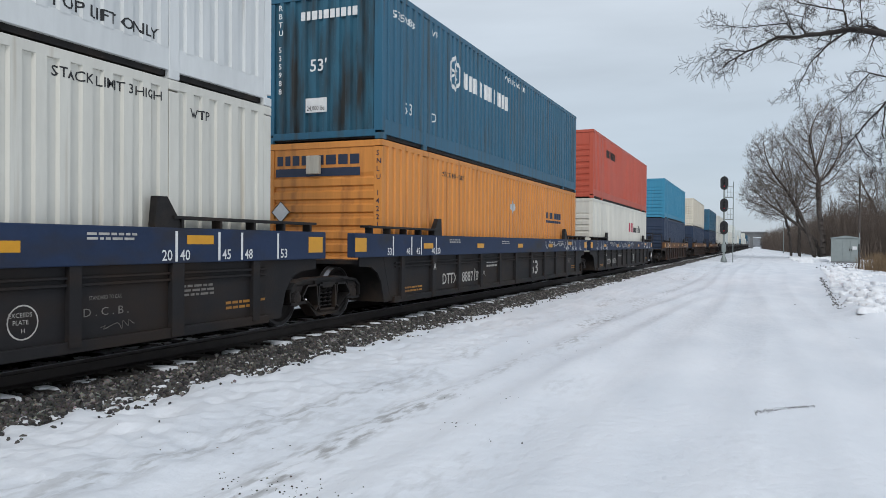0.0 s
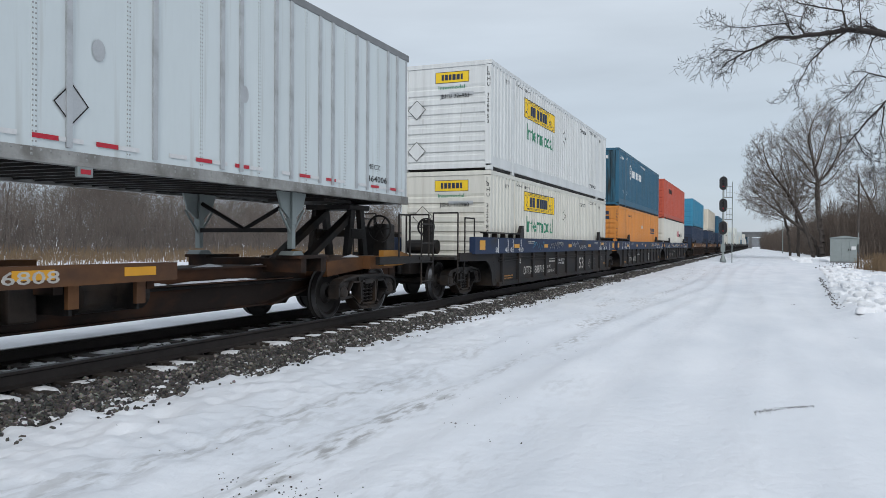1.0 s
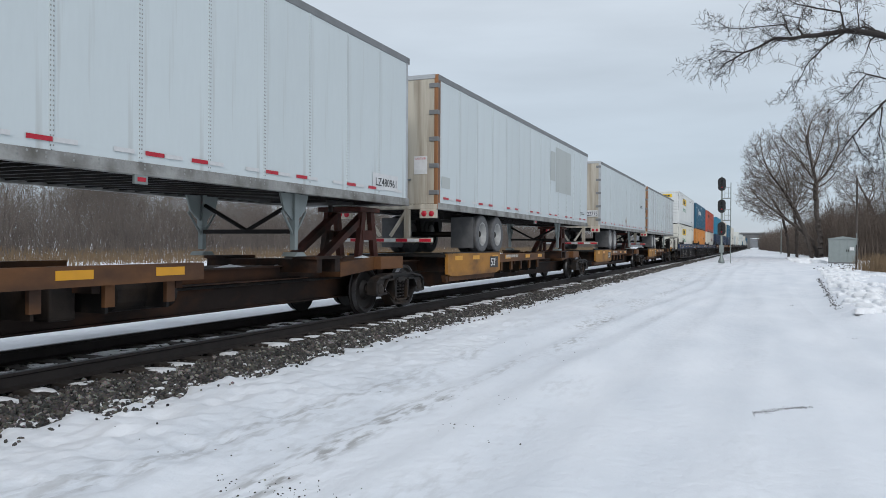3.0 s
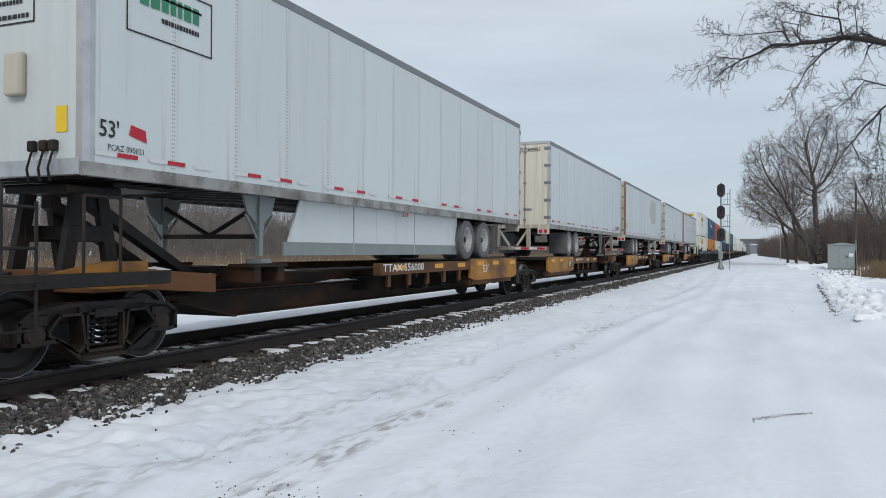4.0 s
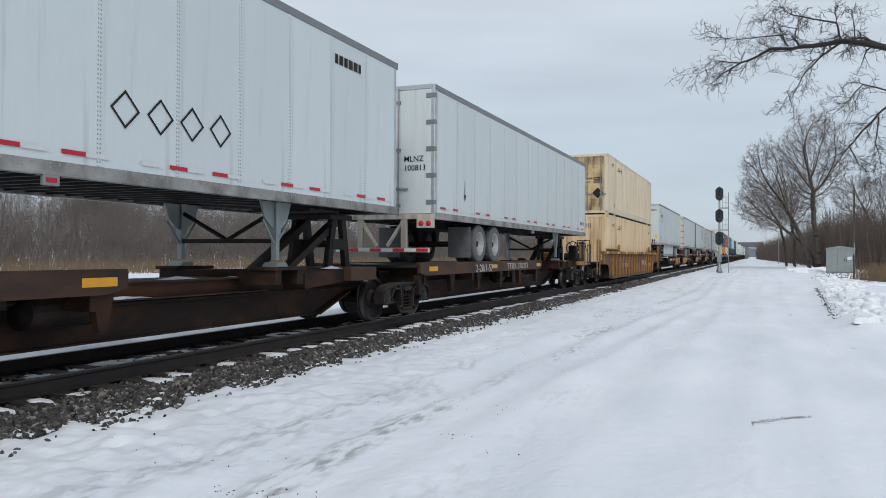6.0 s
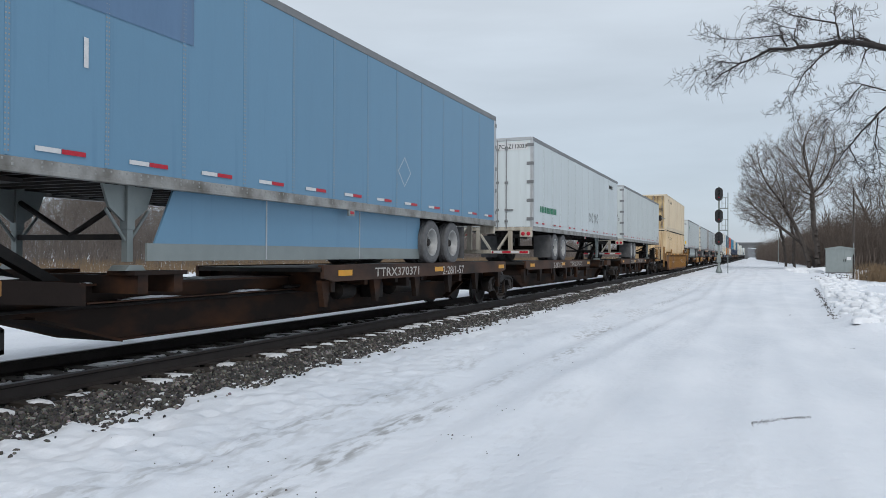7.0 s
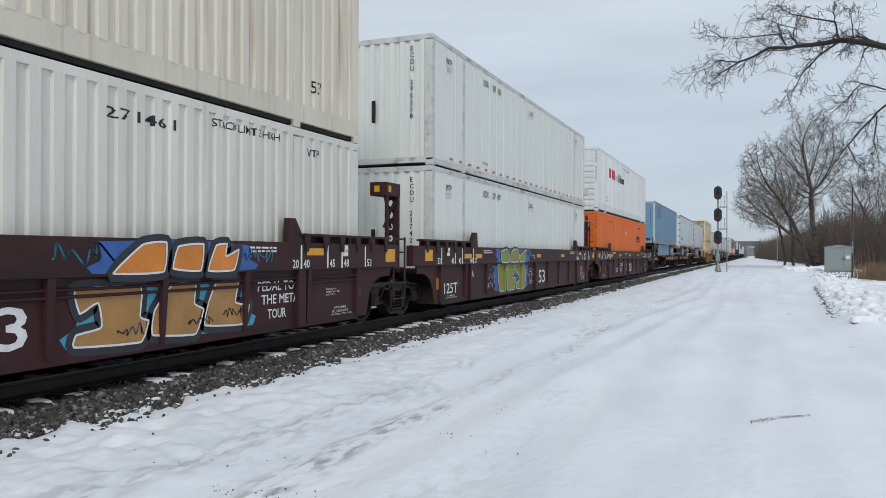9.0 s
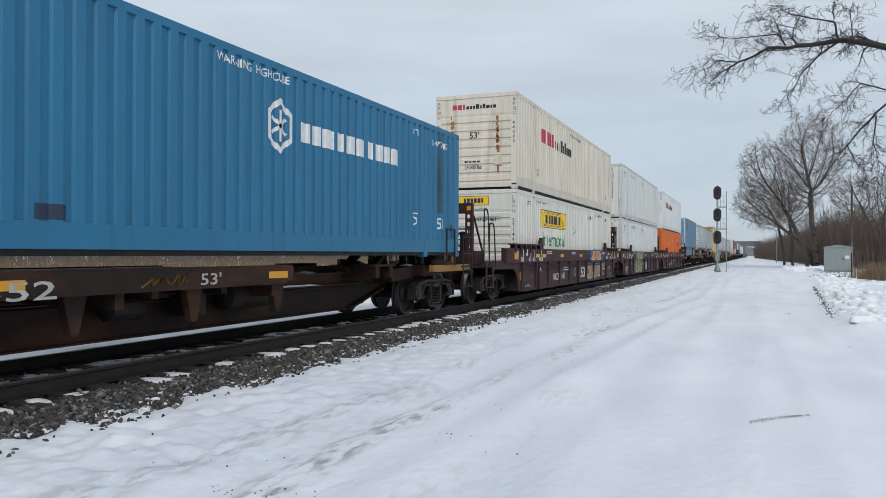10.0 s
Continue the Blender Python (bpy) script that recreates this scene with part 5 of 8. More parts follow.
# ---- ground, track and ballast ----
def snow_material():
    m = bpy.data.materials.new("trodden_snow")
    m.use_nodes = True
    n, k = m.node_tree.nodes, m.node_tree.links
    b = n["Principled BSDF"]
    b.inputs["Roughness"].default_value = 0.75
    b.inputs["Specular IOR Level"].default_value = 0.25
    co = n.new("ShaderNodeTexCoord")

    def nz(scale, st, det=6):
        mp = n.new("ShaderNodeMapping")
        mp.inputs["Scale"].default_value = st
        x = n.new("ShaderNodeTexNoise")
        x.inputs["Scale"].default_value, x.inputs["Detail"].default_value = scale, det
        k.new(co.outputs["Object"], mp.inputs[0])
        k.new(mp.outputs[0], x.inputs["Vector"])
        return x
    base = n.new("ShaderNodeValToRGB")
    base.color_ramp.elements[0].position, base.color_ramp.elements[0].color = 0.3, (0.655, 0.685, 0.73, 1)
    base.color_ramp.elements[1].position, base.color_ramp.elements[1].color = 0.7, (0.765, 0.785, 0.82, 1)
    k.new(nz(0.9, (1, 0.35, 1)).outputs["Fac"], base.inputs[0])
    # thin grey slush where wheels have run
    slush = nz(0.9, (1.5, 0.30, 1), 10)
    mr = n.new("ShaderNodeMapRange")
    mr.inputs["From Min"].default_value, mr.inputs["From Max"].default_value = 0.46, 0.60
    k.new(slush.outputs["Fac"], mr.inputs["Value"])
    mg = n.new("ShaderNodeMapRange")
    mg.inputs["From Min"].default_value, mg.inputs["From Max"].default_value = 0.46, 0.62
    mg.inputs["To Max"].default_value = 1.0
    k.new(nz(11, (1, 0.28, 1), 10).outputs["Fac"], mg.inputs["Value"])
    # the lane's wheel runs, across the lane
    sx = n.new("ShaderNodeSeparateXYZ")
    k.new(co.outputs["Object"], sx.inputs[0])
    wob = n.new("ShaderNodeMath")
    wob.operation = "MULTIPLY_ADD"
    wob.inputs[1].default_value = 1.6
    k.new(nz(0.16, (1, 1, 1), 2).outputs["Fac"], wob.inputs[0])
    k.new(sx.outputs["X"], wob.inputs[2])
    ac = n.new("ShaderNodeMapRange")
    ac.inputs["From Min"].default_value, ac.inputs["From Max"].default_value = -5.2, 2.8
    k.new(wob.outputs[0], ac.inputs["Value"])
    runs = n.new("ShaderNodeValToRGB")
    el = runs.color_ramp.elements
    el[0].position, el[0].color = 0.0, (0, 0, 0, 1)
    el[1].position, el[1].color = 1.0, (0, 0, 0, 1)
    for at_, v_ in ((0.16, 0), (0.22, 0.55), (0.27, 0.1), (0.32, 0.85), (0.37, 0.1), (0.45, 0.25), (0.52, 0.0), (0.70, 0.0), (0.74, 0.10), (0.78, 0.0)):
        q = el.new(at_)
        q.color = (v_, v_, v_, 1)
    k.new(ac.outputs["Result"], runs.inputs[0])
    mm0 = n.new("ShaderNodeMath")
    mm0.operation = "MULTIPLY"
    k.new(mr.outputs["Result"], mm0.inputs[0])
    k.new(mg.outputs["Result"], mm0.inputs[1])
    mm = n.new("ShaderNodeMath")
    mm.operation = "MULTIPLY"
    k.new(mm0.outputs[0], mm.inputs[0])
    k.new(runs.outputs["Color"], mm.inputs[1])
    mx = n.new("ShaderNodeMix")
    mx.data_type = "RGBA"
    k.new(mm.outputs[0], mx.inputs["Factor"])
    k.new(base.outputs["Color"], mx.inputs["A"])
    mx.inputs["B"].default_value = (0.30, 0.295, 0.29, 1)
    k.new(mx.outputs["Result"], b.inputs["Base Color"])
    h1, h2 = nz(7, (1, 0.7, 1), 10), nz(60, (1, 1, 1), 3)
    ad = n.new("ShaderNodeMath")
    ad.operation = "MULTIPLY_ADD"
    ad.inputs[1].default_value = 0.07
    k.new(h2.outputs["Fac"], ad.inputs[0])
    k.new(h1.outputs["Fac"], ad.inputs[2])
    bp = n.new("ShaderNodeBump")
    bp.inputs["Strength"].default_value, bp.inputs["Distance"].default_value = 0.40, 0.075
    k.new(ad.outputs[0], bp.inputs["Height"])
    k.new(bp.outputs[0], b.inputs["Normal"])
    return m


M_SNOW = snow_material()


def smooth(a, b, x):
    t = min(1, max(0, (x - a) / (b - a)))
    return t * t * (3 - 2 * t)


def ground_z(x, y):
    """Height of the snow; the rails' tops are at zero."""
    z = -0.36 - 0.10 * smooth(-5.4, -3.0, x) + 0.10 * (1 - smooth(-6.5, -5.7, x))
    n1 = noise.noise((x * 0.5, y * 0.28, 0.3))
    n2 = noise.noise((x * 1.7, y * 1.1, 4.0))
    n3 = noise.noise((x * 5.0, y * 4.0, 9.0))
    n4 = noise.noise((x * 11.0, y * 8.0, 2.5))
    crust = 1 - smooth(-3.6, -1.6, x)
    z += 0.030 * n1 + (0.012 + 0.012 * crust) * n2 + (0.002 + 0.008 * crust) * (0.4 - abs(n3)) + 0.003 * crust * (0.4 - abs(n4))
    # rough crust beside the ballast
    side = smooth(-6.45, -6.0, x) * (1 - smooth(-4.7, -3.6, x))
    z += side * (0.08 * (0.5 - abs(noise.noise((x * 2.0, y * 1.3, 2.0)))) + 0.07 * (0.5 - abs(noise.noise((x * 4.6, y * 3.2, 1.0)))) + 0.035 * (0.5 - abs(noise.noise((x * 11, y * 8, 1.0)))))
    # ruts along the lane
    for xr, d, wd in ((-3.45, 0.055, 0.28), (-2.75, 0.05, 0.26), (-1.75, 0.045, 0.30), (-0.7, 0.03, 0.32), (0.9, 0.03, 0.3)):
        w = (x - xr - 0.30 * math.sin(y * 0.11 + xr) - 0.06 * (y - 10) * (xr < -2) * (y < 30) * 0.6) / wd
        z -= d * math.exp(-w * w) * (0.7 + 0.6 * n2) - 0.018 * math.exp(-(abs(w) - 1.7) ** 2 * 3)
    # ploughed bank beside the lane
    edge = 1.75 + (y - 20) * 0.05
    bank = smooth(edge - 0.5, edge + 0.9, x) * smooth(19.2, 21.5, y) * (1 - 0.7 * smooth(48, 70, y)) * (1 - smooth(90, 130, y))
    z += bank * (0.28 + 0.20 * abs(noise.noise((x * 1.1, y * 0.9, 6.0))) + 0.10 * noise.noise((x * 3.4, y * 3.0, 8.0)))
    # bed of the track
    e = -5.80 + 0.22 * noise.noise((0.0, y * 0.9, 5.0)) + 0.17 * noise.noise((0.0, y * 3.1, 7.0)) + 0.06 * noise.noise((0.0, y * 9.0, 3.0))
    e2 = -9.02 + 0.10 * noise.noise((0.0, y * 1.3, 15.0))
    bed = smooth(e, e - 0.30, x) * smooth(e2 - 0.25, e2, x)
    if x < -8.4:
        z = -0.13 + 0.05 * n2 + 0.02 * n3 - 0.35 * smooth(-10.0, -13.0, x)
    z = z * (1 - bed) + (-0.50) * bed
    z += smooth(-11, -14, x) * (0.10 + 0.3 * noise.noise((x * 0.12, y * 0.1, 3.0)))
    z += smooth(10, 40, x) * 0.8
    return z


def axis(lo, hi, fine_lo, fine_hi, fine, growth):
    pts = list(np.arange(fine_lo, fine_hi, fine))
    p, s = fine_hi, fine
    while p < hi:
        pts.append(p)
        s *= growth
        p += s
    pts.append(hi)
    p, s = fine_lo, fine
    while p > lo:
        s *= growth
        p -= s
        pts.insert(0, max(p, lo))
    return pts


xs = axis(-900, 900, -6.6, 2.0, 0.06, 1.12)
ysg = axis(-60, 1600, 3.2, 13.0, 0.06, 1.02)
vs = [(x, y, ground_z(x, y)) for y in ysg for x in xs]
nx = len(xs)
fs = [(j * nx + i, j * nx + i + 1, (j + 1) * nx + i + 1, (j + 1) * nx + i) for j in range(len(ysg) - 1) for i in range(nx - 1)]
me = bpy.data.meshes.new("ground")
me.from_pydata(vs, [], fs)
me.polygons.foreach_set("use_smooth", [True] * len(fs))
me.materials.append(M_SNOW)
tagged(new("ground", me), "wind-blown trodden snow over a gravel lane", "ground", kind="structure")

bm = bmesh.new()
o = [(-5.45, -0.52), (-5.95, -0.335), (-6.50, -0.225), (-9.10, -0.225), (-9.8, -0.5)]
for y0, y1 in [(-40, 0), (0, 20), (20, 60), (60, 200), (200, 900)]:
    a = [bm.verts.new((x, y0, z)) for x, z in o]
    b = [bm.verts.new((x, y1, z)) for x, z in o]
    for i in range(4):
        bm.faces.new((a[i], b[i], b[i + 1], a[i + 1]))
track = tagged(part("track", bm, M_BALLAST), "dark ballast bed with rails, ties and patches of snow", "railway track", kind="structure")

for sx in (1, -1):
    xr = XC + sx * 0.755
    bm = bmesh.new()
    sec = [(-0.07, -0.185), (0.07, -0.185), (0.07, -0.172), (0.012, -0.15), (0.010, -0.05), (0.036, -0.035), (0.036, -0.006),
           (-0.036, -0.006), (-0.036, -0.035), (-0.010, -0.05), (-0.012, -0.15), (-0.07, -0.172)]
    a = [bm.verts.new((xr + x, -40, z)) for x, z in sec]
    b = [bm.verts.new((xr + x, 900, z)) for x, z in sec]
    for i in range(len(sec)):
        j = (i + 1) % len(sec)
        bm.faces.new((a[i], a[j], b[j], b[i]))
    r = part("rail", bm, M_RAIL, track)
    bm = bmesh.new()
    box(bm, xr - 0.030, xr + 0.030, -40, 900, -0.007, 0.0)
    part("rail_head", bm, M_RAILTOP, r, "polished running surface")


# ---- lettering, signs and other marks on the loads and cars ----
def fine_print(y, z, w, rows, mat, parent, half, waved=False, h=0.03, seed=1):
    """Rows of small bars: print too fine to read."""
    r = random.Random(seed)
    polys = []
    for i in range(rows):
        a = y
        while a < y + w * r.uniform(0.8, 1.0):
            b = a + r.uniform(0.05, 0.16)
            polys.append(rect(a, b, z - i * h * 1.9, z - i * h * 1.9 + h))
            a = b + 0.025
    return mark(polys, mat, parent, half, waved, "fine_print")


def strokes(points, w):
    """Quads along a polyline of (y, z)."""
    out = []
    for (a, b), (c, d) in zip(points, points[1:]):
        l = math.hypot(c - a, d - b) or 1
        nx_, nz_ = -(d - b) / l * w / 2, (c - a) / l * w / 2
        e, f = (c - a) / l * w * 0.35, (d - b) / l * w * 0.35
        out.append([(a - e - nx_, b - f - nz_), (c + e - nx_, d + f - nz_), (c + e + nx_, d + f + nz_), (a - e + nx_, b - f + nz_)])
    return out


def scrawl(y0, y1, z0, z1, n, w, seed):
    """One looping sprayed line, too wild to read."""
    r = random.Random(seed)
    step = (y1 - y0) / (2 * n)
    knots = [Vector((y0 + (k + r.uniform(-0.9, 0.9)) * step, (z0 if k % 2 else z1) + (z1 - z0) * r.uniform(0, 0.45) * (1 if k % 2 else -1))) for k in range(2 * n + 3)]
    pts = []
    for p, q, u, v in zip(knots, knots[1:], knots[2:], knots[3:]):
        for i in range(7):
            f = i / 7
            pts.append(tuple(0.5 * (2 * q + (u - p) * f + (2 * p - 5 * q + 4 * u - v) * f * f + (3 * q - p - 3 * u + v) * f ** 3)))
    return strokes(pts, w * 0.8)


def word(y, z, height, n, total, seed=0, mixed=False):
    """Plain blocks in the rhythm of a word mark's letters."""
    r = random.Random(seed)
    ws = [r.uniform(0.55, 1.2) for _ in range(n)]
    k = total / (sum(ws) + 0.26 * (n - 1))
    out = []
    for i, w in enumerate(ws):
        low = mixed and r.random() < 0.65
        out += blocks(y, z, height * (0.68 if low else 1), [w * k])
        y += (w + 0.26) * k
    return out


def yellow_sign(t, y0, y1, z0, z1, seed):
    mark([rect(y0, y1, z0, z1)], M_SIGNY, t, waved=True, name="sign_panel", lift=0.002)
    h = z1 - z0
    border = [rect(y0, y1, z1 - 0.02, z1), rect(y0, y1, z0, z0 + 0.02), rect(y0, y0 + 0.025, z0, z1), rect(y1 - 0.025, y1, z0, z1)]
    lines = [rect(y0 + 0.5, y1 - 0.75, z0 + h * k, z0 + h * k + 0.012) for k in (0.10, 0.16, 0.82, 0.88, 0.94)]
    curl = strokes([(y1 - 0.85, z1 - 0.08), (y1 - 0.45, z0 + 0.25 * h), (y1 - 0.2, z0 + 0.3 * h), (y1 - 0.18, z0 + 0.12 * h), (y1 - 0.4, z0 + 0.1 * h)], 0.02)
    curl += strokes([(y0 + 0.15, z1 - 0.08), (y0 + 0.45, z0 + 0.6 * h), (y0 + 0.25, z0 + 0.3 * h), (y0 + 0.55, z0 + 0.12 * h)], 0.02)
    curl += [rect(y1 - 0.80 + 0.05 * i, y1 - 0.4 + 0.02 * i, z0 + h * (0.2 + 0.08 * i), z0 + h * (0.2 + 0.08 * i) + 0.01) for i in range(5)]
    mark(border + lines + curl, M_DKBLUE, t, waved=True, name="sign_border", lift=0.004)
    mark(word(y0 + 0.75, z0 + 0.24 * h, 0.5 * h, 6, (y1 - y0) - 1.65, seed), M_DKBLUE, t, waved=True, lift=0.004)


def end_sign(t, x0, x1, z0, z1, code, words=True):
    end_mark([[(x0, z0), (x1, z0), (x1, z1), (x0, z1)]], M_SIGNY, t, 0.03, "sign_panel")
    h = z1 - z0
    ps = [[(a, c), (b, c), (b, d), (a, d)] for a, b, c, d in ((x0, x1, z1 - .012, z1), (x0, x1, z0, z0 + .012), (x0, x0 + .012, z0, z1), (x1 - .012, x1, z0, z1))]
    ps += word(x0 + 0.18, z0 + 0.25 * h, 0.5 * h, 6, (x1 - x0) - 0.36, 3)
    end_mark(ps, M_DKBLUE, t, 0.026)
    if words:
        end_text("Intermodal", x0 + 0.08, z0 - 0.17, 0.11, M_GREEN, t, 0.03, (x1 - x0) - 0.2)
    end_text(code, -0.15, 1.95, 0.11, M_BLACK, t, 0.008)
    end_mark([[(0.1, 2.02), (0.8, 2.02), (0.8, 2.10), (0.1, 2.10)]], M_ALU, t, 0.008, "document_holder")


def end_diamond(t, x, z, r, mat=M_ALU):
    end_mark([[(a, b) for a, b in ((x, z - r), (x + r, z), (x, z + r), (x - r, z))]], mat, t, 0.006, "placard_holder")
    end_mark(diamond(x, z, r, 0.02), M_STEEL, t, 0.003, "placard_edge")


# white stacks with yellow signs
for t, base, y0, y1, s in ((jb_low, Z_LOW, 3.06, 6.72, 1), (jb_top, Z_TOP, 3.03, 6.69, 2), (jb2_low, Z_LOW, 2.80, 6.48, 1)):
    z0 = {jb_low: 2.33, jb_top: 5.14, jb2_low: 2.23}[t] - base
    yellow_sign(t, y0, y1, z0, z0 + 0.60, 5)
    lettering("Intermodal", y0 + 0.24, z0 - 0.62, 0.50, M_GREEN, t, waved=True, width=3.24)
    mark(diamond(y0 + 5.1, z0 + 0.02, 0.24), M_STEEL, t, waved=True, name="placard_holder")
    lettering("STACK LIMIT 3 HIGH", y0 + 9.4, 2.62, 0.11, M_BLACK, t, waved=True, width=1.5)
    lettering("TOP LIFT ONLY", y0 + 9.4, 0.42, 0.13, M_BLACK, t, waved=True, width=1.5)
    lettering("WTP", 14.45, 2.5, 0.12, M_BLACK, t, waved=True)
    lettering("WTP", 1.2, 2.5, 0.12, M_BLACK, t, waved=True)
    lettering({jb2_low: "271461"}.get(t, "322980"), y0 + 7.6, 2.45, 0.13, M_BLACK, t, waved=True, width=1.1)
    lettering("STACKING 3 HIGH ONLY", 2.2, 2.62, 0.09, M_BLACK, t, waved=True, width=1.6)
end_sign(jb_low, -0.31, 0.66, 2.36, 2.66, "JBHU 322980")
end_sign(jb_top, -0.31, 0.66, 2.36, 2.66, "JBHU 326953")
end_sign(jb2_low, -0.55, 0.43, 2.43, 2.71, "JBHU 271461")
end_diamond(jb_low, -0.66, 1.68, 0.30, M_JB)
end_diamond(jb_top, -0.85, 0.55, 0.27, M_JBT)
end_diamond(jb_top, -0.85, 1.68, 0.27, M_JBT)
end_diamond(jb2_low, -0.94, 1.80, 0.30, M_JB)
vertical_code(jb_low, "JBHU 322980", M_BLACK, 1.21, 2.62, 0.14)
vertical_code(jb_top, "JBHU 326953", M_BLACK, 1.21, 2.62, 0.14)
vertical_code(jb2_low, "JBHU 271461", M_BLACK, 1.21, 2.62, 0.14)


def hexagon(cy, cz, r, mat, t):
    """A plain six-sided emblem: a ring and three crossing bars."""
    ring = []
    pts = [(cy + r * 0.86 * math.sin(a), cz + r * math.cos(a)) for a in (k * math.pi / 3 for k in range(7))]
    inn = [(cy + r * 0.66 * math.sin(a), cz + r * 0.76 * math.cos(a)) for a in (k * math.pi / 3 for k in range(7))]
    for i in range(6):
        ring.append([pts[i], pts[i + 1], inn[i + 1], inn[i]])
    for k in range(3):
        a = k * math.pi / 3
        ring += strokes([(cy - r * 0.45 * math.sin(a), cz - r * 0.52 * math.cos(a)), (cy + r * 0.45 * math.sin(a), cz + r * 0.52 * math.cos(a))], r * 0.13)
    return mark(ring, mat, t, waved=True, name="emblem")


# blue containers with a white emblem
hexagon(8.70, 3.24 - 1.27, 0.42, M_WHITE, ch2)
mark(word(9.25, 3.08 - 1.27, 0.31, 10, 3.55, 7), M_WHITE, ch2, waved=True)
lettering("WARNING HIGH CUBE", 7.24, 2.63, 0.12, M_WHITE, ch2, waved=True, width=1.7)
lettering("53", 14.85, 0.62, 0.26, M_WHITE, ch2, waved=True, width=0.36)
mark([rect(15.57, 15.78, 0.42, 0.74)], M_NAVY, ch2, waved=True, name="patch")
mark([rect(14.88, 15.16, 0.98, 2.78)], M_SOOT, ch2, waved=True, name="soot_streak", lift=0.002)
mark([rect(13.52, 13.75, 0.90, 0.925)], M_WHITE, ch2, waved=True, name="arrow_bar")
lettering("WTP", 13.45, 2.55, 0.13, M_WHITE, ch2, waved=True)
lettering("D", 13.5, 0.66, 0.2, M_WHITE, ch2, waved=True)
lettering("847747", 14.5, 2.45, 0.14, M_WHITE, ch2, waved=True, width=0.95)
mark([rect(4.5, 4.9, 0.40, 0.56)], M_NAVY, ch2, waved=True, name="patch")
hexagon(3.66, 5.25 - Z_TOP, 0.42, M_WHITE, ch_top)
mark(word(4.2, 5.02 - Z_TOP, 0.38, 10, 3.5, 7), M_WHITE, ch_top, waved=True)
lettering("53'", 1.0, 0.62, 0.24, M_WHITE, ch_top, waved=True)
lettering("D", 2.35, 0.66, 0.2, M_WHITE, ch_top, waved=True)
lettering("WTP", 2.3, 2.5, 0.13, M_WHITE, ch_top, waved=True)
lettering("WARNING HIGH CUBE", 7.4, 2.55, 0.14, M_WHITE, ch_top, waved=True, width=2.0)
lettering("535988", 0.45, 2.4, 0.15, M_WHITE, ch_top, waved=True, width=1.0)
end_mark(word(-0.5, 5.66 - Z_TOP, 0.17, 10, 1.25, 7), M_WHITE, ch_top, 0.01)
end_text("53'", -0.30, 4.66 - Z_TOP, 0.24, M_WHITE, ch_top, 0.01)
end_mark([[(-0.39, 3.86 - Z_TOP), (0.09, 3.86 - Z_TOP), (0.09, 4.14 - Z_TOP), (-0.39, 4.14 - Z_TOP)]], M_WHITE, ch_top, 0.012, "rating_plate")
end_text("24,000 lbs", -0.36, 3.90 - Z_TOP, 0.09, M_BLACK, ch_top, 0.007, 0.4)
vertical_code(ch_top, "RBTU 535988", M_WHITE, -0.98, 2.62, 0.165, 0.11)

# orange containers
mark(word(11.8, 2.17 - Z_LOW, 0.24, 9, 1.8, 4), M_DKBLUE, or_low, waved=True)
mark([rect(11.78, 13.52, 2.05 - Z_LOW, 2.12 - Z_LOW)], M_DKBLUE, or_low, waved=True, name="underline")
lettering("STACK 3 HIGH ONLY", 12.5, 2.83 - Z_LOW, 0.10, M_BLACK, or_low, waved=True, width=1.2)
lettering("53'", 14.55, 2.18 - Z_LOW, 0.2, M_BLACK, or_low, waved=True)
lettering("WTP", 14.35, 2.85 - Z_LOW, 0.1, M_BLACK, or_low, waved=True)
lettering("STACK 3 HIGH ONLY", 3.0, 2.50, 0.09, M_BLACK, or_low, waved=True, width=1.1)
mark([[(8.17, 2.27 - Z_LOW), (8.36, 2.47 - Z_LOW), (8.17, 2.67 - Z_LOW), (7.98, 2.47 - Z_LOW)]], M_ALU, or_low, waved=True, name="placard_holder")
end_mark(word(-0.45, 2.88 - Z_LOW, 0.20, 9, 1.3, 4), M_DKBLUE, or_low, 0.03)
end_mark([[(-0.41, 2.74 - Z_LOW), (0.85, 2.74 - Z_LOW), (0.85, 2.80 - Z_LOW), (-0.41, 2.80 - Z_LOW)]], M_DKBLUE, or_low, 0.03, "underline")
end_diamond(or_low, -0.87, 1.72, 0.22, M_TAPEW)
vertical_code(or_low, "SNLU 191556", M_DKBLUE, 1.21, 2.6, 0.15)
mark(word(11.9, 2.18 - Z_LOW, 0.2, 9, 1.9, 4) + [rect(11.88, 13.8, 2.04 - Z_LOW, 2.12 - Z_LOW)], M_DKBLUE, sn_low, waved=True)
lettering("STACK 3 HIGH ONLY", 3.0, 2.45, 0.11, M_BLACK, sn_low, waved=True, width=1.3)
mark([[(8.2, 1.75), (8.42, 2.0), (8.2, 2.25), (7.98, 2.0)]], M_ALU, sn_low, waved=True, name="placard_holder")
end_mark(word(-1.05, 2.84 - Z_LOW, 0.19, 9, 1.85, 4), M_DKBLUE, sn_low, 0.03)
end_mark([[(-1.08, 2.62 - Z_LOW), (0.82, 2.62 - Z_LOW), (0.82, 2.78 - Z_LOW), (-1.08, 2.78 - Z_LOW)]], M_DKBLUE, sn_low, 0.03, "name_bar")
bm = bmesh.new()
box(bm, -0.34, -0.04, -0.06, 0.04, 2.66 - Z_LOW, 3.02 - Z_LOW, 0.02)
part("vent_box", bm, M_DOORDIRT, sn_low)
end_diamond(sn_low, -0.95, 1.55, 0.22, M_TAPEW)
vertical_code(sn_low, "SNLU 14221", M_DKBLUE, 1.21, 2.6, 0.15)

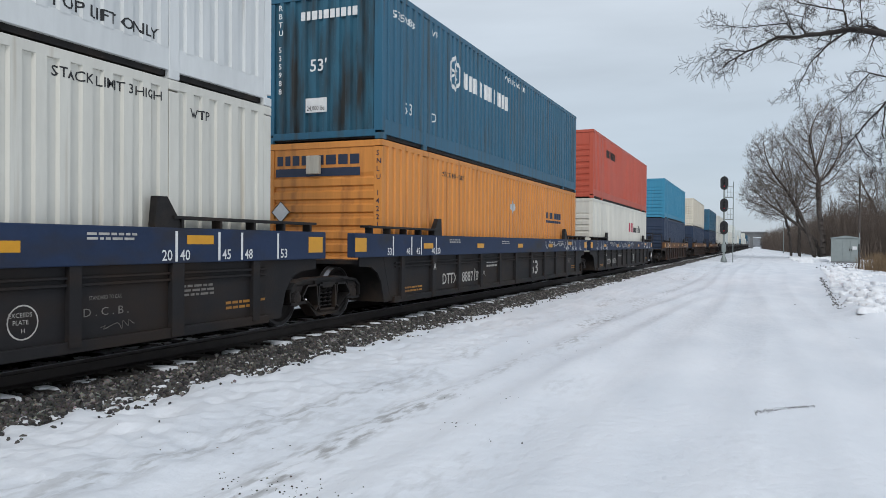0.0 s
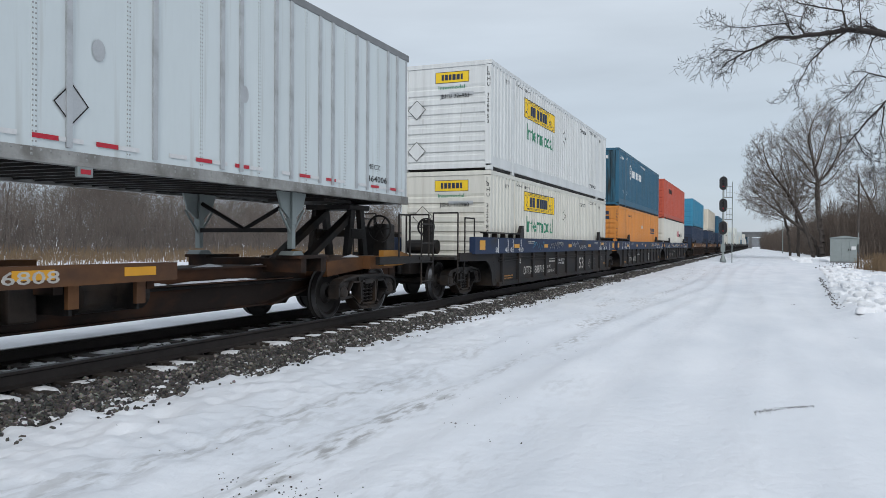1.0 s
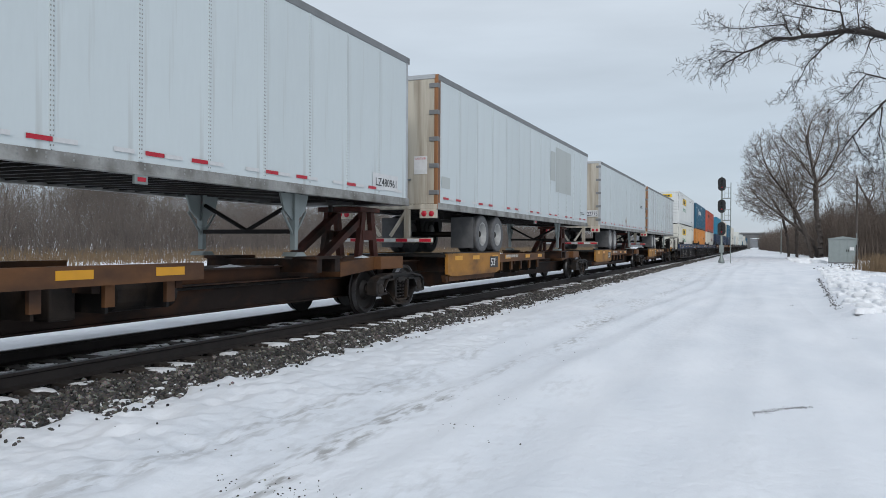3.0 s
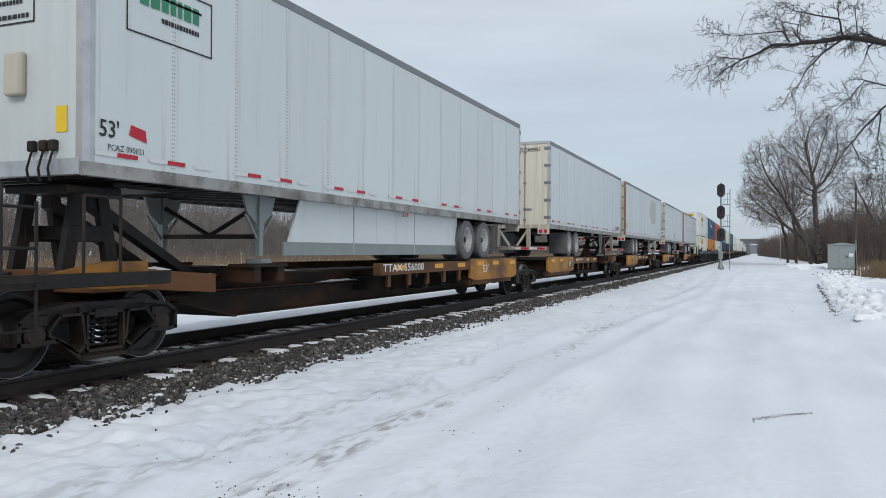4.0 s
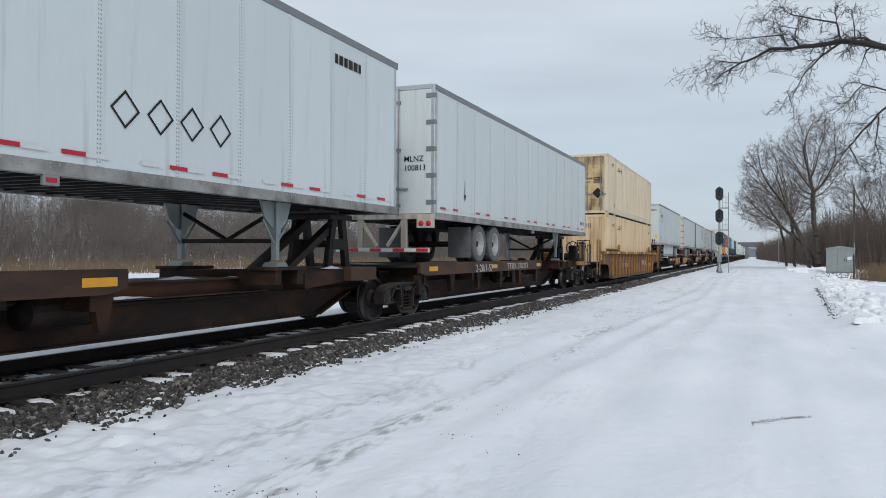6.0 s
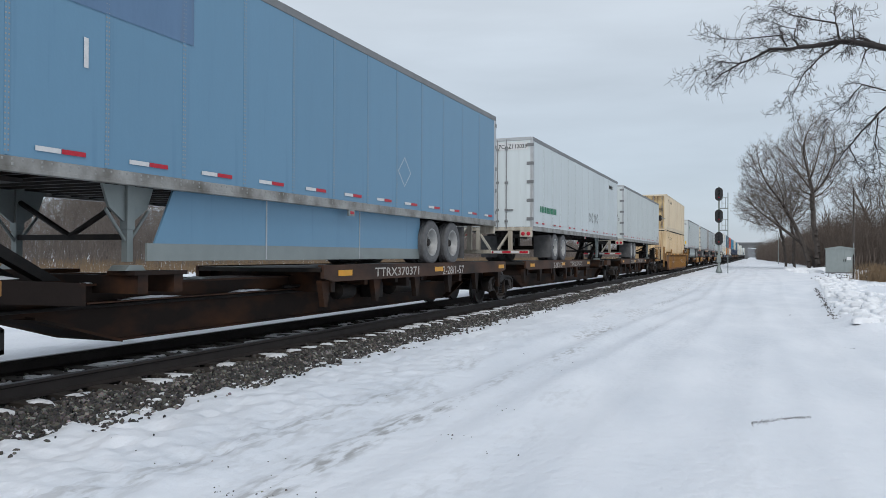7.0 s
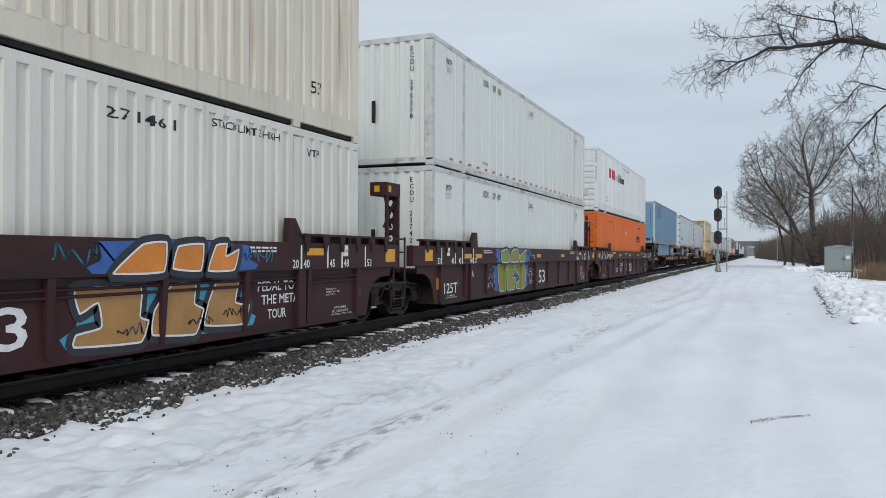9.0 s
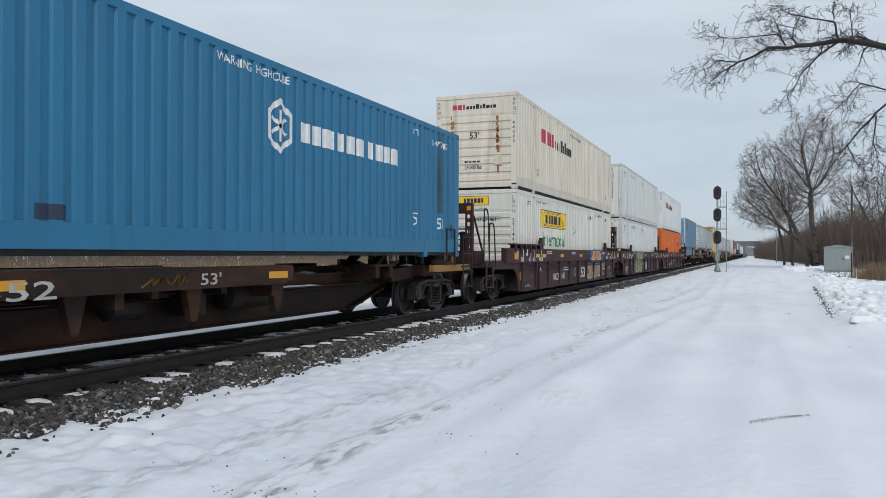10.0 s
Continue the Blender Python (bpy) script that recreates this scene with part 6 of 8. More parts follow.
# cream and white tops with a crimson and black word mark
for t in (xp_top, xp2_top):
    mark(word(3.0, 5.06 - Z_TOP, 0.46, 3, 1.6, 2), M_PINK, t, waved=True)
    mark(word(4.72, 5.06 - Z_TOP, 0.42, 9, 2.7, 9, True), M_BLACK, t, waved=True)
    lettering("WARNING HIGH CUBE", 7.2, 2.55, 0.12, M_BLACK, t, waved=True, width=1.8)
    lettering("D", 2.4, 0.62, 0.2, M_BLACK, t, waved=True)
    lettering("53'", 14.6, 0.62, 0.2, M_BLACK, t, waved=True)
    end_text("53'", -0.2, 1.55, 0.2, M_BLACK, t, 0.01)
    end_text("24,000 lbs", -0.35, 0.62, 0.12, M_BLACK, t, 0.01, 0.55)
    fine = word(-0.35, 0.82, 0.05, 4, 0.5, 4)
    end_mark(fine, M_BLACK, t, 0.01, "fine_print")
    end_mark(word(-0.75, 2.45, 0.15, 3, 0.4, 2), M_PINK, t, 0.03)
    end_mark(word(-0.3, 2.45, 0.14, 9, 0.95, 9, True), M_BLACK, t, 0.03)
    vertical_code(t, "XPOU 44099" if t == xp2_top else "XPOU 44383", M_BLACK, 1.21, 2.62, 0.14)
    vertical_code(t, "XPOU 44099" if t == xp2_top else "XPOU 44383", M_BLACK, -1.21, 2.62, 0.14)
    bm = bmesh.new()
    box(bm, 0.62, 0.84, -0.03, 0.04, 0.72, 1.02, 0.02)
    part("vent_box", bm, M_CREAM, t)
# rust stains that run down the end of the cream one
M_STAIN = material("rust_stain", (0.26, 0.12, 0.05), 0.8, 0, 0.4, 5, (1, 1, 0.3))
for x, z0, z1, w in ((-0.72, 0.3, 2.2, 0.07), (0.72, 0.5, 2.3, 0.06), (-0.78, 1.4, 2.3, 0.05), (0.68, 1.2, 2.25, 0.05), (-0.66, 0.25, 1.2, 0.04)):
    end_mark([[(x - w / 2 + 0.015 * math.sin(9 * k), z0 + (z1 - z0) * k / 6), (x + w / 2 + 0.02 * math.sin(7 * k), z0 + (z1 - z0) * k / 6),
               (x + w / 2 + 0.02 * math.sin(7 * k + 7), z0 + (z1 - z0) * (k + 0.7) / 6), (x - w / 2 + 0.015 * math.sin(9 * k + 9), z0 + (z1 - z0) * (k + 0.7) / 6)] for k in range(6)], M_STAIN, xp2_top, 0.008, "rust_stain")
mark(word(9.5, 2.0 - Z_LOW, 0.5, 3, 1.4, 2), M_PINK, w_low, waved=True)
mark(word(11.1, 2.0 - Z_LOW, 0.4, 8, 2.3, 9, True), M_BLACK, w_low, waved=True)
mark(word(3.0, 5.3 - Z_TOP, 0.35, 8, 2.5, 8), M_STEEL, red_top, waved=True)

# smooth white pair
for t, num in ((ec_low, "237 429"), (ec_top, "295 358")):
    lettering("ECDU", 3.44, 2.44, 0.165, M_BLACK, t, width=0.39)
    lettering(num[:3], 4.17, 2.44, 0.165, M_BLACK, t, width=0.27)
    lettering(num[4:], 4.60, 2.44, 0.165, M_BLACK, t, width=0.27)
    mark([rect(7.72, 8.3, 2.33, 2.62)], M_WHITE, t, name="notice")
    lettering("53/102", 7.78, 2.42, 0.13, M_BLACK, t, width=0.45, lift=0.006)
    fine_print(7.78, 2.40, 0.42, 1, M_BLACK, t, 1.299, h=0.02)
    for y in (14.3, 0.8):
        lettering("WTP", y, 2.40, 0.15, M_BLACK, t, width=0.38, lift=0.006)
        lettering("WIDE TWISTLOCK", y - 0.01, 2.31, 0.045, M_BLACK, t, width=0.40, lift=0.006)
        lettering("POSITION LIFT", y + 0.03, 2.23, 0.045, M_BLACK, t, width=0.32, lift=0.006)
    lettering("TOP LIFT ONLY", 3.34, 0.38, 0.07, M_STEEL, t, width=0.46)
    for k in range(24):
        at(part("reflective_tape", shared("tape_small", lambda bm: box(bm, HW - 0.002, HW + 0.003, -0.09, 0.09, 0, 0.05), M_REDTAPE), None, t), y=1.14 + 0.6255 * k, z=0.225)
    vertical_code(t, "ECDU " + num.replace(" ", ""), M_BLACK, 0.79, 2.55, 0.15, 0.11)
    end_mark([[(-0.2, 1.0), (-0.1, 1.0), (-0.1, 1.5), (-0.2, 1.5)]], M_STEEL, t, 0.008, "door_handle")

# tan pair
lettering("WTP", 1.0, 2.35, 0.2, M_BLACK, tan_top, waved=True)
lettering("USU 6084", 2.6, 2.3, 0.22, M_BLACK, tan_top, waved=True, width=1.3)
lettering("WTP", 1.2, 2.3, 0.2, M_BLACK, tan_low, waved=True)
lettering("USU 60152", 2.6, 2.25, 0.22, M_BLACK, tan_low, waved=True, width=1.3)
lettering("WTP", 14.5, 2.3, 0.2, M_BLACK, tan_low, waved=True)
mark([rect(1.75, 1.92, 0.42, 0.62)], M_STAIN, tan_top, waved=True, name="patch")
end_text("UPSU 601152", -0.5, 2.28, 0.2, M_BLACK, tan_low, 0.008, 1.0)
end_text("13-6", 0.0, 1.15, 0.13, M_BLACK, tan_low, 0.008)
end_mark([[(-0.25, 2.52), (0.2, 2.52), (0.2, 2.70), (-0.25, 2.70)]], M_STEEL, tan_low, 0.006, "document_holder")
end_text("601845", -1.08, 2.05, 0.2, M_BLACK, tan_top, 0.008, 0.42)
end_text("TARE", 0.22, 1.68, 0.1, M_BLACK, tan_top, 0.008)
end_text("INTERIOR", 0.22, 1.5, 0.09, M_BLACK, tan_top, 0.008, 0.28)
for i in range(4):
    end_mark(word(0.60, 1.74 - 0.085 * i, 0.05, 4, 0.4, i), M_BLACK, tan_top, 0.008, "fine_print")
end_diamond(tan_top, 0.80, 1.02, 0.26, M_STEEL)
end_mark([[(-1.02, 0.72), (-0.8, 0.72), (-0.8, 1.02), (-1.02, 1.02)]], M_YELLOW, tan_top, 0.008, "sticker")
end_mark([[(-0.52, 0.84), (-0.34, 0.84), (-0.34, 1.06), (-0.52, 1.06)]], M_ALU, tan_top, 0.008, "plate")

# trailers
end_text("USAZ", 0.14, 2.70, 0.19, M_DKBLUE, tr_us, -0.036, 0.43)
end_text("822775", 0.62, 2.66, 0.19, M_DKBLUE, tr_us, -0.036, 0.56)
end_mark([[(0.1, 2.66), (0.59, 2.66), (0.59, 2.94), (0.1, 2.94)], [(0.6, 2.62), (1.2, 2.62), (1.2, 2.90), (0.6, 2.90)]], M_TAPEW, tr_us, -0.030, "number_panel")
lettering("USAZ 822775", 12.34, 3.58, 0.13, M_DKBLUE, tr_us, width=0.95)
mark(diamond(7.19, 2.62, 0.24) + [[(7.19, 2.45), (7.33, 2.62), (7.19, 2.80), (7.05, 2.62)]], M_STAIN, tr_us, name="placard_holder")
end_text("MECZ", 0.5, 3.60, 0.14, M_BLACK, tr_me, 0.006, 0.5)
end_text("464006", 0.48, 3.42, 0.16, M_BLACK, tr_me, 0.006, 0.72)
lettering("MECZ", 14.24, 2.69, 0.09, M_BLACK, tr_me, width=0.5)
lettering("464006", 14.24, 2.46, 0.11, M_BLACK, tr_me, width=0.78)
mark([[(7.83, 2.50), (8.05, 2.75), (7.83, 3.0), (7.61, 2.75)]], M_ALU, tr_me, name="placard_holder")
mark(diamond(7.83, 2.75, 0.22, 0.02), M_STEEL, tr_me, name="placard_edge", lift=0.006)
for y, z in ((8.18, 3.38), (10.69, 3.37), (5.0, 3.4), (3.2, 3.4)):
    mark([[(y + 0.09 * math.cos(a), z + 0.12 * math.sin(a)) for a in np.linspace(0, 6.283, 12, endpoint=False)]], M_ALU, tr_me, name="round_patch")
mark([rect(13.0, 14.05, 2.36, 2.66)], M_TAPEW, tr_4, name="number_panel")
lettering("LZ480961", 13.1, 2.43, 0.15, M_BLACK, tr_4, width=0.88, lift=0.006)
end_text("CTLZ480961", 0.1, 4.75, 0.14, M_BLACK, tr_4, 0.006, 0.85)
for q in (rect(9.9, 10.55, 3.55, 4.55), rect(10.62, 12.9, 3.2, 4.75), rect(0.25, 0.75, 2.6, 2.86)):
    mark([q], M_PATCHG, tr_3, name="sheet_patch", lift=0.0015)
fine_print(14.6, 2.62, 0.6, 2, M_BLACK, tr_3, 1.297)
end_mark([[(0.73, 2.9), (1.05, 2.9), (1.05, 3.3), (0.73, 3.3)]], M_TAPEW, tr_3, 0.004, "notice")
end_text("CAUTION", 0.75, 3.22, 0.05, M_REDTAPE, tr_3, -0.002, 0.27)


def framed(t, y0, y1, z0, z1):
    mark([rect(y0, y1, z0, z0 + .02), rect(y0, y1, z1 - .02, z1), rect(y0, y0 + .02, z0, z1), rect(y1 - .02, y1, z0, z1)], M_BLACK, t, name="logo_frame")
    mark(word(y0 + 0.2, z0 + 0.36, 0.2, 7, y1 - y0 - 0.45, 6), M_GREEN, t)
    mark([rect(y0 + 0.3, y1 - 0.2, z1 - 0.2, z1 - 0.17)] + word(y0 + 0.55, z0 + 0.22, 0.06, 13, y1 - y0 - 0.8, 8), M_BLACK, t, name="fine_print")


framed(tr_pr, 0.6, 2.05, 3.8, 4.5)
end_mark([[(a, c), (b, c), (b, d), (a, d)] for a, b, c, d in ((-.61, .59, 3.8, 3.82), (-.61, .59, 4.47, 4.49), (-.61, -.59, 3.8, 4.49), (.57, .59, 3.8, 4.49))], M_BLACK, tr_pr, 0.006, "logo_frame")
end_mark(word(-0.45, 4.12, 0.2, 7, 0.85, 6), M_GREEN, tr_pr, 0.006)
end_mark(word(-0.2, 4.02, 0.05, 12, 0.6, 8) + word(-0.5, 3.86, 0.05, 14, 1.0, 5), M_BLACK, tr_pr, 0.006, "fine_print")
end_text("PCAZ 090021", 0.18, 4.6, 0.14, M_BLACK, tr_pr, 0.006, 0.9)
end_mark([[(0.92, 2.58), (1.08, 2.58), (1.08, 2.86), (0.92, 2.86)]], M_SIGNY, tr_pr, 0.006, "sticker")
lettering("53'", 0.22, 2.56, 0.19, M_BLACK, tr_pr, width=0.28)
mark([[(0.65, 2.62), (0.92, 2.56), (0.9, 2.7), (0.68, 2.74)]], M_REDTAPE, tr_pr, name="emblem")
lettering("PCAZ 090021", 0.34, 2.42, 0.07, M_BLACK, tr_pr, width=0.53)
end_text("PCAZ112039", 0.15, 4.75, 0.14, M_BLACK, tr_pc, 0.006, 0.95)
end_mark([[(0.1, 4.70), (1.14, 4.70), (1.14, 4.95), (0.1, 4.95)]], M_TAPEW, tr_pc, 0.008, "number_panel")
mark(word(0.9, 2.75, 0.2, 11, 2.2, 3), M_GREEN, tr_pc)
for k in range(4):
    mark(diamond(9.0 + 0.55 * k, 2.95, 0.22, 0.04), M_STEEL, tr_pc, name="placard_holder")
mark(word(13.6, 4.55, 0.16, 6, 0.9, 3), M_STEEL, tr_pc)
end_text("MLNZ", 0.55, 3.4, 0.13, M_BLACK, tr_gr, 0.006)
end_text("100813", 0.55, 3.2, 0.13, M_BLACK, tr_gr, 0.006)
lettering("MLNZ 100813", 15.0, 2.55, 0.11, M_BLACK, tr_gr, width=0.7)
mark(strokes([(1.9, 3.1), (1.9, 2.75)], 0.03) + [[(1.82, 2.78), (1.9, 2.60), (1.98, 2.78)]], M_NAVY, tr_gr, name="arrow")
for i, c in enumerate("CTLZ534995"):
    end_text(c, 0.96, 4.5 - i * 0.14, 0.1, M_DKBLUE, tr_bl, 0.006)
end_mark([[(-0.41, 4.80), (0.12, 4.80), (0.12, 4.92), (-0.41, 4.92)]], M_TAPEW, tr_bl, 0.006, "vent")
end_mark([[(-1.18, 2.46), (-0.9, 2.46), (-0.9, 2.74), (-1.18, 2.74)]], M_ALU, tr_bl, 0.006, "vent")
lettering("CTLZ534995", 0.2, 2.66, 0.13, M_DKBLUE, tr_bl, width=1.05)
mark([rect(2.25, 2.31, 3.3, 3.62)], M_TAPEW, tr_bl, name="chalk_line")
M_PATCHB = paint("darker_blue_patch", (0.105, 0.185, 0.30))
mark([rect(1.45, 3.95, 3.95, 4.9)], M_PATCHB, tr_bl, name="sheet_patch", lift=0.002)
mark(diamond(10.2, 3.0, 0.3, 0.02), M_TAPEW, tr_bl, name="placard_edge")
bm = bmesh.new()
box(bm, 1.29, 1.302, 0.02, 0.14, 3.45, 3.8)
part("sticker", bm, M_SIGNY, tr_bl)

# well cars: numbers and stencils
SIDE, CHRD = 1.411, 1.49
WORN = material("worn_white_stencil", (0.42, 0.40, 0.37), 0.7, 0, 0.25, 9)


def car_marks(t, name, number, y_name, mat, y53, seed):
    lettering(name, y_name, 0.44, 0.24, mat, t, SIDE, width=0.9)
    if number:
        lettering(number, y_name + 1.2, 0.44, 0.24, mat, t, SIDE, width=1.1 if len(number) > 4 else 0.6)
    lettering("53", y53, 0.42, 0.42, mat, t, SIDE, width=0.82)
    fine_print(5.6, 0.84, 0.9, 2, mat, t, SIDE, h=0.05, seed=seed)
    if mat == M_WHITE:
        for i, wd in enumerate(("38 INCH WHEELS", "NO. 24 BRAKE BEAMS", "2 INCH TREAD COND. SHOES")):
            lettering(wd, 15.10 - 0.05 * i, 0.42 - 0.06 * i, 0.042, mat, t, SIDE, width=0.029 * len(wd))
        for i, wd in enumerate(("CAR EQUIPPED WITH", "NON METALLIC C.P. LINER", "DO NOT LUBE C.P.")):
            lettering(wd, 14.85, (0.83 if t is car_ec else 0.74) - 0.045 * i, 0.03, mat, t, SIDE, width=0.019 * len(wd))
        for y in (0.50, CL - 0.80):
            mark([rect(y - 0.085, y + 0.085, 1.29, 1.47)], mat, t, CHRD, name="plate")
            lettering("110", y - 0.06, 1.35, 0.06, M_BLACK, t, CHRD, width=0.12, lift=0.006)
        mark([rect(7.45, 7.47, 0.52, 0.78), rect(7.63, 7.65, 0.52, 0.78), rect(7.45, 7.65, 0.5, 0.52), rect(7.45, 7.65, 0.78, 0.8)], mat, t, SIDE, name="plate_frame")
        mark([rect(-0.02, 0.13, 0.55, 0.80)], M_YELLOW, t, SIDE, name="faded_label")
    else:
        fine_print(0.75, 0.44, 0.9, 2, M_YELLOW, t, SIDE, h=0.035, seed=seed + 1)
        fine_print(15.0, 0.52, 0.8, 2, M_YELLOW, t, SIDE, h=0.035, seed=seed + 2)
        fine_print(14.1, 0.78, 0.7, 3, M_CHALK, t, SIDE, h=0.028, seed=seed + 3)
    for y, z in ((2.9, 1.40), (6.6, 1.38), (12.7, 1.40)):
        fine_print(y, z, 0.7, 2, mat, t, CHRD, h=0.026, seed=seed + int(y))
    lettering("B" if seed in (1, 4) else "A", 2.04, 0.78, 0.15, mat, t, 1.482)


car_marks(car_jb, "DTTX", "888718", 2.68, WORN, 10.1, 1)
car_marks(car_ch, "DTTX", "888718", 2.68, WORN, 9.6, 2)
car_marks(car_rd, "DTTX", "888718", 2.68, WORN, 9.6, 3)
car_marks(car_or, "NKCR", "1467", 4.18, M_WHITE, 8.5, 4)
car_marks(car_ec, "125T", "", 0.36, M_WHITE, 8.47, 5)
for i, wd in enumerate(("SPRG 7OC D5", "SPRG 7 IC D6", "SPRG 5 IIC D6A", "CONT SPRG 2 OC SCT B353", "CONT SPRG 2 IC SCT B354")):
    lettering(wd, 14.80, 0.69 - 0.056 * i, 0.040, M_WHITE, car_ec, SIDE, width=0.036 * len(wd))
car_marks(car_j2, "NKCR", "1467", 4.07, M_WHITE, 8.54, 7)
lettering("LD LMT", 5.32, 0.56, 0.10, WORN, car_jb, SIDE, width=0.5)
lettering("116300  PER UNIT", 5.35, 0.41, 0.10, WORN, car_jb, SIDE, width=1.0)
lettering("52,900 LBS. MAX. GROSS WT.", 6.79, 0.76, 0.075, M_WHITE, car_jb, SIDE, width=1.05)
lettering("FOR 20 FT CONTAINERS", 6.92, 0.65, 0.075, M_WHITE, car_jb, SIDE, width=0.8)
ringp = []
for k in range(20):
    a, b = k * math.pi / 10, (k + 1) * math.pi / 10
    ringp.append([(12.03 + 0.17 * math.cos(a), 0.56 + 0.17 * math.sin(a)), (12.03 + 0.17 * math.cos(b), 0.56 + 0.17 * math.sin(b)),
                  (12.03 + 0.155 * math.cos(b), 0.56 + 0.155 * math.sin(b)), (12.03 + 0.155 * math.cos(a), 0.56 + 0.155 * math.sin(a))])
mark(ringp, WORN, car_jb, SIDE, name="plate_ring")
for wd, z in (("EXCEEDS", 0.61), ("PLATE", 0.54), ("H", 0.46)):
    lettering(wd, 12.03 - 0.022 * len(wd), z, 0.045, WORN, car_jb, SIDE)
lettering("D . C . B .", 12.72, 0.55, 0.09, M_CHALK, car_jb, SIDE, width=0.62)
lettering("STANDARD TO CAR", 12.80, 0.72, 0.045, M_CHALK, car_jb, SIDE, width=0.44)
mark(scrawl(12.85, 13.4, 0.38, 0.48, 4, 0.010, 5), M_CHALK, car_jb, SIDE, name="chalk_scrawl")
mark(scrawl(5.37, 6.55, 1.16, 1.44, 5, 0.035, 2) + scrawl(6.65, 7.25, 1.2, 1.42, 3, 0.03, 4), WORN, car_jb, CHRD, name="graffiti_tag")
mark(scrawl(8.55, 9.7, 1.24, 1.44, 6, 0.022, 8) + scrawl(9.7, 11.0, 1.14, 1.32, 7, 0.02, 9), M_WHITE, car_jb, CHRD, name="graffiti_tag")
mark(scrawl(3.3, 4.6, 1.14, 1.42, 5, 0.028, 3), M_LBLUE, car_jb, CHRD, name="graffiti_tag")
mark(scrawl(4.6, 5.5, 0.4, 0.8, 4, 0.03, 12), WORN, car_ch, SIDE, name="graffiti_tag")
mark(scrawl(10.8, 14.5, 1.16, 1.46, 10, 0.035, 13), M_WHITE, car_ch, CHRD, name="graffiti_tag")
mark(scrawl(3.0, 9.5, 1.16, 1.46, 16, 0.04, 14), M_WHITE, car_rd, CHRD, name="graffiti_tag")

# tan well car
DK = M_BLACK
mark([rect(10.9, 11.6, 0.75, 1.03), rect(11.95, 12.5, 0.75, 1.03)], DK, car_tan, SIDE, name="logo_panel")
mark([rect(10.95, 11.3, 0.95, 1.0), rect(11.08, 11.17, 0.78, 0.95), rect(11.35, 11.58, 0.95, 1.0), rect(11.42, 11.5, 0.78, 0.95)] +
     strokes([(12.02, 0.78), (12.42, 1.0)], 0.07) + strokes([(12.02, 1.0), (12.42, 0.78)], 0.07), M_WHITE, car_tan, SIDE, name="logo_shape", lift=0.006)
lettering("53", 12.9, 0.8, 0.28, DK, car_tan, SIDE, width=0.42)
lettering("DTTX 659531", 8.33, 1.405, 0.09, DK, car_tan, CHRD, width=0.86)
lettering("NWF13", 8.9, 0.80, 0.10, WORN, car_tan, SIDE, width=0.45)
lettering("DTTX", 3.4, 0.72, 0.22, M_WHITE, car_tan, SIDE, width=0.75)
lettering("659531", 4.4, 0.72, 0.22, M_WHITE, car_tan, SIDE, width=0.9)
lettering("20", 13.9, 0.95, 0.12, DK, car_tan, SIDE)
lettering("40", 13.9, 0.80, 0.12, DK, car_tan, SIDE)
fine_print(14.2, 0.8, 0.4, 4, M_WHITE, car_tan, SIDE, h=0.03, seed=8)
mark([rect(15.0, 15.35, 0.5, 0.8)], DK, car_tan, SIDE, name="inspection_panel")
mark(strokes([(7.75, 0.6), (7.95, 0.95), (8.2, 0.9), (7.9, 0.75), (8.25, 0.6)], 0.02), M_CHALK, car_tan, SIDE, name="chalk_scrawl")

# sprayed pieces on two maroon cars
G_BLUE = material("sprayed_blue", (0.03, 0.10, 0.32), 0.5, 0, 0.3, 4)
G_CYAN = material("sprayed_cyan", (0.05, 0.28, 0.40), 0.5, 0, 0.2, 4)
G_GREEN = material("sprayed_olive_green", (0.26, 0.19, 0.05), 0.5, 0, 0.15, 3, (1, 1, 1), (0.14, 0.27, 0.03), 0.54, 0.07, 3)
G_ORANGE = material("sprayed_orange", (0.60, 0.20, 0.03), 0.5, 0, 0.2, 2.5, (1, 1, 1), (0.04, 0.08, 0.30), 0.72, 0.02, 6)
G_OCHRE = material("sprayed_ochre", (0.36, 0.19, 0.06), 0.5, 0, 0.2, 3, (1, 1, 1), (0.05, 0.09, 0.30), 0.73, 0.02, 6)
G_DARK = material("sprayed_dark_outline", (0.02, 0.022, 0.03), 0.5, 0, 0.2, 4)


def cloud(y0, y1, z0, z1, seed):
    """An uneven sprayed ground behind letters."""
    r = random.Random(seed)
    c = ((y0 + y1) / 2, (z0 + z1) / 2)
    pts = []
    for k in range(26):
        a = 2 * math.pi * k / 26
        q = r.uniform(0.86, 1.06)
        e = 1 / max(abs(math.cos(a)), abs(math.sin(a))) ** 0.8
        pts.append((c[0] + (y1 - y0) / 2 * q * e * math.cos(a), min(z1, max(z0, c[1] + (z1 - z0) / 2 * q * e * math.sin(a)))))
    return [pts]


def rounded(poly, c=0.10):
    """Cut the corners of a closed outline twice."""
    for _ in range(2):
        out = []
        for (a, b), (e, d) in zip(poly, poly[1:] + poly[:1]):
            out += [(a + (e - a) * c, b + (d - b) * c), (e + (a - e) * c, d + (b - d) * c)]
        poly = out
        c = 0.28
    return poly


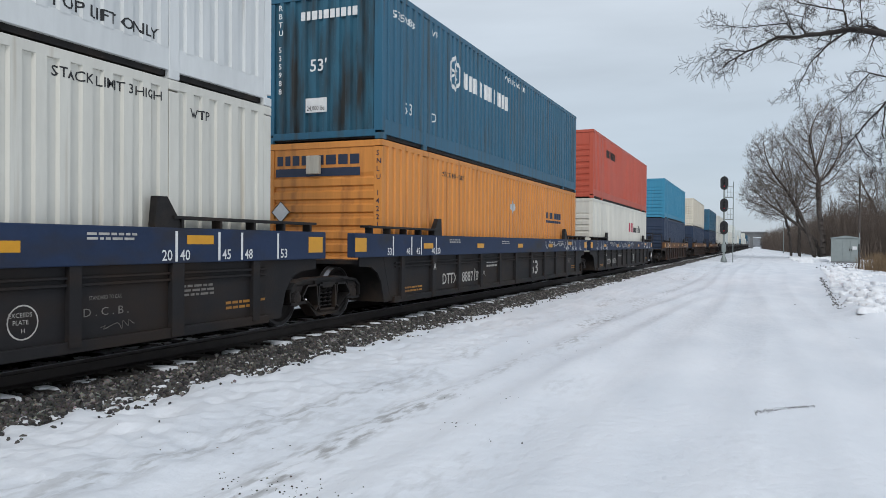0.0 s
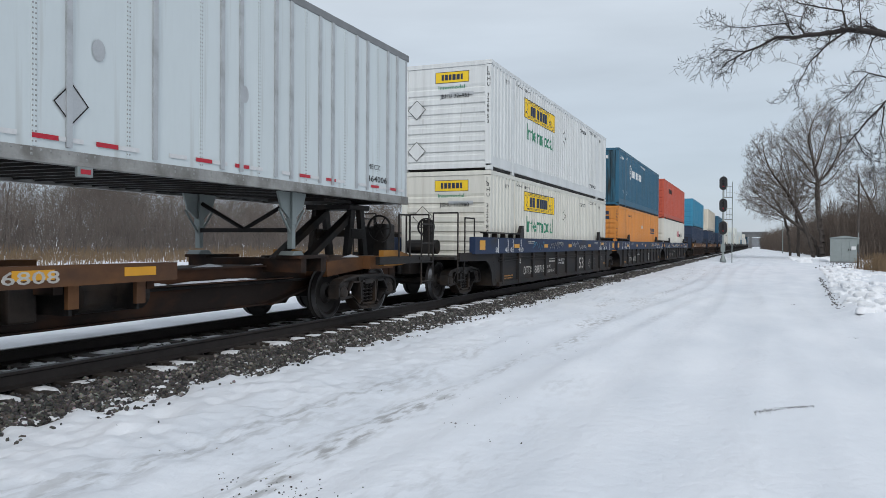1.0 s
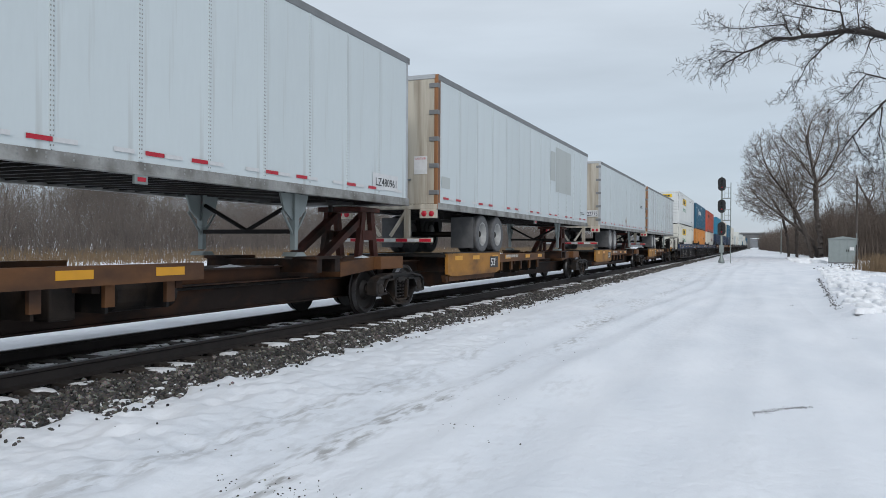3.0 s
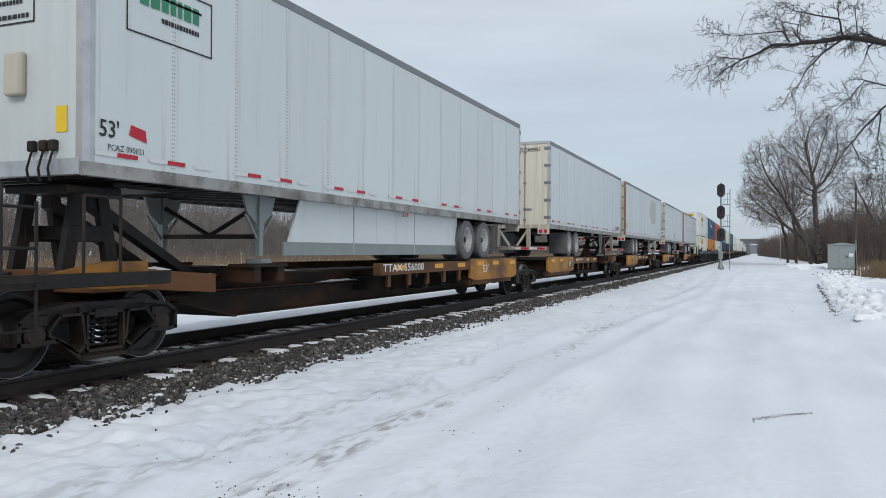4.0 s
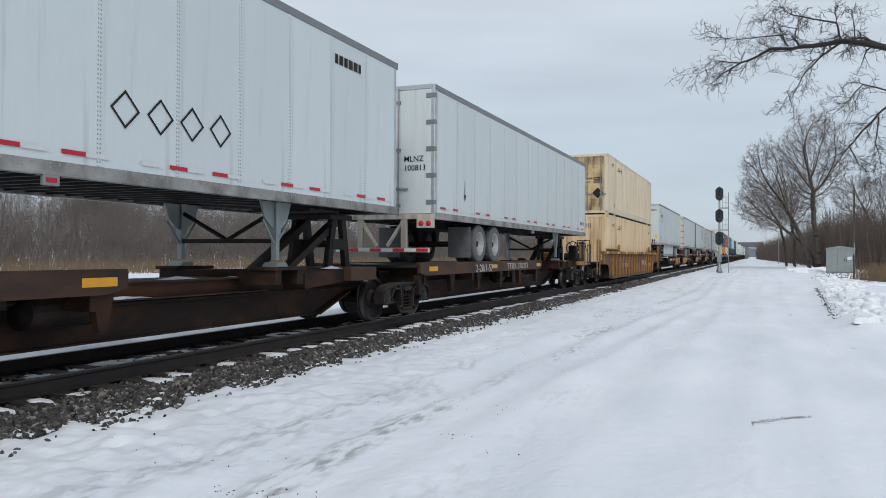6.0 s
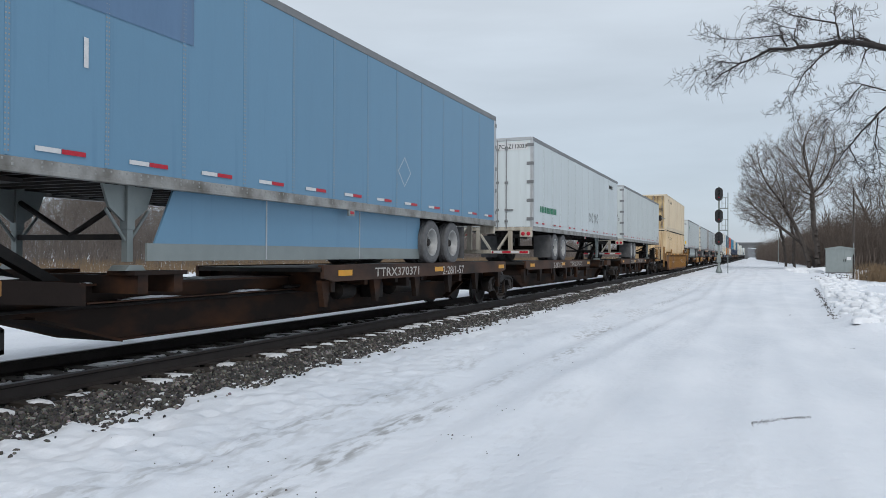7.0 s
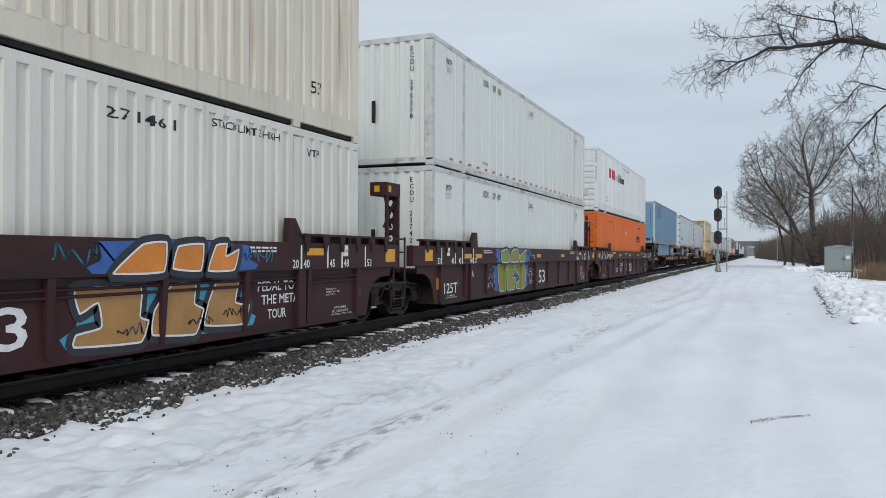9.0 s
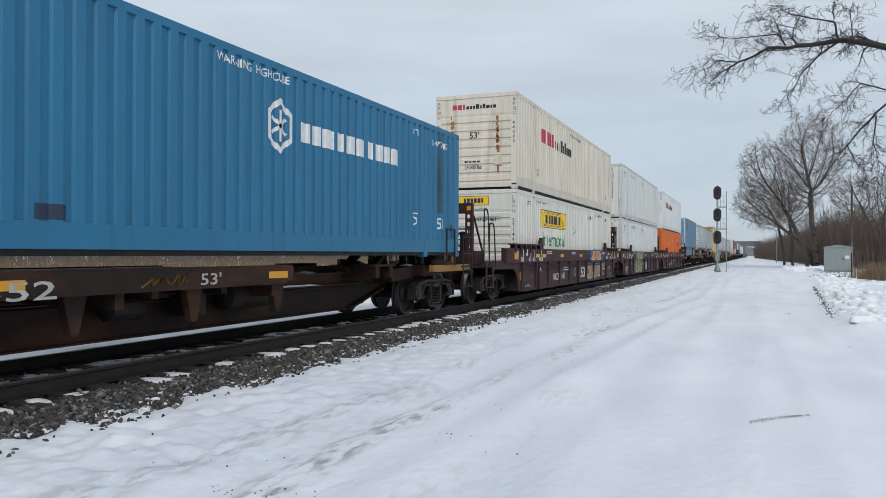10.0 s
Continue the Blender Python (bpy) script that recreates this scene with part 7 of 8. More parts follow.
def ring(poly, w, inset=0.0):
    """A band of width w along a closed outline, inset from it."""
    n = len(poly)
    area = sum(poly[i][0] * poly[(i + 1) % n][1] - poly[(i + 1) % n][0] * poly[i][1] for i in range(n))
    s = 1 if area > 0 else -1
    rows = []
    for i in range(n):
        (a, b), (c, d), (e, f) = poly[i - 1], poly[i], poly[(i + 1) % n]
        l1, l2 = math.hypot(c - a, d - b) or 1, math.hypot(e - c, f - d) or 1
        nx_, nz_ = -(d - b) / l1 - (f - d) / l2, (c - a) / l1 + (e - c) / l2
        q = s / (math.hypot(nx_, nz_) or 1)
        rows.append(((c + nx_ * q * inset, d + nz_ * q * inset), (c + nx_ * q * (inset + w), d + nz_ * q * (inset + w))))
    return [[rows[i][0], rows[(i + 1) % n][0], rows[(i + 1) % n][1], rows[i][1]] for i in range(n)]


def outlined(t, half, poly, fill, line, w, lift):
    mark([poly], fill, t, half, name="graffiti_shape", lift=lift)
    mark(ring(poly, w, -w), line, t, half, name="graffiti_outline", lift=lift + 0.002)


for half, z0, z1 in ((CHRD, 1.09, 1.495), (SIDE, 0.30, 1.07)):
    mark([rounded(cloud(3.85, 7.35, z0, z1, 3)[0])], G_BLUE, car_ec, half, name="graffiti_shape", lift=0.003)
    k = z1 - z0
    if half == CHRD:
        letters = [[(4.35, z0), (4.28, z0 + 0.8 * k), (4.85, z1), (5.12, z0 + 0.5 * k), (5.1, z0)],
                   [(5.15, z0), (5.18, z0 + 0.6 * k), (5.4, z1 - 0.02), (5.85, z1), (6.08, z0 + 0.5 * k), (6.02, z0)],
                   [(6.07, z0), (6.12, z0 + 0.55 * k), (6.80, z1), (6.65, z0)]]
    else:
        letters = [[(4.40, z0), (4.2, z1), (5.06, z1), (5.03, z0)],
                   [(5.1, z0), (5.08, z0 + 0.8 * k), (5.25, z1), (5.8, z1), (5.88, z0 + 0.7 * k), (5.62, z0 + 0.45 * k), (6.0, z0 + 0.5 * k), (5.8, z0)],
                   [(6.0, z0), (6.0, z0 + 0.28 * k), (6.34, z0 + 0.35 * k), (6.28, z0 + 0.5 * k), (5.86, z0 + 0.72 * k), (5.9, z1), (6.7, z1), (6.98, z0 + 0.75 * k), (6.96, z0 + 0.25 * k), (6.85, z0)]]
    for p in letters:
        p = rounded(p)
        outlined(car_ec, half, p, G_GREEN, G_DARK, 0.06, 0.006)
        mark(ring(p, 0.022), M_WHITE, car_ec, half, name="graffiti_highlight", lift=0.011)
for o in [o for o in car_ec.children if o.name.startswith("side_post")]:
    m = o.matrix_basis
    if m[0][0] > 0 and 4.5 < m[1][3] < 6.9:
        o.data = o.data.copy()
        o.data.materials[0] = G_GREEN
mark(scrawl(3.35, 4.0, 0.88, 1.02, 4, 0.02, 21) + scrawl(3.3, 4.05, 0.64, 0.84, 5, 0.02, 22) + scrawl(3.35, 3.85, 0.42, 0.62, 4, 0.02, 23), M_WHITE, car_ec, SIDE, name="graffiti_tag")
mark(scrawl(7.15, 7.7, 1.18, 1.42, 4, 0.022, 24), M_WHITE, car_ec, CHRD, name="graffiti_tag")
mark(scrawl(7.3, 7.75, 0.8, 0.94, 4, 0.014, 25) + scrawl(7.25, 7.8, 0.62, 0.76, 5, 0.014, 26) + scrawl(7.35, 7.75, 0.4, 0.58, 4, 0.014, 27), M_WHITE, car_ec, SIDE, name="graffiti_tag")

for half, z0, z1 in ((CHRD, 1.09, 1.495), (SIDE, 0.30, 0.98)):
    k = z1 - z0
    mark(cloud(10.0 if half == CHRD else 9.75, 12.9 if half == CHRD else 12.95, z0, z1, 4), G_CYAN if half == SIDE else G_BLUE, car_j2, half, name="graffiti_shape", lift=0.003)
    if half == CHRD:
        letters = [[(10.25, z0), (10.75, z0 + 0.9 * k), (11.15, z0 + 0.98 * k), (11.12, z0)], [(11.2, z0 + 0.1 * k), (11.3, z0 + 0.85 * k), (11.8, z0 + 0.95 * k), (11.75, z0)],
                   [(11.82, z0), (12.0, z0 + 0.9 * k), (12.25, z0 + 0.95 * k), (12.2, z0 + 0.5 * k), (12.5, z0 + 0.8 * k), (12.4, z0)]]
        fill = G_ORANGE
    else:
        letters = [[(9.85, z0 + 0.05), (9.9, z0 + 0.3 * k), (10.25, z0 + 0.35 * k), (10.2, z0 + 0.75 * k), (9.95, z0 + 0.55 * k), (9.85, z1), (10.85, z1), (10.8, z0 + 0.45 * k), (10.95, z0 + 0.4 * k), (10.85, z0)],
                   [(10.95, z0 + 0.1 * k), (11.0, z0 + 0.55 * k), (11.3, z1), (11.75, z1), (11.7, z0 + 0.6 * k), (11.9, z0 + 0.5 * k), (11.75, z0)],
                   [(11.85, z0 + 0.15 * k), (11.95, z0 + 0.6 * k), (12.1, z1), (12.6, z1), (12.5, z0 + 0.55 * k), (12.85, z0 + 0.5 * k), (12.7, z0 + 0.05)]]
        fill = G_OCHRE
    for p in letters:
        p = rounded(p)
        outlined(car_j2, half, p, fill, G_DARK, 0.08, 0.006)
        mark(ring(p, 0.024), M_WHITE, car_j2, half, name="graffiti_highlight", lift=0.011)
mark(scrawl(9.5, 10.2, 1.2, 1.44, 4, 0.03, 31) + scrawl(12.5, 13.2, 1.2, 1.4, 6, 0.018, 32), G_CYAN, car_j2, CHRD, name="graffiti_tag")
for wd, z, y in (("PEDAL TO", 0.80, 13.0), ("THE METAL", 0.61, 13.1), ("TOUR", 0.40, 13.25)):
    lettering(wd, y, z, 0.14, M_WHITE, car_j2, SIDE, width=0.115 * len(wd))
mark(scrawl(10.4, 10.85, 0.4, 0.55, 5, 0.016, 35), G_BLUE, car_j2, SIDE, name="graffiti_tag", lift=0.012)
mark(scrawl(11.5, 12.0, 0.42, 0.56, 5, 0.016, 36) + scrawl(12.2, 12.65, 0.48, 0.62, 5, 0.016, 37), G_DARK, car_j2, SIDE, name="graffiti_tag", lift=0.012)

# spine cars
for s in (sp[5], sp[6]):
    lettering("TTRX 370371", 5.25, 0.93, 0.17, WORN, s, 1.312, width=2.1)
    lettering("2-28/1-57", 2.66, 0.90, 0.19, WORN, s, 1.312, width=1.35)
lettering("TTRX370371", 8.9, 0.93, 0.17, WORN, sp[7], 1.312, width=2.0)
bm = bmesh.new()
box(bm, 0.66, 0.90, 1.05, 1.32, 1.085, 1.25, 0.012)
part("wedge_block", bm, M_REDTAPE, sp[7], "red painted block")
lettering("2-28/1-57", 12.2, 0.90, 0.19, WORN, sp[7], 1.312, width=1.35)
lettering("3552", 3.55, 0.87, 0.19, WORN, sp[8], 1.312, width=1.2)
lettering("53'", 6.91, 0.93, 0.15, WORN, sp[8], 1.312, width=0.42)
mark(scrawl(5.9, 6.6, 0.92, 1.08, 5, 0.03, 40), M_YELLOW, sp[8], 1.312, name="graffiti_tag")
for s in sp[:4]:
    mark([rect(3.55, 4.2, 0.74, 1.03)], M_BLACK, s, 1.312, name="size_panel")
    lettering("53'", 3.60, 0.79, 0.20, M_WHITE, s, 1.312, width=0.44, lift=0.006)
    if s is not sp[0]:
        fine_print(5.0, 0.98, 1.2, 1, WORN, s, 1.287, h=0.08, seed=4)
lettering("TTAX", 5.2, 0.915, 0.13, WORN, sp[0], 1.287, width=0.75)
lettering("556808", 6.5, 0.915, 0.13, WORN, sp[0], 1.287, width=1.0)
lettering("TTAX 556008", 7.0, 0.93, 0.15, M_WHITE, sp[4], 1.287, width=1.9)
lettering("53'", 12.6, 0.79, 0.20, M_WHITE, sp[4], 1.312, width=0.44)


# perforated end stands on the maroon cars
def slotted_plate(bm, x0, x1, z0, z1, y0, y1, n):
    """An upright plate facing along y with a column of n oval slots."""
    cx, w, h = (x0 + x1) / 2, (x1 - x0) * 0.24, (z1 - z0) / n
    rings = [[(x0, z0), (x1, z0), (x1, z1), (x0, z1)]]
    for i in range(n):
        cz = z0 + (i + 0.5) * h
        rings.append([(cx + w * math.cos(k * math.pi / 4), cz + h * 0.30 * math.sin(k * math.pi / 4)) for k in range(8)])
    sheets = {}
    for y in (y0, y1):
        ed, sheets[y] = [], []
        for ring_ in rings:
            vs_ = [bm.verts.new((a, y, b)) for a, b in ring_]
            sheets[y].append(vs_)
            ed += [bm.edges.new((vs_[i], vs_[(i + 1) % len(vs_)])) for i in range(len(vs_))]
        bmesh.ops.triangle_fill(bm, edges=ed, use_beauty=True)
    for p, q in zip(sheets[y0], sheets[y1]):
        for i in range(len(p)):
            j = (i + 1) % len(p)
            bm.faces.new((p[i], p[j], q[j], q[i]))


def end_stand(car, y):
    for x0 in (0.06, 0.65):
        bm = bmesh.new()
        slotted_plate(bm, x0, x0 + 0.19, 1.42, 2.44, y + 0.005, y + 0.025, 5)
        part("stand_post", bm, M_MAROON, car)
        bm = bmesh.new()
        box(bm, x0 + (0.19 if x0 > 0.3 else -0.02), x0 + (0.21 if x0 > 0.3 else 0.0), y + 0.005, y + 0.12, 1.42, 2.44)
        part("post_flange", bm, M_MAROON, car)
    bm = bmesh.new()
    box(bm, 0.04, 0.86, y, y + 0.12, 2.42, 2.70, 0.01)
    part("stand_head", bm, M_MAROON, car)
    for x0 in (0.34, 0.70):
        bm = bmesh.new()
        box(bm, x0, x0 + 0.11, y - 0.005, y, 2.50, 2.62)
        part("reflector", bm, M_REFL, car)
    bm = bmesh.new()
    box(bm, -0.05, 0.98, y - 0.05, y + 0.65, 1.04, 1.42, 0.02)
    part("stand_base", bm, M_MAROON, car)
    bm = bmesh.new()
    rod(bm, (0.86, y + 0.9, 1.3), (0.86, y + 0.1, 2.35), 0.03)
    part("stand_brace", bm, M_MAROON, car)


def side_stand(car, y):
    """A narrow braced frame with a ladder beside the gap between two wells."""
    for dy in (0.0, 0.50):
        bm = bmesh.new()
        box(bm, 1.23, 1.29, y + dy - 0.03, y + dy + 0.03, 0.95, 2.50, 0.008)
        part("stand_post", bm, M_MAROON, car)
    bm = bmesh.new()
    slotted_plate(bm, 0.98, 1.20, 1.05, 2.46, y + 0.52, y + 0.54, 6)
    part("slotted_post", bm, M_MAROON, car)
    bm = bmesh.new()
    box(bm, 0.92, 1.29, y - 0.05, y + 0.55, 2.46, 2.72, 0.01)
    part("stand_head", bm, M_MAROON, car)
    for a, b in (((y, 2.45), (y + 0.50, 1.85)), ((y + 0.50, 2.45), (y + 0.2, 1.85))):
        bm = bmesh.new()
        rod(bm, (1.22, a[0], a[1]), (1.10, b[0], b[1]), 0.028)
        part("stand_brace", bm, M_MAROON, car)
    for x0, x1, ya, yb in ((1.288, 1.294, y + 0.02, y + 0.13), (1.02, 1.13, y - 0.056, y - 0.05)):
        bm = bmesh.new()
        box(bm, x0, x1, ya, yb, 2.53, 2.65)
        part("reflector", bm, M_REFL, car)
    for dy in (0.0, 0.50):
        bm = bmesh.new()
        box(bm, 1.40, 1.425, y + dy - 0.025, y + dy + 0.025, 0.42, 1.66, 0.005)
        part("ladder_stile", bm, M_MAROON, car)
    for z in (0.46, 0.76, 1.06, 1.36, 1.62):
        bm = bmesh.new()
        rod(bm, (1.412, y, z), (1.412, y + 0.50, z), 0.016)
        part("rung", bm, M_MAROON, car)


side_stand(car_or, -2.15)
side_stand(car_ec, -2.15)
end_stand(car_j2, -2.6)


# ---- ties, snow patches and ballast stones ----
def tie(bm):
    box(bm, XC - 1.30, XC + 1.30, -0.115, 0.115, -0.36, -0.178, 0.012)


tie_mesh = shared("tie", tie, M_TIE)
rng = random.Random(4)
TIE_Y = [1.6 + 0.505 * i for i in range(290)]
for y in TIE_Y:
    at(part("tie", tie_mesh, None, track), y=y + rng.uniform(-0.03, 0.03), rz=0)

def scatter_stones(name, spots, mat):
    """Many angular stones in one mesh; spots: rows of x, y, z and radius."""
    bm = bmesh.new()
    bmesh.ops.create_icosphere(bm, subdivisions=1, radius=1)
    v0 = np.array([v.co[:] for v in bm.verts])
    f0 = np.array([[v.index for v in f.verts] for f in bm.faces])
    bm.free()
    r = np.random.RandomState(7)
    n, k = len(spots), len(v0)
    spots = np.array(spots)
    v = v0[None] * (1 + r.uniform(-0.28, 0.28, (n, k, 1))) * r.uniform(0.55, 1.2, (n, 1, 3))
    a = r.uniform(0, 2 * np.pi, n)
    c, s = np.cos(a)[:, None], np.sin(a)[:, None]
    x, y, z = v[..., 0].copy(), v[..., 1].copy(), v[..., 2].copy()
    tl = r.uniform(-0.9, 0.9, n)[:, None]
    y, z = y * np.cos(tl) - z * np.sin(tl), y * np.sin(tl) + z * np.cos(tl)
    v = np.stack((x * c - y * s, x * s + y * c, z), -1) * spots[:, None, 3:4] + spots[:, None, :3]
    f = (f0[None] + (np.arange(n) * k)[:, None, None]).reshape(-1, 3)
    me = bpy.data.meshes.new(name)
    me.from_pydata(v.reshape(-1, 3).tolist(), [], f.tolist())
    me.materials.append(mat)
    return tagged(new(name, me), kind="stuff")


def stone_material():
    m = bpy.data.materials.new("mixed_ballast_stone")
    m.use_nodes = True
    n, k = m.node_tree.nodes, m.node_tree.links
    b = n["Principled BSDF"]
    b.inputs["Roughness"].default_value = 0.85
    g = n.new("ShaderNodeNewGeometry")
    r = n.new("ShaderNodeValToRGB")
    els = r.color_ramp.elements
    els[0].position, els[0].color = 0.0, (0.018, 0.018, 0.019, 1)
    els[1].position, els[1].color = 1.0, (0.27, 0.255, 0.235, 1)
    e = els.new(0.80)
    e.color = (0.085, 0.077, 0.069, 1)
    k.new(g.outputs["Random Per Island"], r.inputs[0])
    co, nz, mx = n.new("ShaderNodeTexCoord"), n.new("ShaderNodeTexNoise"), n.new("ShaderNodeMix")
    nz.inputs["Scale"].default_value = 45
    mx.data_type, mx.blend_type = "RGBA", "MULTIPLY"
    mx.inputs["Factor"].default_value = 0.7
    k.new(co.outputs["Object"], nz.inputs["Vector"])
    k.new(r.outputs["Color"], mx.inputs["A"])
    k.new(nz.outputs["Color"], mx.inputs["B"])
    sc = n.new("ShaderNodeVectorMath")
    sc.operation = "SCALE"
    sc.inputs["Scale"].default_value = 1.5
    k.new(mx.outputs["Result"], sc.inputs[0])
    k.new(sc.outputs["Vector"], b.inputs["Base Color"])
    return m


def bed_z(x):
    return float(np.interp(x, (-9.8, -9.10, -6.50, -5.95, -5.45), (-0.5, -0.225, -0.225, -0.335, -0.52)))


M_STONES = stone_material()
spots = []
for i in range(40000):
    y = 2.5 + 27 * rng.random() ** 1.25
    x = rng.uniform(-6.75, -5.75) if rng.random() < 0.85 else rng.uniform(-9.0, -6.75)
    if ground_z(x, y) < bed_z(x) + 0.02:
        spots.append((x, y, bed_z(x) + rng.uniform(-0.005, 0.03), rng.choice((0.013, 0.017, 0.021, 0.025, 0.030, 0.037))))
for i in range(12000):
    y = 28 + 75 * rng.random() ** 1.2
    x = rng.uniform(-6.75, -5.52)
    if ground_z(x, y) < bed_z(x) + 0.03:
        spots.append((x, y, bed_z(x) + rng.uniform(-0.005, 0.02), rng.choice((0.04, 0.05, 0.06))))
for i in range(150):
    y = 3 + 32 * rng.random() ** 1.3
    x = -5.70 + abs(rng.gauss(0, 0.07))
    spots.append((x, y, ground_z(x, y) + 0.006, rng.choice((0.015, 0.022, 0.03))))
tagged(scatter_stones("ballast_stones", spots, M_STONES), "loose angular grey-brown ballast stones beside the rails", "ballast")


M_SNOWD = material("gritty_grey_snow", (0.66, 0.67, 0.69), 0.8, 0, 0.2, 9, bump=0.6, bump_scale=25)


def blob_sheet(name, cells, mat, label, category):
    """Low irregular patches of snow in one mesh; cells: x, y, z, half length, half width, height."""
    bm = bmesh.new()
    for x, y, z, a, b, h in cells:
        rings = []
        ph = rng.uniform(0, 6)
        for q, hh in ((1.0, -0.02), (0.93, h * 0.6), (0.6, h), (0.0, h * 1.05)):
            if q == 0:
                rings.append([bm.verts.new((x, y, z + hh))])
                continue
            ring = []
            for i in range(14):
                t = 2 * math.pi * i / 14
                k = q * (1 + 0.26 * math.sin(3 * t + ph) + 0.18 * math.sin(5 * t + 2 * ph) + rng.uniform(-0.10, 0.10))
                ring.append(bm.verts.new((x + a * k * math.cos(t), y + b * k * math.sin(t), z + hh)))
            rings.append(ring)
        for r0, r1 in zip(rings, rings[1:]):
            for i in range(14):
                j = (i + 1) % 14
                bm.faces.new((r0[i], r0[j], r1[j], r1[i]) if len(r1) > 1 else (r0[i], r0[j], r1[0]))
    return tagged(part(name, bm, mat, None, smooth=True), label, category, kind="stuff")


cells = []
for y in TIE_Y:
    if rng.random() < 0.82:
        cells.append((-6.70 + rng.uniform(-0.09, 0.06), y + rng.uniform(-0.06, 0.06), -0.185, rng.uniform(0.09, 0.24), rng.uniform(0.06, 0.14), rng.uniform(0.012, 0.036)))
for i in range(640):
    y = 2 + 100 * rng.random() ** 1.6
    cells.append((XC + 0.755 - rng.uniform(0.18, 0.42), y, -0.195, rng.uniform(0.05, 0.16), rng.uniform(0.12, 0.40), rng.uniform(0.01, 0.035)))
for i in range(200):
    y = 2 + 60 * rng.random() ** 1.5
    cells.append((XC - rng.uniform(0.1, 0.6), y, -0.2, rng.uniform(0.08, 0.2), rng.uniform(0.12, 0.4), rng.uniform(0.01, 0.03)))
for i in range(700):
    y = 3 + 32 * rng.random() ** 1.3
    x = -5.85 - abs(rng.gauss(0, 0.16))
    a = rng.uniform(0.012, 0.05)
    cells.append((x, y, bed_z(x) + 0.012, a, a * rng.uniform(0.8, 2.2), rng.uniform(0.012, 0.03)))
blob_sheet("snow_patches", cells, M_SNOWD, "thin patches of snow on tie ends and between rails", "snow")

# lumps broken off the ploughed bank
cells = []
for i in range(420):
    y = 20.5 + 45 * rng.random() ** 1.3
    x = 1.8 + (y - 20) * 0.05 + 0.2 + abs(rng.gauss(0, 1.3))
    s = rng.uniform(0.06, 0.22)
    cells.append((x, y, ground_z(x, y) - 0.02, s, s * rng.uniform(0.7, 1.6), s * rng.uniform(0.35, 0.7)))
for i in range(60):
    y = rng.uniform(88, 125)
    x = rng.uniform(4.0, 9.0)
    s = rng.uniform(0.3, 0.9)
    cells.append((x, y, ground_z(x, y) - 0.05, s, s, s * 0.45))
blob_sheet("snow_lumps", cells, M_SNOWP, "crusted lumps of ploughed snow beside the lane", "snow")
# dark bits of grit and leaf on the snow
spots = []
for cx, cy, n, sp in ((-3.35, 4.75, 60, 0.16), (-2.6, 6.9, 10, 0.2), (-3.1, 8.4, 14, 0.25), (1.75, 16.8, 5, 0.05), (0.95, 25.5, 6, 0.06), (-4.4, 5.2, 12, 0.3), (-4.0, 13.0, 12, 0.6)):
    for i in range(n):
        x, y = cx + rng.gauss(0, sp * 1.6), cy + rng.gauss(0, sp)
        spots.append((x, y, ground_z(x, y) + 0.001, rng.uniform(0.004, 0.011)))
for y in np.linspace(23, 46, 260):
    x = 2.0 + (y - 24) * 0.044 + rng.gauss(0, 0.05) + 0.10 * noise.noise((y * 0.6, 3.0, 1.0))
    spots.append((x, y, ground_z(x, y) + 0.004, rng.uniform(0.008, 0.032)))
for i in range(90):
    y = rng.uniform(58, 84)
    x = 5.0 + (y - 60) * 0.09 + rng.gauss(0, 0.7)
    spots.append((x, y, ground_z(x, y) + 0.01, rng.uniform(0.03, 0.09)))
for i in range(300):      # arc scraped by a turning wheel
    a = rng.random()
    x, y = -0.06 + 0.62 * a, 8.75 + 0.62 * math.sin(a * 1.5) + rng.gauss(0, 0.07 * (1 - 0.6 * a))
    spots.append((x, y, ground_z(x, y), rng.uniform(0.003, 0.008)))
tagged(scatter_stones("grit", spots, M_STONES), "dark grit and clods lying on the snow", "grit")


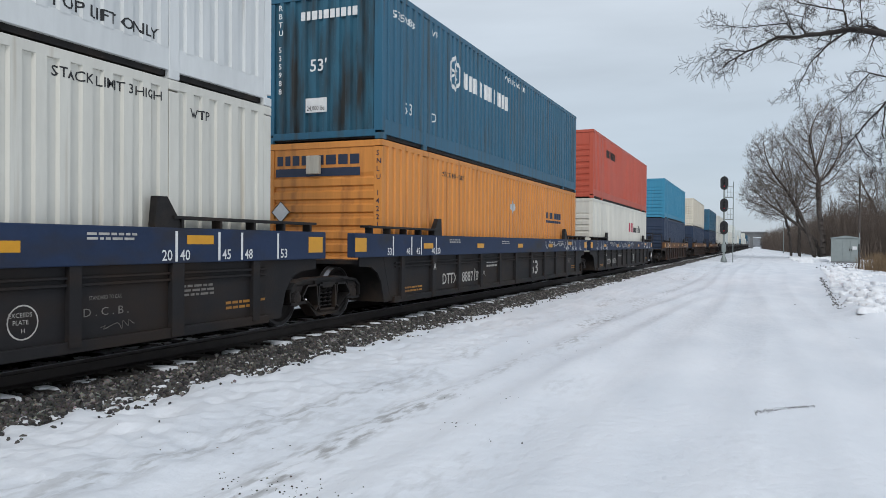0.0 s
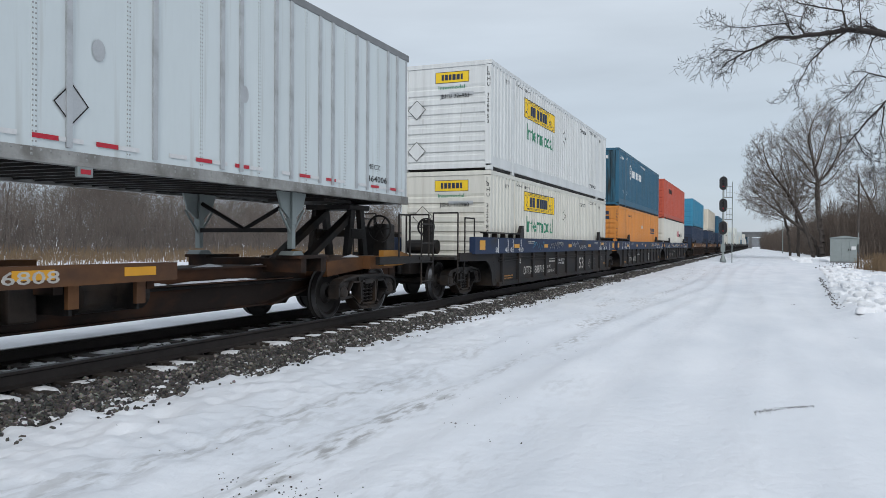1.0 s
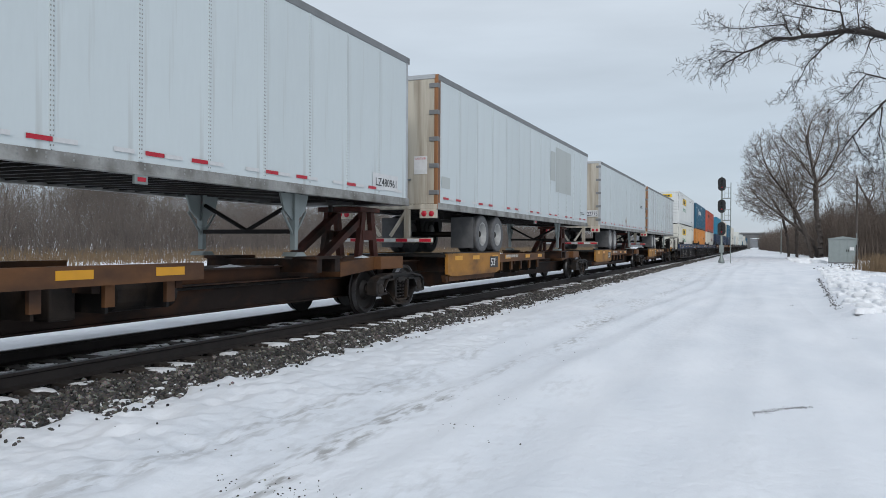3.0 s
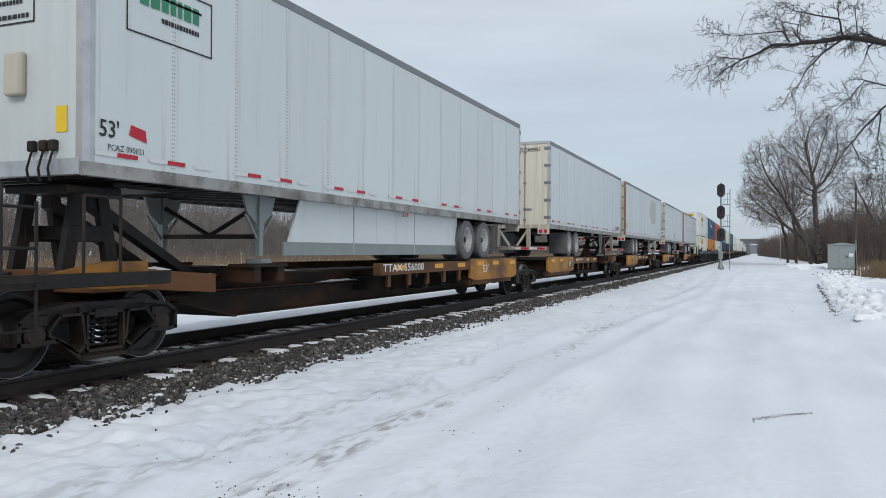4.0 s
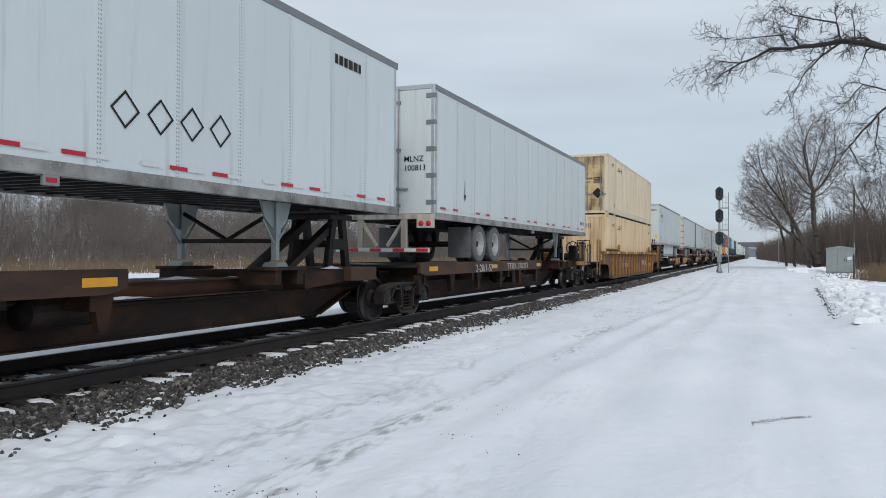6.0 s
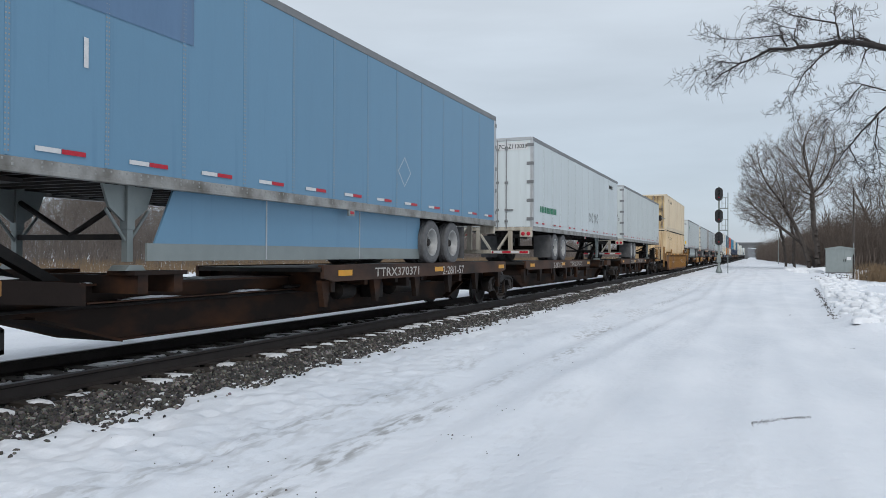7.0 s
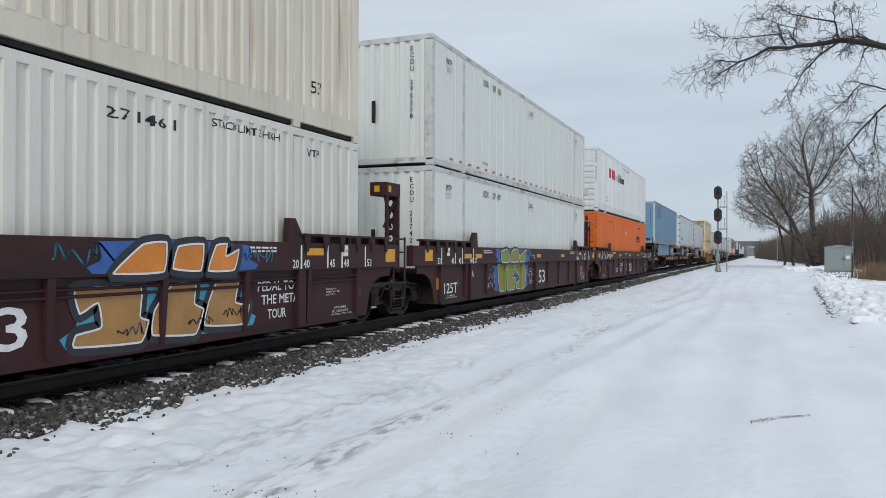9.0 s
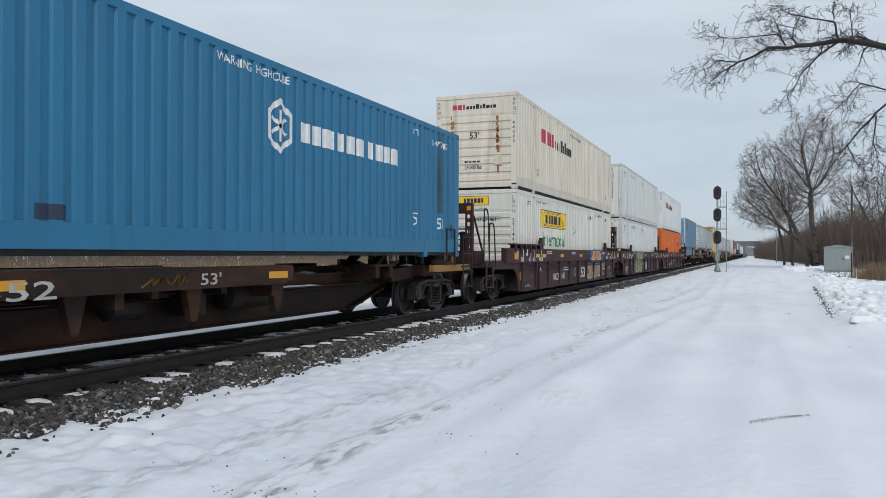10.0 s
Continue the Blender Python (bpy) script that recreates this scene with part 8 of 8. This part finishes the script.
# ---- block signal with three heads ----
def signal_mast():
    t = thing("railway_signal", "silver mast with three black signal heads and ladder", "railway signal")

    def put(name, make, mat, parent=None, lab="", smooth_=False):
        bm = bmesh.new()
        make(bm)
        return part(name, bm, mat, parent or t, lab, smooth_)
    put("mast", lambda bm: lathe(bm, [(0, 0.34), (0.25, 0.30), (0.7, 0.14), (0.75, 0.115), (9.0, 0.09), (9.05, 0.02)], (0, 0, 0), "z", 16), M_GALV, None, "silver-painted pole", True)
    for z in (8.25, 5.95, 3.6):
        def head(bm):
            pts = [(0.40 * math.cos(a), (0.30 if math.sin(a) > 0 else -0.30) + 0.40 * math.sin(a)) for a in np.linspace(0, 2 * math.pi, 24, endpoint=False)]
            a = [bm.verts.new((x, -0.14, z + q)) for x, q in pts]
            b = [bm.verts.new((x, -0.06, z + q)) for x, q in pts]
            bm.faces.new(a)
            bm.faces.new(b[::-1])
            for i in range(24):
                bm.faces.new((a[i], a[(i + 1) % 24], b[(i + 1) % 24], b[i]))
            box(bm, -0.2, 0.2, -0.08, 0.18, z - 0.35, z + 0.35, 0.02)
        h = put("signal_head", head, M_BLACK, None, "black oval backplate")
        for dz, mat in ((0.32, M_BLACK), (0.0, M_BLACK), (-0.32, M_REDTAPE)):
            put("lens", lambda bm: lathe(bm, [(-0.15, 0.08), (-0.17, 0.06), (-0.175, 0.01)], (0, 0, z + dz), "y", 14), mat, h)
            def hood(bm):
                for i in range(8):
                    a0, a1 = math.pi * i / 8, math.pi * (i + 1) / 8
                    q = [(0.11 * math.cos(a), z + dz + 0.11 * math.sin(a)) for a in (a0, a1)]
                    bm.faces.new([bm.verts.new(p) for p in ((q[0][0], -0.14, q[0][1]), (q[1][0], -0.14, q[1][1]), (q[1][0], -0.36, q[1][1]), (q[0][0], -0.36, q[0][1]))])
            put("hood", hood, M_BLACK, h)
    put("ladder", lambda bm: [pipe(bm, [(0.88, 0.1, -0.05), (0.88, 0.1, 8.4)], 0.05), pipe(bm, [(0.88, 0.5, -0.05), (0.88, 0.5, 8.2)], 0.03)] +
        [rod(bm, (0.88, 0.1, 0.3 + 0.3 * i), (0.88, 0.5, 0.3 + 0.3 * i), 0.014, 5) for i in range(26)], M_GALV)
    for z in (6.75, 4.45):
        def cage(bm):
            rod(bm, (0, 0, z + 0.05), (0.95, 0.1, z + 0.05), 0.03)
            box(bm, 0.1, 0.9, -0.2, 0.5, z - 0.02, z + 0.02)
            for x in (0.30, 0.65):
                rod(bm, (x, -0.15, z), (x, -0.15, z + 1.15), 0.022)
            for q in (0.55, 1.15):
                rod(bm, (0.30, -0.15, z + q), (0.90, -0.15, z + q), 0.022)
        put("platform", cage, M_GALV)
    put("relay_box", lambda bm: box(bm, -0.22, 0.22, -0.2, 0.16, 1.1, 1.9, 0.02), M_GALV)
    t.matrix_basis = pose(-3.62, 85, ground_z(-3.62, 85))


def cabinet():
    t = thing("equipment_cabinet", "grey metal trackside equipment house with double doors", "equipment cabinet")

    def put(name, make, mat, lab=""):
        bm = bmesh.new()
        make(bm)
        return part(name, bm, mat, t, lab)
    put("body", lambda bm: box(bm, -1.28, 1.28, 0, 1.9, 0.1, 2.42, 0.02), M_GALV)

    def roof(bm):
        for s in (1,):
            o = [(-1.36, 2.42), (1.36, 2.42), (1.36, 2.48), (0, 2.70), (-1.36, 2.48)]
            a = [bm.verts.new((x, -0.08, z)) for x, z in o]
            b = [bm.verts.new((x, 2.0, z)) for x, z in o]
            bm.faces.new(a)
            bm.faces.new(b[::-1])
            for i in range(5):
                bm.faces.new((a[i], b[i], b[(i + 1) % 5], a[(i + 1) % 5]))
    put("roof", roof, M_GALV)
    put("plinth", lambda bm: box(bm, -1.3, 1.3, -0.02, 1.92, -0.4, 0.1), M_CONC)
    for x0, x1 in ((-0.25, 0.42), (0.44, 1.12)):
        d = put("door", lambda bm: box(bm, x0, x1, -0.03, 0.01, 0.25, 2.2, 0.01), M_GALV)
        bm = bmesh.new()
        box(bm, (x1 - 0.1) if x0 < 0 else x0 + 0.04, (x1 - 0.04) if x0 < 0 else x0 + 0.10, -0.07, -0.03, 1.15, 1.4, 0.01)
        part("handle", bm, M_STEEL, d)
    put("notice", lambda bm: box(bm, 0.62, 1.0, -0.04, -0.031, 1.3, 1.62), M_TAPEW, "pale notice plate")
    put("conduit", lambda bm: rod(bm, (1.22, -0.06, 0), (1.22, -0.06, 3.0), 0.035), M_GALV)
    t.matrix_basis = pose(7.75, 86, ground_z(7.75, 86), rz=-4)


signal_mast()
cabinet()
for x, y, h, mat, lab in ((6.45, 62, 1.75, M_STEEL, "thin dark marker stake standing in the snow"), (4.64, 190, 7.0, M_GALV, "slender grey pole beside the wood"),
                          (9.6, 92, 9.0, M_BARK, "dark wooden pole in front of the wood")):
    bm = bmesh.new()
    lathe(bm, [(-0.4, 0.05 + h * 0.008), (h, 0.03 + h * 0.006), (h + 0.03, 0.01)], (0, 0, 0), "z", 10)
    o = tagged(part("pole", bm, mat), lab, "pole")
    o.matrix_basis = pose(x, y, ground_z(x, y))

# overpass far down the line
ov = thing("overpass", "distant grey concrete road bridge over the railway", "bridge")
for nm, args, mat in (("bridge_deck", (-45, 3, -4, 5, 5.6, 7.4), M_CONC), ("parapet", (-45, 3, -4.3, -4, 7.4, 8.3), M_CONC), ("pier", (-5.6, -4.2, -4, 5, -1, 5.6), M_CONC),
                      ("pier", (-18.6, -17.2, -4, 5, -1, 5.6), M_CONC), ("abutment", (0, 14, -5, 6, -1, 5.8), M_CONC)):
    bm = bmesh.new()
    box(bm, *args, 0.03)
    part(nm, bm, mat, ov)
ov.matrix_basis = pose(0, 430, 0)


# ---- bare trees ----
def to_mesh(name, segs, mat):
    v, f = [], []
    for p, r0, q, r1 in segs:
        d = q - p
        if d.length < 1e-6:
            continue
        n = 7 if r0 > 0.06 else (4 if r0 > 0.02 else 3)
        a = d.orthogonal().normalized()
        b = d.normalized().cross(a)
        k = len(v)
        for c, r in ((p, r0), (q, r1)):
            for i in range(n):
                t = 2 * math.pi * i / n
                v.append(c + (a * math.cos(t) + b * math.sin(t)) * r)
        for i in range(n):
            j = (i + 1) % n
            f.append((k + i, k + j, k + n + j, k + n + i))
    me = bpy.data.meshes.new(name)
    me.from_pydata(v, [], f)
    me.polygons.foreach_set("use_smooth", [True] * len(f))
    me.materials.append(mat)
    return me


def branch(rg, segs, p, d, length, r, level, kids, lift, wild, thin):
    n = 4 if level > 1 else 3
    for i in range(n):
        d = (d + Vector((rg.gauss(0, wild), rg.gauss(0, wild), rg.gauss(0, wild) + lift))).normalized()
        q = p + d * (length / n)
        r1 = max(thin, r * (1 - 0.16 * (4 / n)))
        segs.append((p, r, q, r1))
        p, r = q, r1
        if level > 0 and i >= (1 if level > 2 else 0):
            for _ in range(kids if i < n - 1 else kids + 1):
                side = d.orthogonal().normalized()
                side.rotate(Matrix.Rotation(rg.uniform(0, 2 * math.pi), 3, d))
                e = (d * rg.uniform(0.55, 1.0) + side * rg.uniform(0.6, 1.1)).normalized()
                branch(rg, segs, p, e, length * rg.uniform(0.45, 0.72), max(thin, r * rg.uniform(0.42, 0.62)), level - 1, kids, lift, wild, thin)


def tree(label, seed, height, r, x, y, stems=1, level=4, kids=2, spread=0.12, thin=0.012, trunk_part=0.35, lean=(0, 0)):
    rg = random.Random(seed)
    t = thing("bare_tree", label, "tree", "bare trees")
    low, high = [], []
    for s in range(stems):
        a = rg.uniform(0, 6.28)
        d = Vector((math.cos(a) * spread * (stems > 1) + lean[0], math.sin(a) * spread * (stems > 1) + lean[1], 1)).normalized()
        p, rr = Vector((math.cos(a) * 0.5 * (stems > 1), math.sin(a) * 0.5 * (stems > 1), -0.4)), r * rg.uniform(0.75, 1)
        n = 9
        for i in range(n):
            d = (d + Vector((rg.gauss(0, 0.06), rg.gauss(0, 0.06), 0.03))).normalized()
            q = p + d * (height * 0.72 / n)
            low.append((p, rr * (1.35 if i == 0 else 1), q, rr * 0.88))
            p, rr = q, rr * 0.88
            if i / n >= trunk_part:
                for _ in range(2):
                    b = rg.uniform(0, 6.28)
                    e = Vector((math.cos(b), math.sin(b), rg.uniform(0.45, 1.3))).normalized()
                    branch(rg, high, p, e, height * rg.uniform(0.20, 0.33), rr * rg.uniform(0.4, 0.6), level - 1, kids, 0.06, 0.14, thin)
        branch(rg, high, p, d, height * 0.30, rr, level - 1, kids, 0.05, 0.12, thin)
    part("trunk", to_mesh("trunk", low, M_BARK), None, t)
    part("crown", to_mesh("crown", high, M_TWIG), None, t)
    t.matrix_basis = pose(x, y, ground_z(x, y))
    return t


def crowned_tree(label, seed, x, y, trunks, crowns, n=1500, tip=0.013, twig=0.8, step=0.36):
    """A tree whose limbs grow towards points spread through its crown.
    trunks: lists of (dx, dz) from the ground up; crowns: ellipsoids (dx, dz, rx, ry, rz)."""
    r = np.random.RandomState(seed)
    pts = []
    for cx, cz, ax, ay, az in crowns:
        d = r.normal(size=(n, 3))
        d /= np.linalg.norm(d, axis=1)[:, None]
        d *= r.uniform(0.1, 1, (n, 1)) ** 0.42
        pts.append(d * (ax, ay, az) + (cx, 0, cz))
    pts = np.concatenate(pts)
    pos, parent = [], []
    for k, line in enumerate(trunks):
        last = -1
        for (a, b), (c, d) in zip(line, line[1:]):
            m = max(2, int(math.hypot(c - a, d - b) / step))
            for q in range(m):
                f = q / m
                pos.append((a + (c - a) * f + r.normal(0, 0.05), 0.5 * k + r.normal(0, 0.05), b + (d - b) * f))
                parent.append(last)
                last = len(pos) - 1
    P = np.array(pos)
    d2 = ((pts[:, None] - P[None]) ** 2).sum(2)
    near, dist = d2.argmin(1), np.sqrt(d2.min(1))
    live = np.ones(len(pts), bool)
    for _ in range(90):
        live &= dist > 0.48
        if not live.any():
            break
        fresh, owner = [], []
        for i in np.unique(near[live]):
            v = pts[live & (near == i)] - P[i]
            g = (v / np.linalg.norm(v, axis=1)[:, None]).sum(0) + r.normal(0, 0.25, 3)
            g = g / (np.linalg.norm(g) + 1e-6) + (0, 0, 0.22)
            fresh.append(P[i] + g * step)
            owner.append(i)
        fresh = np.array(fresh)
        d2 = np.sqrt(((pts[:, None] - fresh[None]) ** 2).sum(2))
        best = d2.argmin(1)
        closer = d2.min(1) < dist
        near[closer], dist[closer] = len(P) + best[closer], d2.min(1)[closer]
        P = np.concatenate((P, fresh))
        parent += owner
    w = np.full(len(P), tip ** 2.25)
    kids = np.zeros(len(P), int)
    for i in range(len(P) - 1, -1, -1):
        if parent[i] >= 0:
            w[parent[i]] += w[i]
            kids[parent[i]] += 1
    rad = w ** (1 / 2.25)
    low, high = [], []
    V = [Vector(p) for p in P.tolist()]
    for i, q in enumerate(parent):
        if q < 0:
            continue
        (low if rad[i] > 0.10 else high).append((V[q], float(rad[q]) if rad[q] < rad[i] * 1.5 else float(rad[i]) * 1.15, V[i], float(rad[i])))
        if rad[i] < 0.04:
            d = (V[i] - V[q]).normalized()
            for _ in range(3):
                e = (d + Vector(r.normal(0, 0.55, 3).tolist()) + Vector((0, 0, 0.25))).normalized()
                m = V[i] + e * twig * float(r.uniform(0.4, 0.8))
                high.append((V[i], 0.011, m, 0.009))
                for _ in range(2):
                    h = (e + Vector(r.normal(0, 0.5, 3).tolist())).normalized()
                    high.append((m, 0.009, m + h * twig * float(r.uniform(0.3, 0.7)), 0.008))
    t = thing("bare_tree", label, "tree", "bare trees")
    part("trunk", to_mesh("trunk", low, M_BARK), None, t)
    part("crown", to_mesh("crown", high, M_TWIG), None, t)
    t.matrix_basis = pose(x, y, ground_z(x, y))
    return t


crowned_tree("tall bare tree with several trunks and a rounded crown", 11, 7.3, 112, [[(0.3, -0.5), (0.1, 3), (-0.4, 7), (-0.6, 11)], [(-0.6, -0.5), (-1.4, 3), (-2.6, 6), (-4.2, 9)], [(0.0, -0.5), (-0.6, 2.5), (-3.2, 4.8), (-5.4, 6.6)]],
             [(-0.4, 14.6, 4.6, 4.2, 6.2), (-5.0, 12.2, 4.8, 4.0, 5.4), (-5.8, 8.6, 4.4, 3.2, 3.4)], 1400)
crowned_tree("broad bare tree with twisted limbs beside the wood", 27, 4.2, 124, [[(0, -0.5), (-0.5, 4), (-1.2, 7)], [(0.9, -0.5), (1.0, 4), (0.4, 8)]],
             [(-1.6, 9.0, 4.0, 3.5, 4.0), (1.0, 9.5, 3.6, 3.2, 4.2)], 700)
crowned_tree("bare tree with a rounded crown behind the cabinet", 31, 16.2, 128, [[(0, -0.5), (-0.3, 4), (-0.9, 7.5)], [(0.4, -0.5), (1.0, 5), (1.6, 8)]],
             [(-2.2, 10.0, 3.8, 3.4, 3.6), (2.4, 10.2, 3.8, 3.4, 3.6)], 1000)
SLIM = "slender bare tree at the edge of the wood"
kinds = [tree(SLIM, 40 + i, 7.5 + 0.8 * i, 0.10, 13 + 5 * i, 128 + 7 * i, 1 + i % 2, 4, 1, 0.2, 0.012, 0.2) for i in range(4)]
talls = [tree("tall bare tree in the wood beyond the railway", 60 + i, 12 + 1.2 * i, 0.16, -78 - 9 * i, 60 + 20 * i, 1 + i % 2, 4, 1, 0.2, 0.013, 0.25) for i in range(4)]
rg = random.Random(5)
for i in range(34):       # wood on the near side of the line
    y = 122 + 330 * (i / 34) ** 1.2 + rg.uniform(-8, 8)
    x = 10 + rg.uniform(0, 24) + max(0, (y - 250)) * 0.01
    copy_thing(kinds[i % 4], pose(x, y, ground_z(x, y) - 0.1, rz=rg.uniform(0, 360)))
for i in range(80):       # wood beyond the line
    x = -70 - rg.uniform(0, 50)
    y = 20 + 4.0 * i + rg.uniform(-4, 4)
    copy_thing(talls[i % 4] if i % 3 else kinds[i % 4], pose(x, y, ground_z(x, y) - 0.1, rz=rg.uniform(0, 360)))


def brush(name, label, n, spot, hmin, hmax, mat, r, forks=3, lean=0.10):
    """A thicket of thin stems in one mesh."""
    segs = []
    for i in range(n):
        x, y = spot()
        p = Vector((x, y, ground_z(x, y) - 0.1))
        h = rg.uniform(hmin, hmax)
        d = Vector((rg.gauss(0, lean), rg.gauss(0, lean), 1)).normalized()
        q = p + d * h * 0.5
        e = (d + Vector((rg.gauss(0, 0.15), rg.gauss(0, 0.15), 0))).normalized()
        z = q + e * h * 0.5
        segs += [(p, r, q, r * 0.7), (q, r * 0.7, z, r * 0.3)]
        for _ in range(forks):
            o = p.lerp(z, rg.uniform(0.25, 0.8))
            s = Vector((rg.gauss(0, 0.6), rg.gauss(0, 0.6), rg.uniform(0.4, 1))).normalized()
            segs.append((o, r * 0.5, o + s * h * rg.uniform(0.2, 0.4), r * 0.25))
    return tagged(new(name, to_mesh(name, segs, mat)), label, "brush", kind="stuff")


def edge_of_wood(y):
    return 9.0 - max(0, y - 140) * 0.032 + rg.random() ** 1.3 * 30, y


brush("thicket", "dense brown leafless thicket at the wood's edge", 9500, lambda: edge_of_wood(106 + 330 * rg.random() ** 1.3), 3.0, 9.0, M_BRUSH, 0.04, 5)
brush("thicket", "grey-brown leafless thicket beyond the railway", 11500, lambda: (-58 - rg.random() ** 1.3 * 60, 5 + 380 * rg.random() ** 1.25), 2.0, 10.5, M_BRUSHF, 0.036, 8, 0.22)
brush("dry_grass", "straw-coloured dry grass beyond the railway", 16000, lambda: (-44 - rg.random() * 18, 5 + 300 * rg.random() ** 1.3), 0.5, 1.5, M_GRASS, 0.022, 1)
brush("dry_grass", "clump of straw-coloured dry grass in the snow bank", 900, lambda: (6.9 + rg.gauss(0, 0.55), 54 + rg.gauss(0, 1.5)), 0.5, 1.3, M_GRASS, 0.012, 1)

# tree that overhangs the lane, its trunk beside the view
t = thing("bare_tree", "dark bare tree with limbs hanging over the lane", "tree", "bare trees")
rg = random.Random(9)
OVERHANG = (
    (0.115, ((5.4, 5.6), (4.05, 6.75), (3.09, 7.13), (2.16, 7.36), (1.16, 7.27), (0.36, 7.29), (-0.47, 6.97), (-1.09, 6.56))),
    (0.024, ((-0.47, 7.0), (-0.94, 7.1), (-1.64, 6.82))),
    (0.055, ((3.52, 6.95), (2.78, 7.42), (2.52, 7.5), (2.51, 8.3))),
    (0.040, ((2.16, 7.32), (1.6, 6.94), (1.17, 6.46), (0.89, 5.84))),
    (0.038, ((1.16, 7.27), (1.01, 7.59), (1.04, 7.91), (0.27, 8.27))),
    (0.032, ((0.8, 7.37), (0.65, 7.68), (-0.48, 7.63), (-1.18, 7.73))),
    (0.040, ((2.16, 7.39), (2.04, 7.88), (1.15, 8.1), (0.57, 8.36))),
    (0.035, ((5.4, 5.2), (3.8, 5.71), (2.72, 6.13), (2.45, 5.8), (2.04, 5.39))),
    (0.060, ((5.4, 6.6), (4.06, 6.14), (3.11, 5.29), (2.46, 4.52), (1.98, 3.79))),
    (0.026, ((3.11, 5.14), (3.04, 4.52), (3.22, 3.74))),
    (0.022, ((2.39, 4.4), (2.6, 3.95), (2.88, 3.57))))
low, high = [], []
low.append((Vector((6.2, 24, -0.6)), 0.34, Vector((5.9, 24, 3)), 0.27))
low.append((Vector((5.9, 24, 3)), 0.27, Vector((5.4, 24, 5.8)), 0.20))
low.append((Vector((5.4, 24, 5.8)), 0.20, Vector((5.6, 24.2, 9.5)), 0.12))
for r, pts in OVERHANG:
    p3 = []
    n = len(pts) - 1
    dy = rg.uniform(-0.5, 0.5)
    for i in range(n):
        for s in range(3):
            f = s / 3
            p3.append(Vector((pts[i][0] + (pts[i + 1][0] - pts[i][0]) * f + rg.gauss(0, 0.02), 24 + dy * (i + f) / n, pts[i][1] + (pts[i + 1][1] - pts[i][1]) * f + rg.gauss(0, 0.02))))
    p3.append(Vector((pts[-1][0], 24 + dy, pts[-1][1])))
    m = len(p3) - 1
    for i in range(m):
        a, b = r * (1 - 0.85 * i / m), r * (1 - 0.85 * (i + 1) / m)
        high.append((p3[i], max(a, 0.008), p3[i + 1], max(b, 0.008)))
        if p3[i].x < 3.6:
            d = (p3[i + 1] - p3[i]).normalized()
            for _ in range(2):
                e = (d + Vector((rg.gauss(0, 0.4), rg.gauss(0, 0.7), rg.gauss(0.02, 0.6)))).normalized()
                branch(rg, high, p3[i + 1], e, rg.uniform(0.22, 0.62), max(0.007, b * 0.42), 2, 1, -0.02, 0.22, 0.0045)
part("trunk", to_mesh("trunk", low, M_WETBARK), None, t)
part("crown", to_mesh("crown", high, M_WETBARK), None, t)

# wooded ridge on the horizon
bm = bmesh.new()
prev = None
for i in range(161):
    x = -700 + i * 10
    h = 9 + 10 * abs(noise.noise((x * 0.006, 0, 0))) + 3.0 * noise.noise((x * 0.05, 2, 0)) + 1.5 * noise.noise((x * 0.25, 5, 0))
    col = [bm.verts.new((x, 900, -3)), bm.verts.new((x, 900, h)), bm.verts.new((x, 960, h * 0.8)), bm.verts.new((x, 960, -3))]
    if prev:
        for j in range(3):
            bm.faces.new((prev[j], col[j], col[j + 1], prev[j + 1]))
    prev = col
# the haze of distance is mixed into the ridge's pale grey colour
M_RIDGE = material("haze_tinted_grey_far_wood", (0.20, 0.21, 0.225), 0.95, 0, 0.25, 0.05)
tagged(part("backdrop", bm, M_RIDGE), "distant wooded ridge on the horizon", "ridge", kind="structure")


def motions():
    for ob, (u, z0) in MOVERS:
        walk(ob, [(0.0, pose(XC, u, z0)), (5.0, pose(XC, u + 5 * SPEED, z0)), (10.0, pose(XC, u + 10 * SPEED, z0))])


motions()
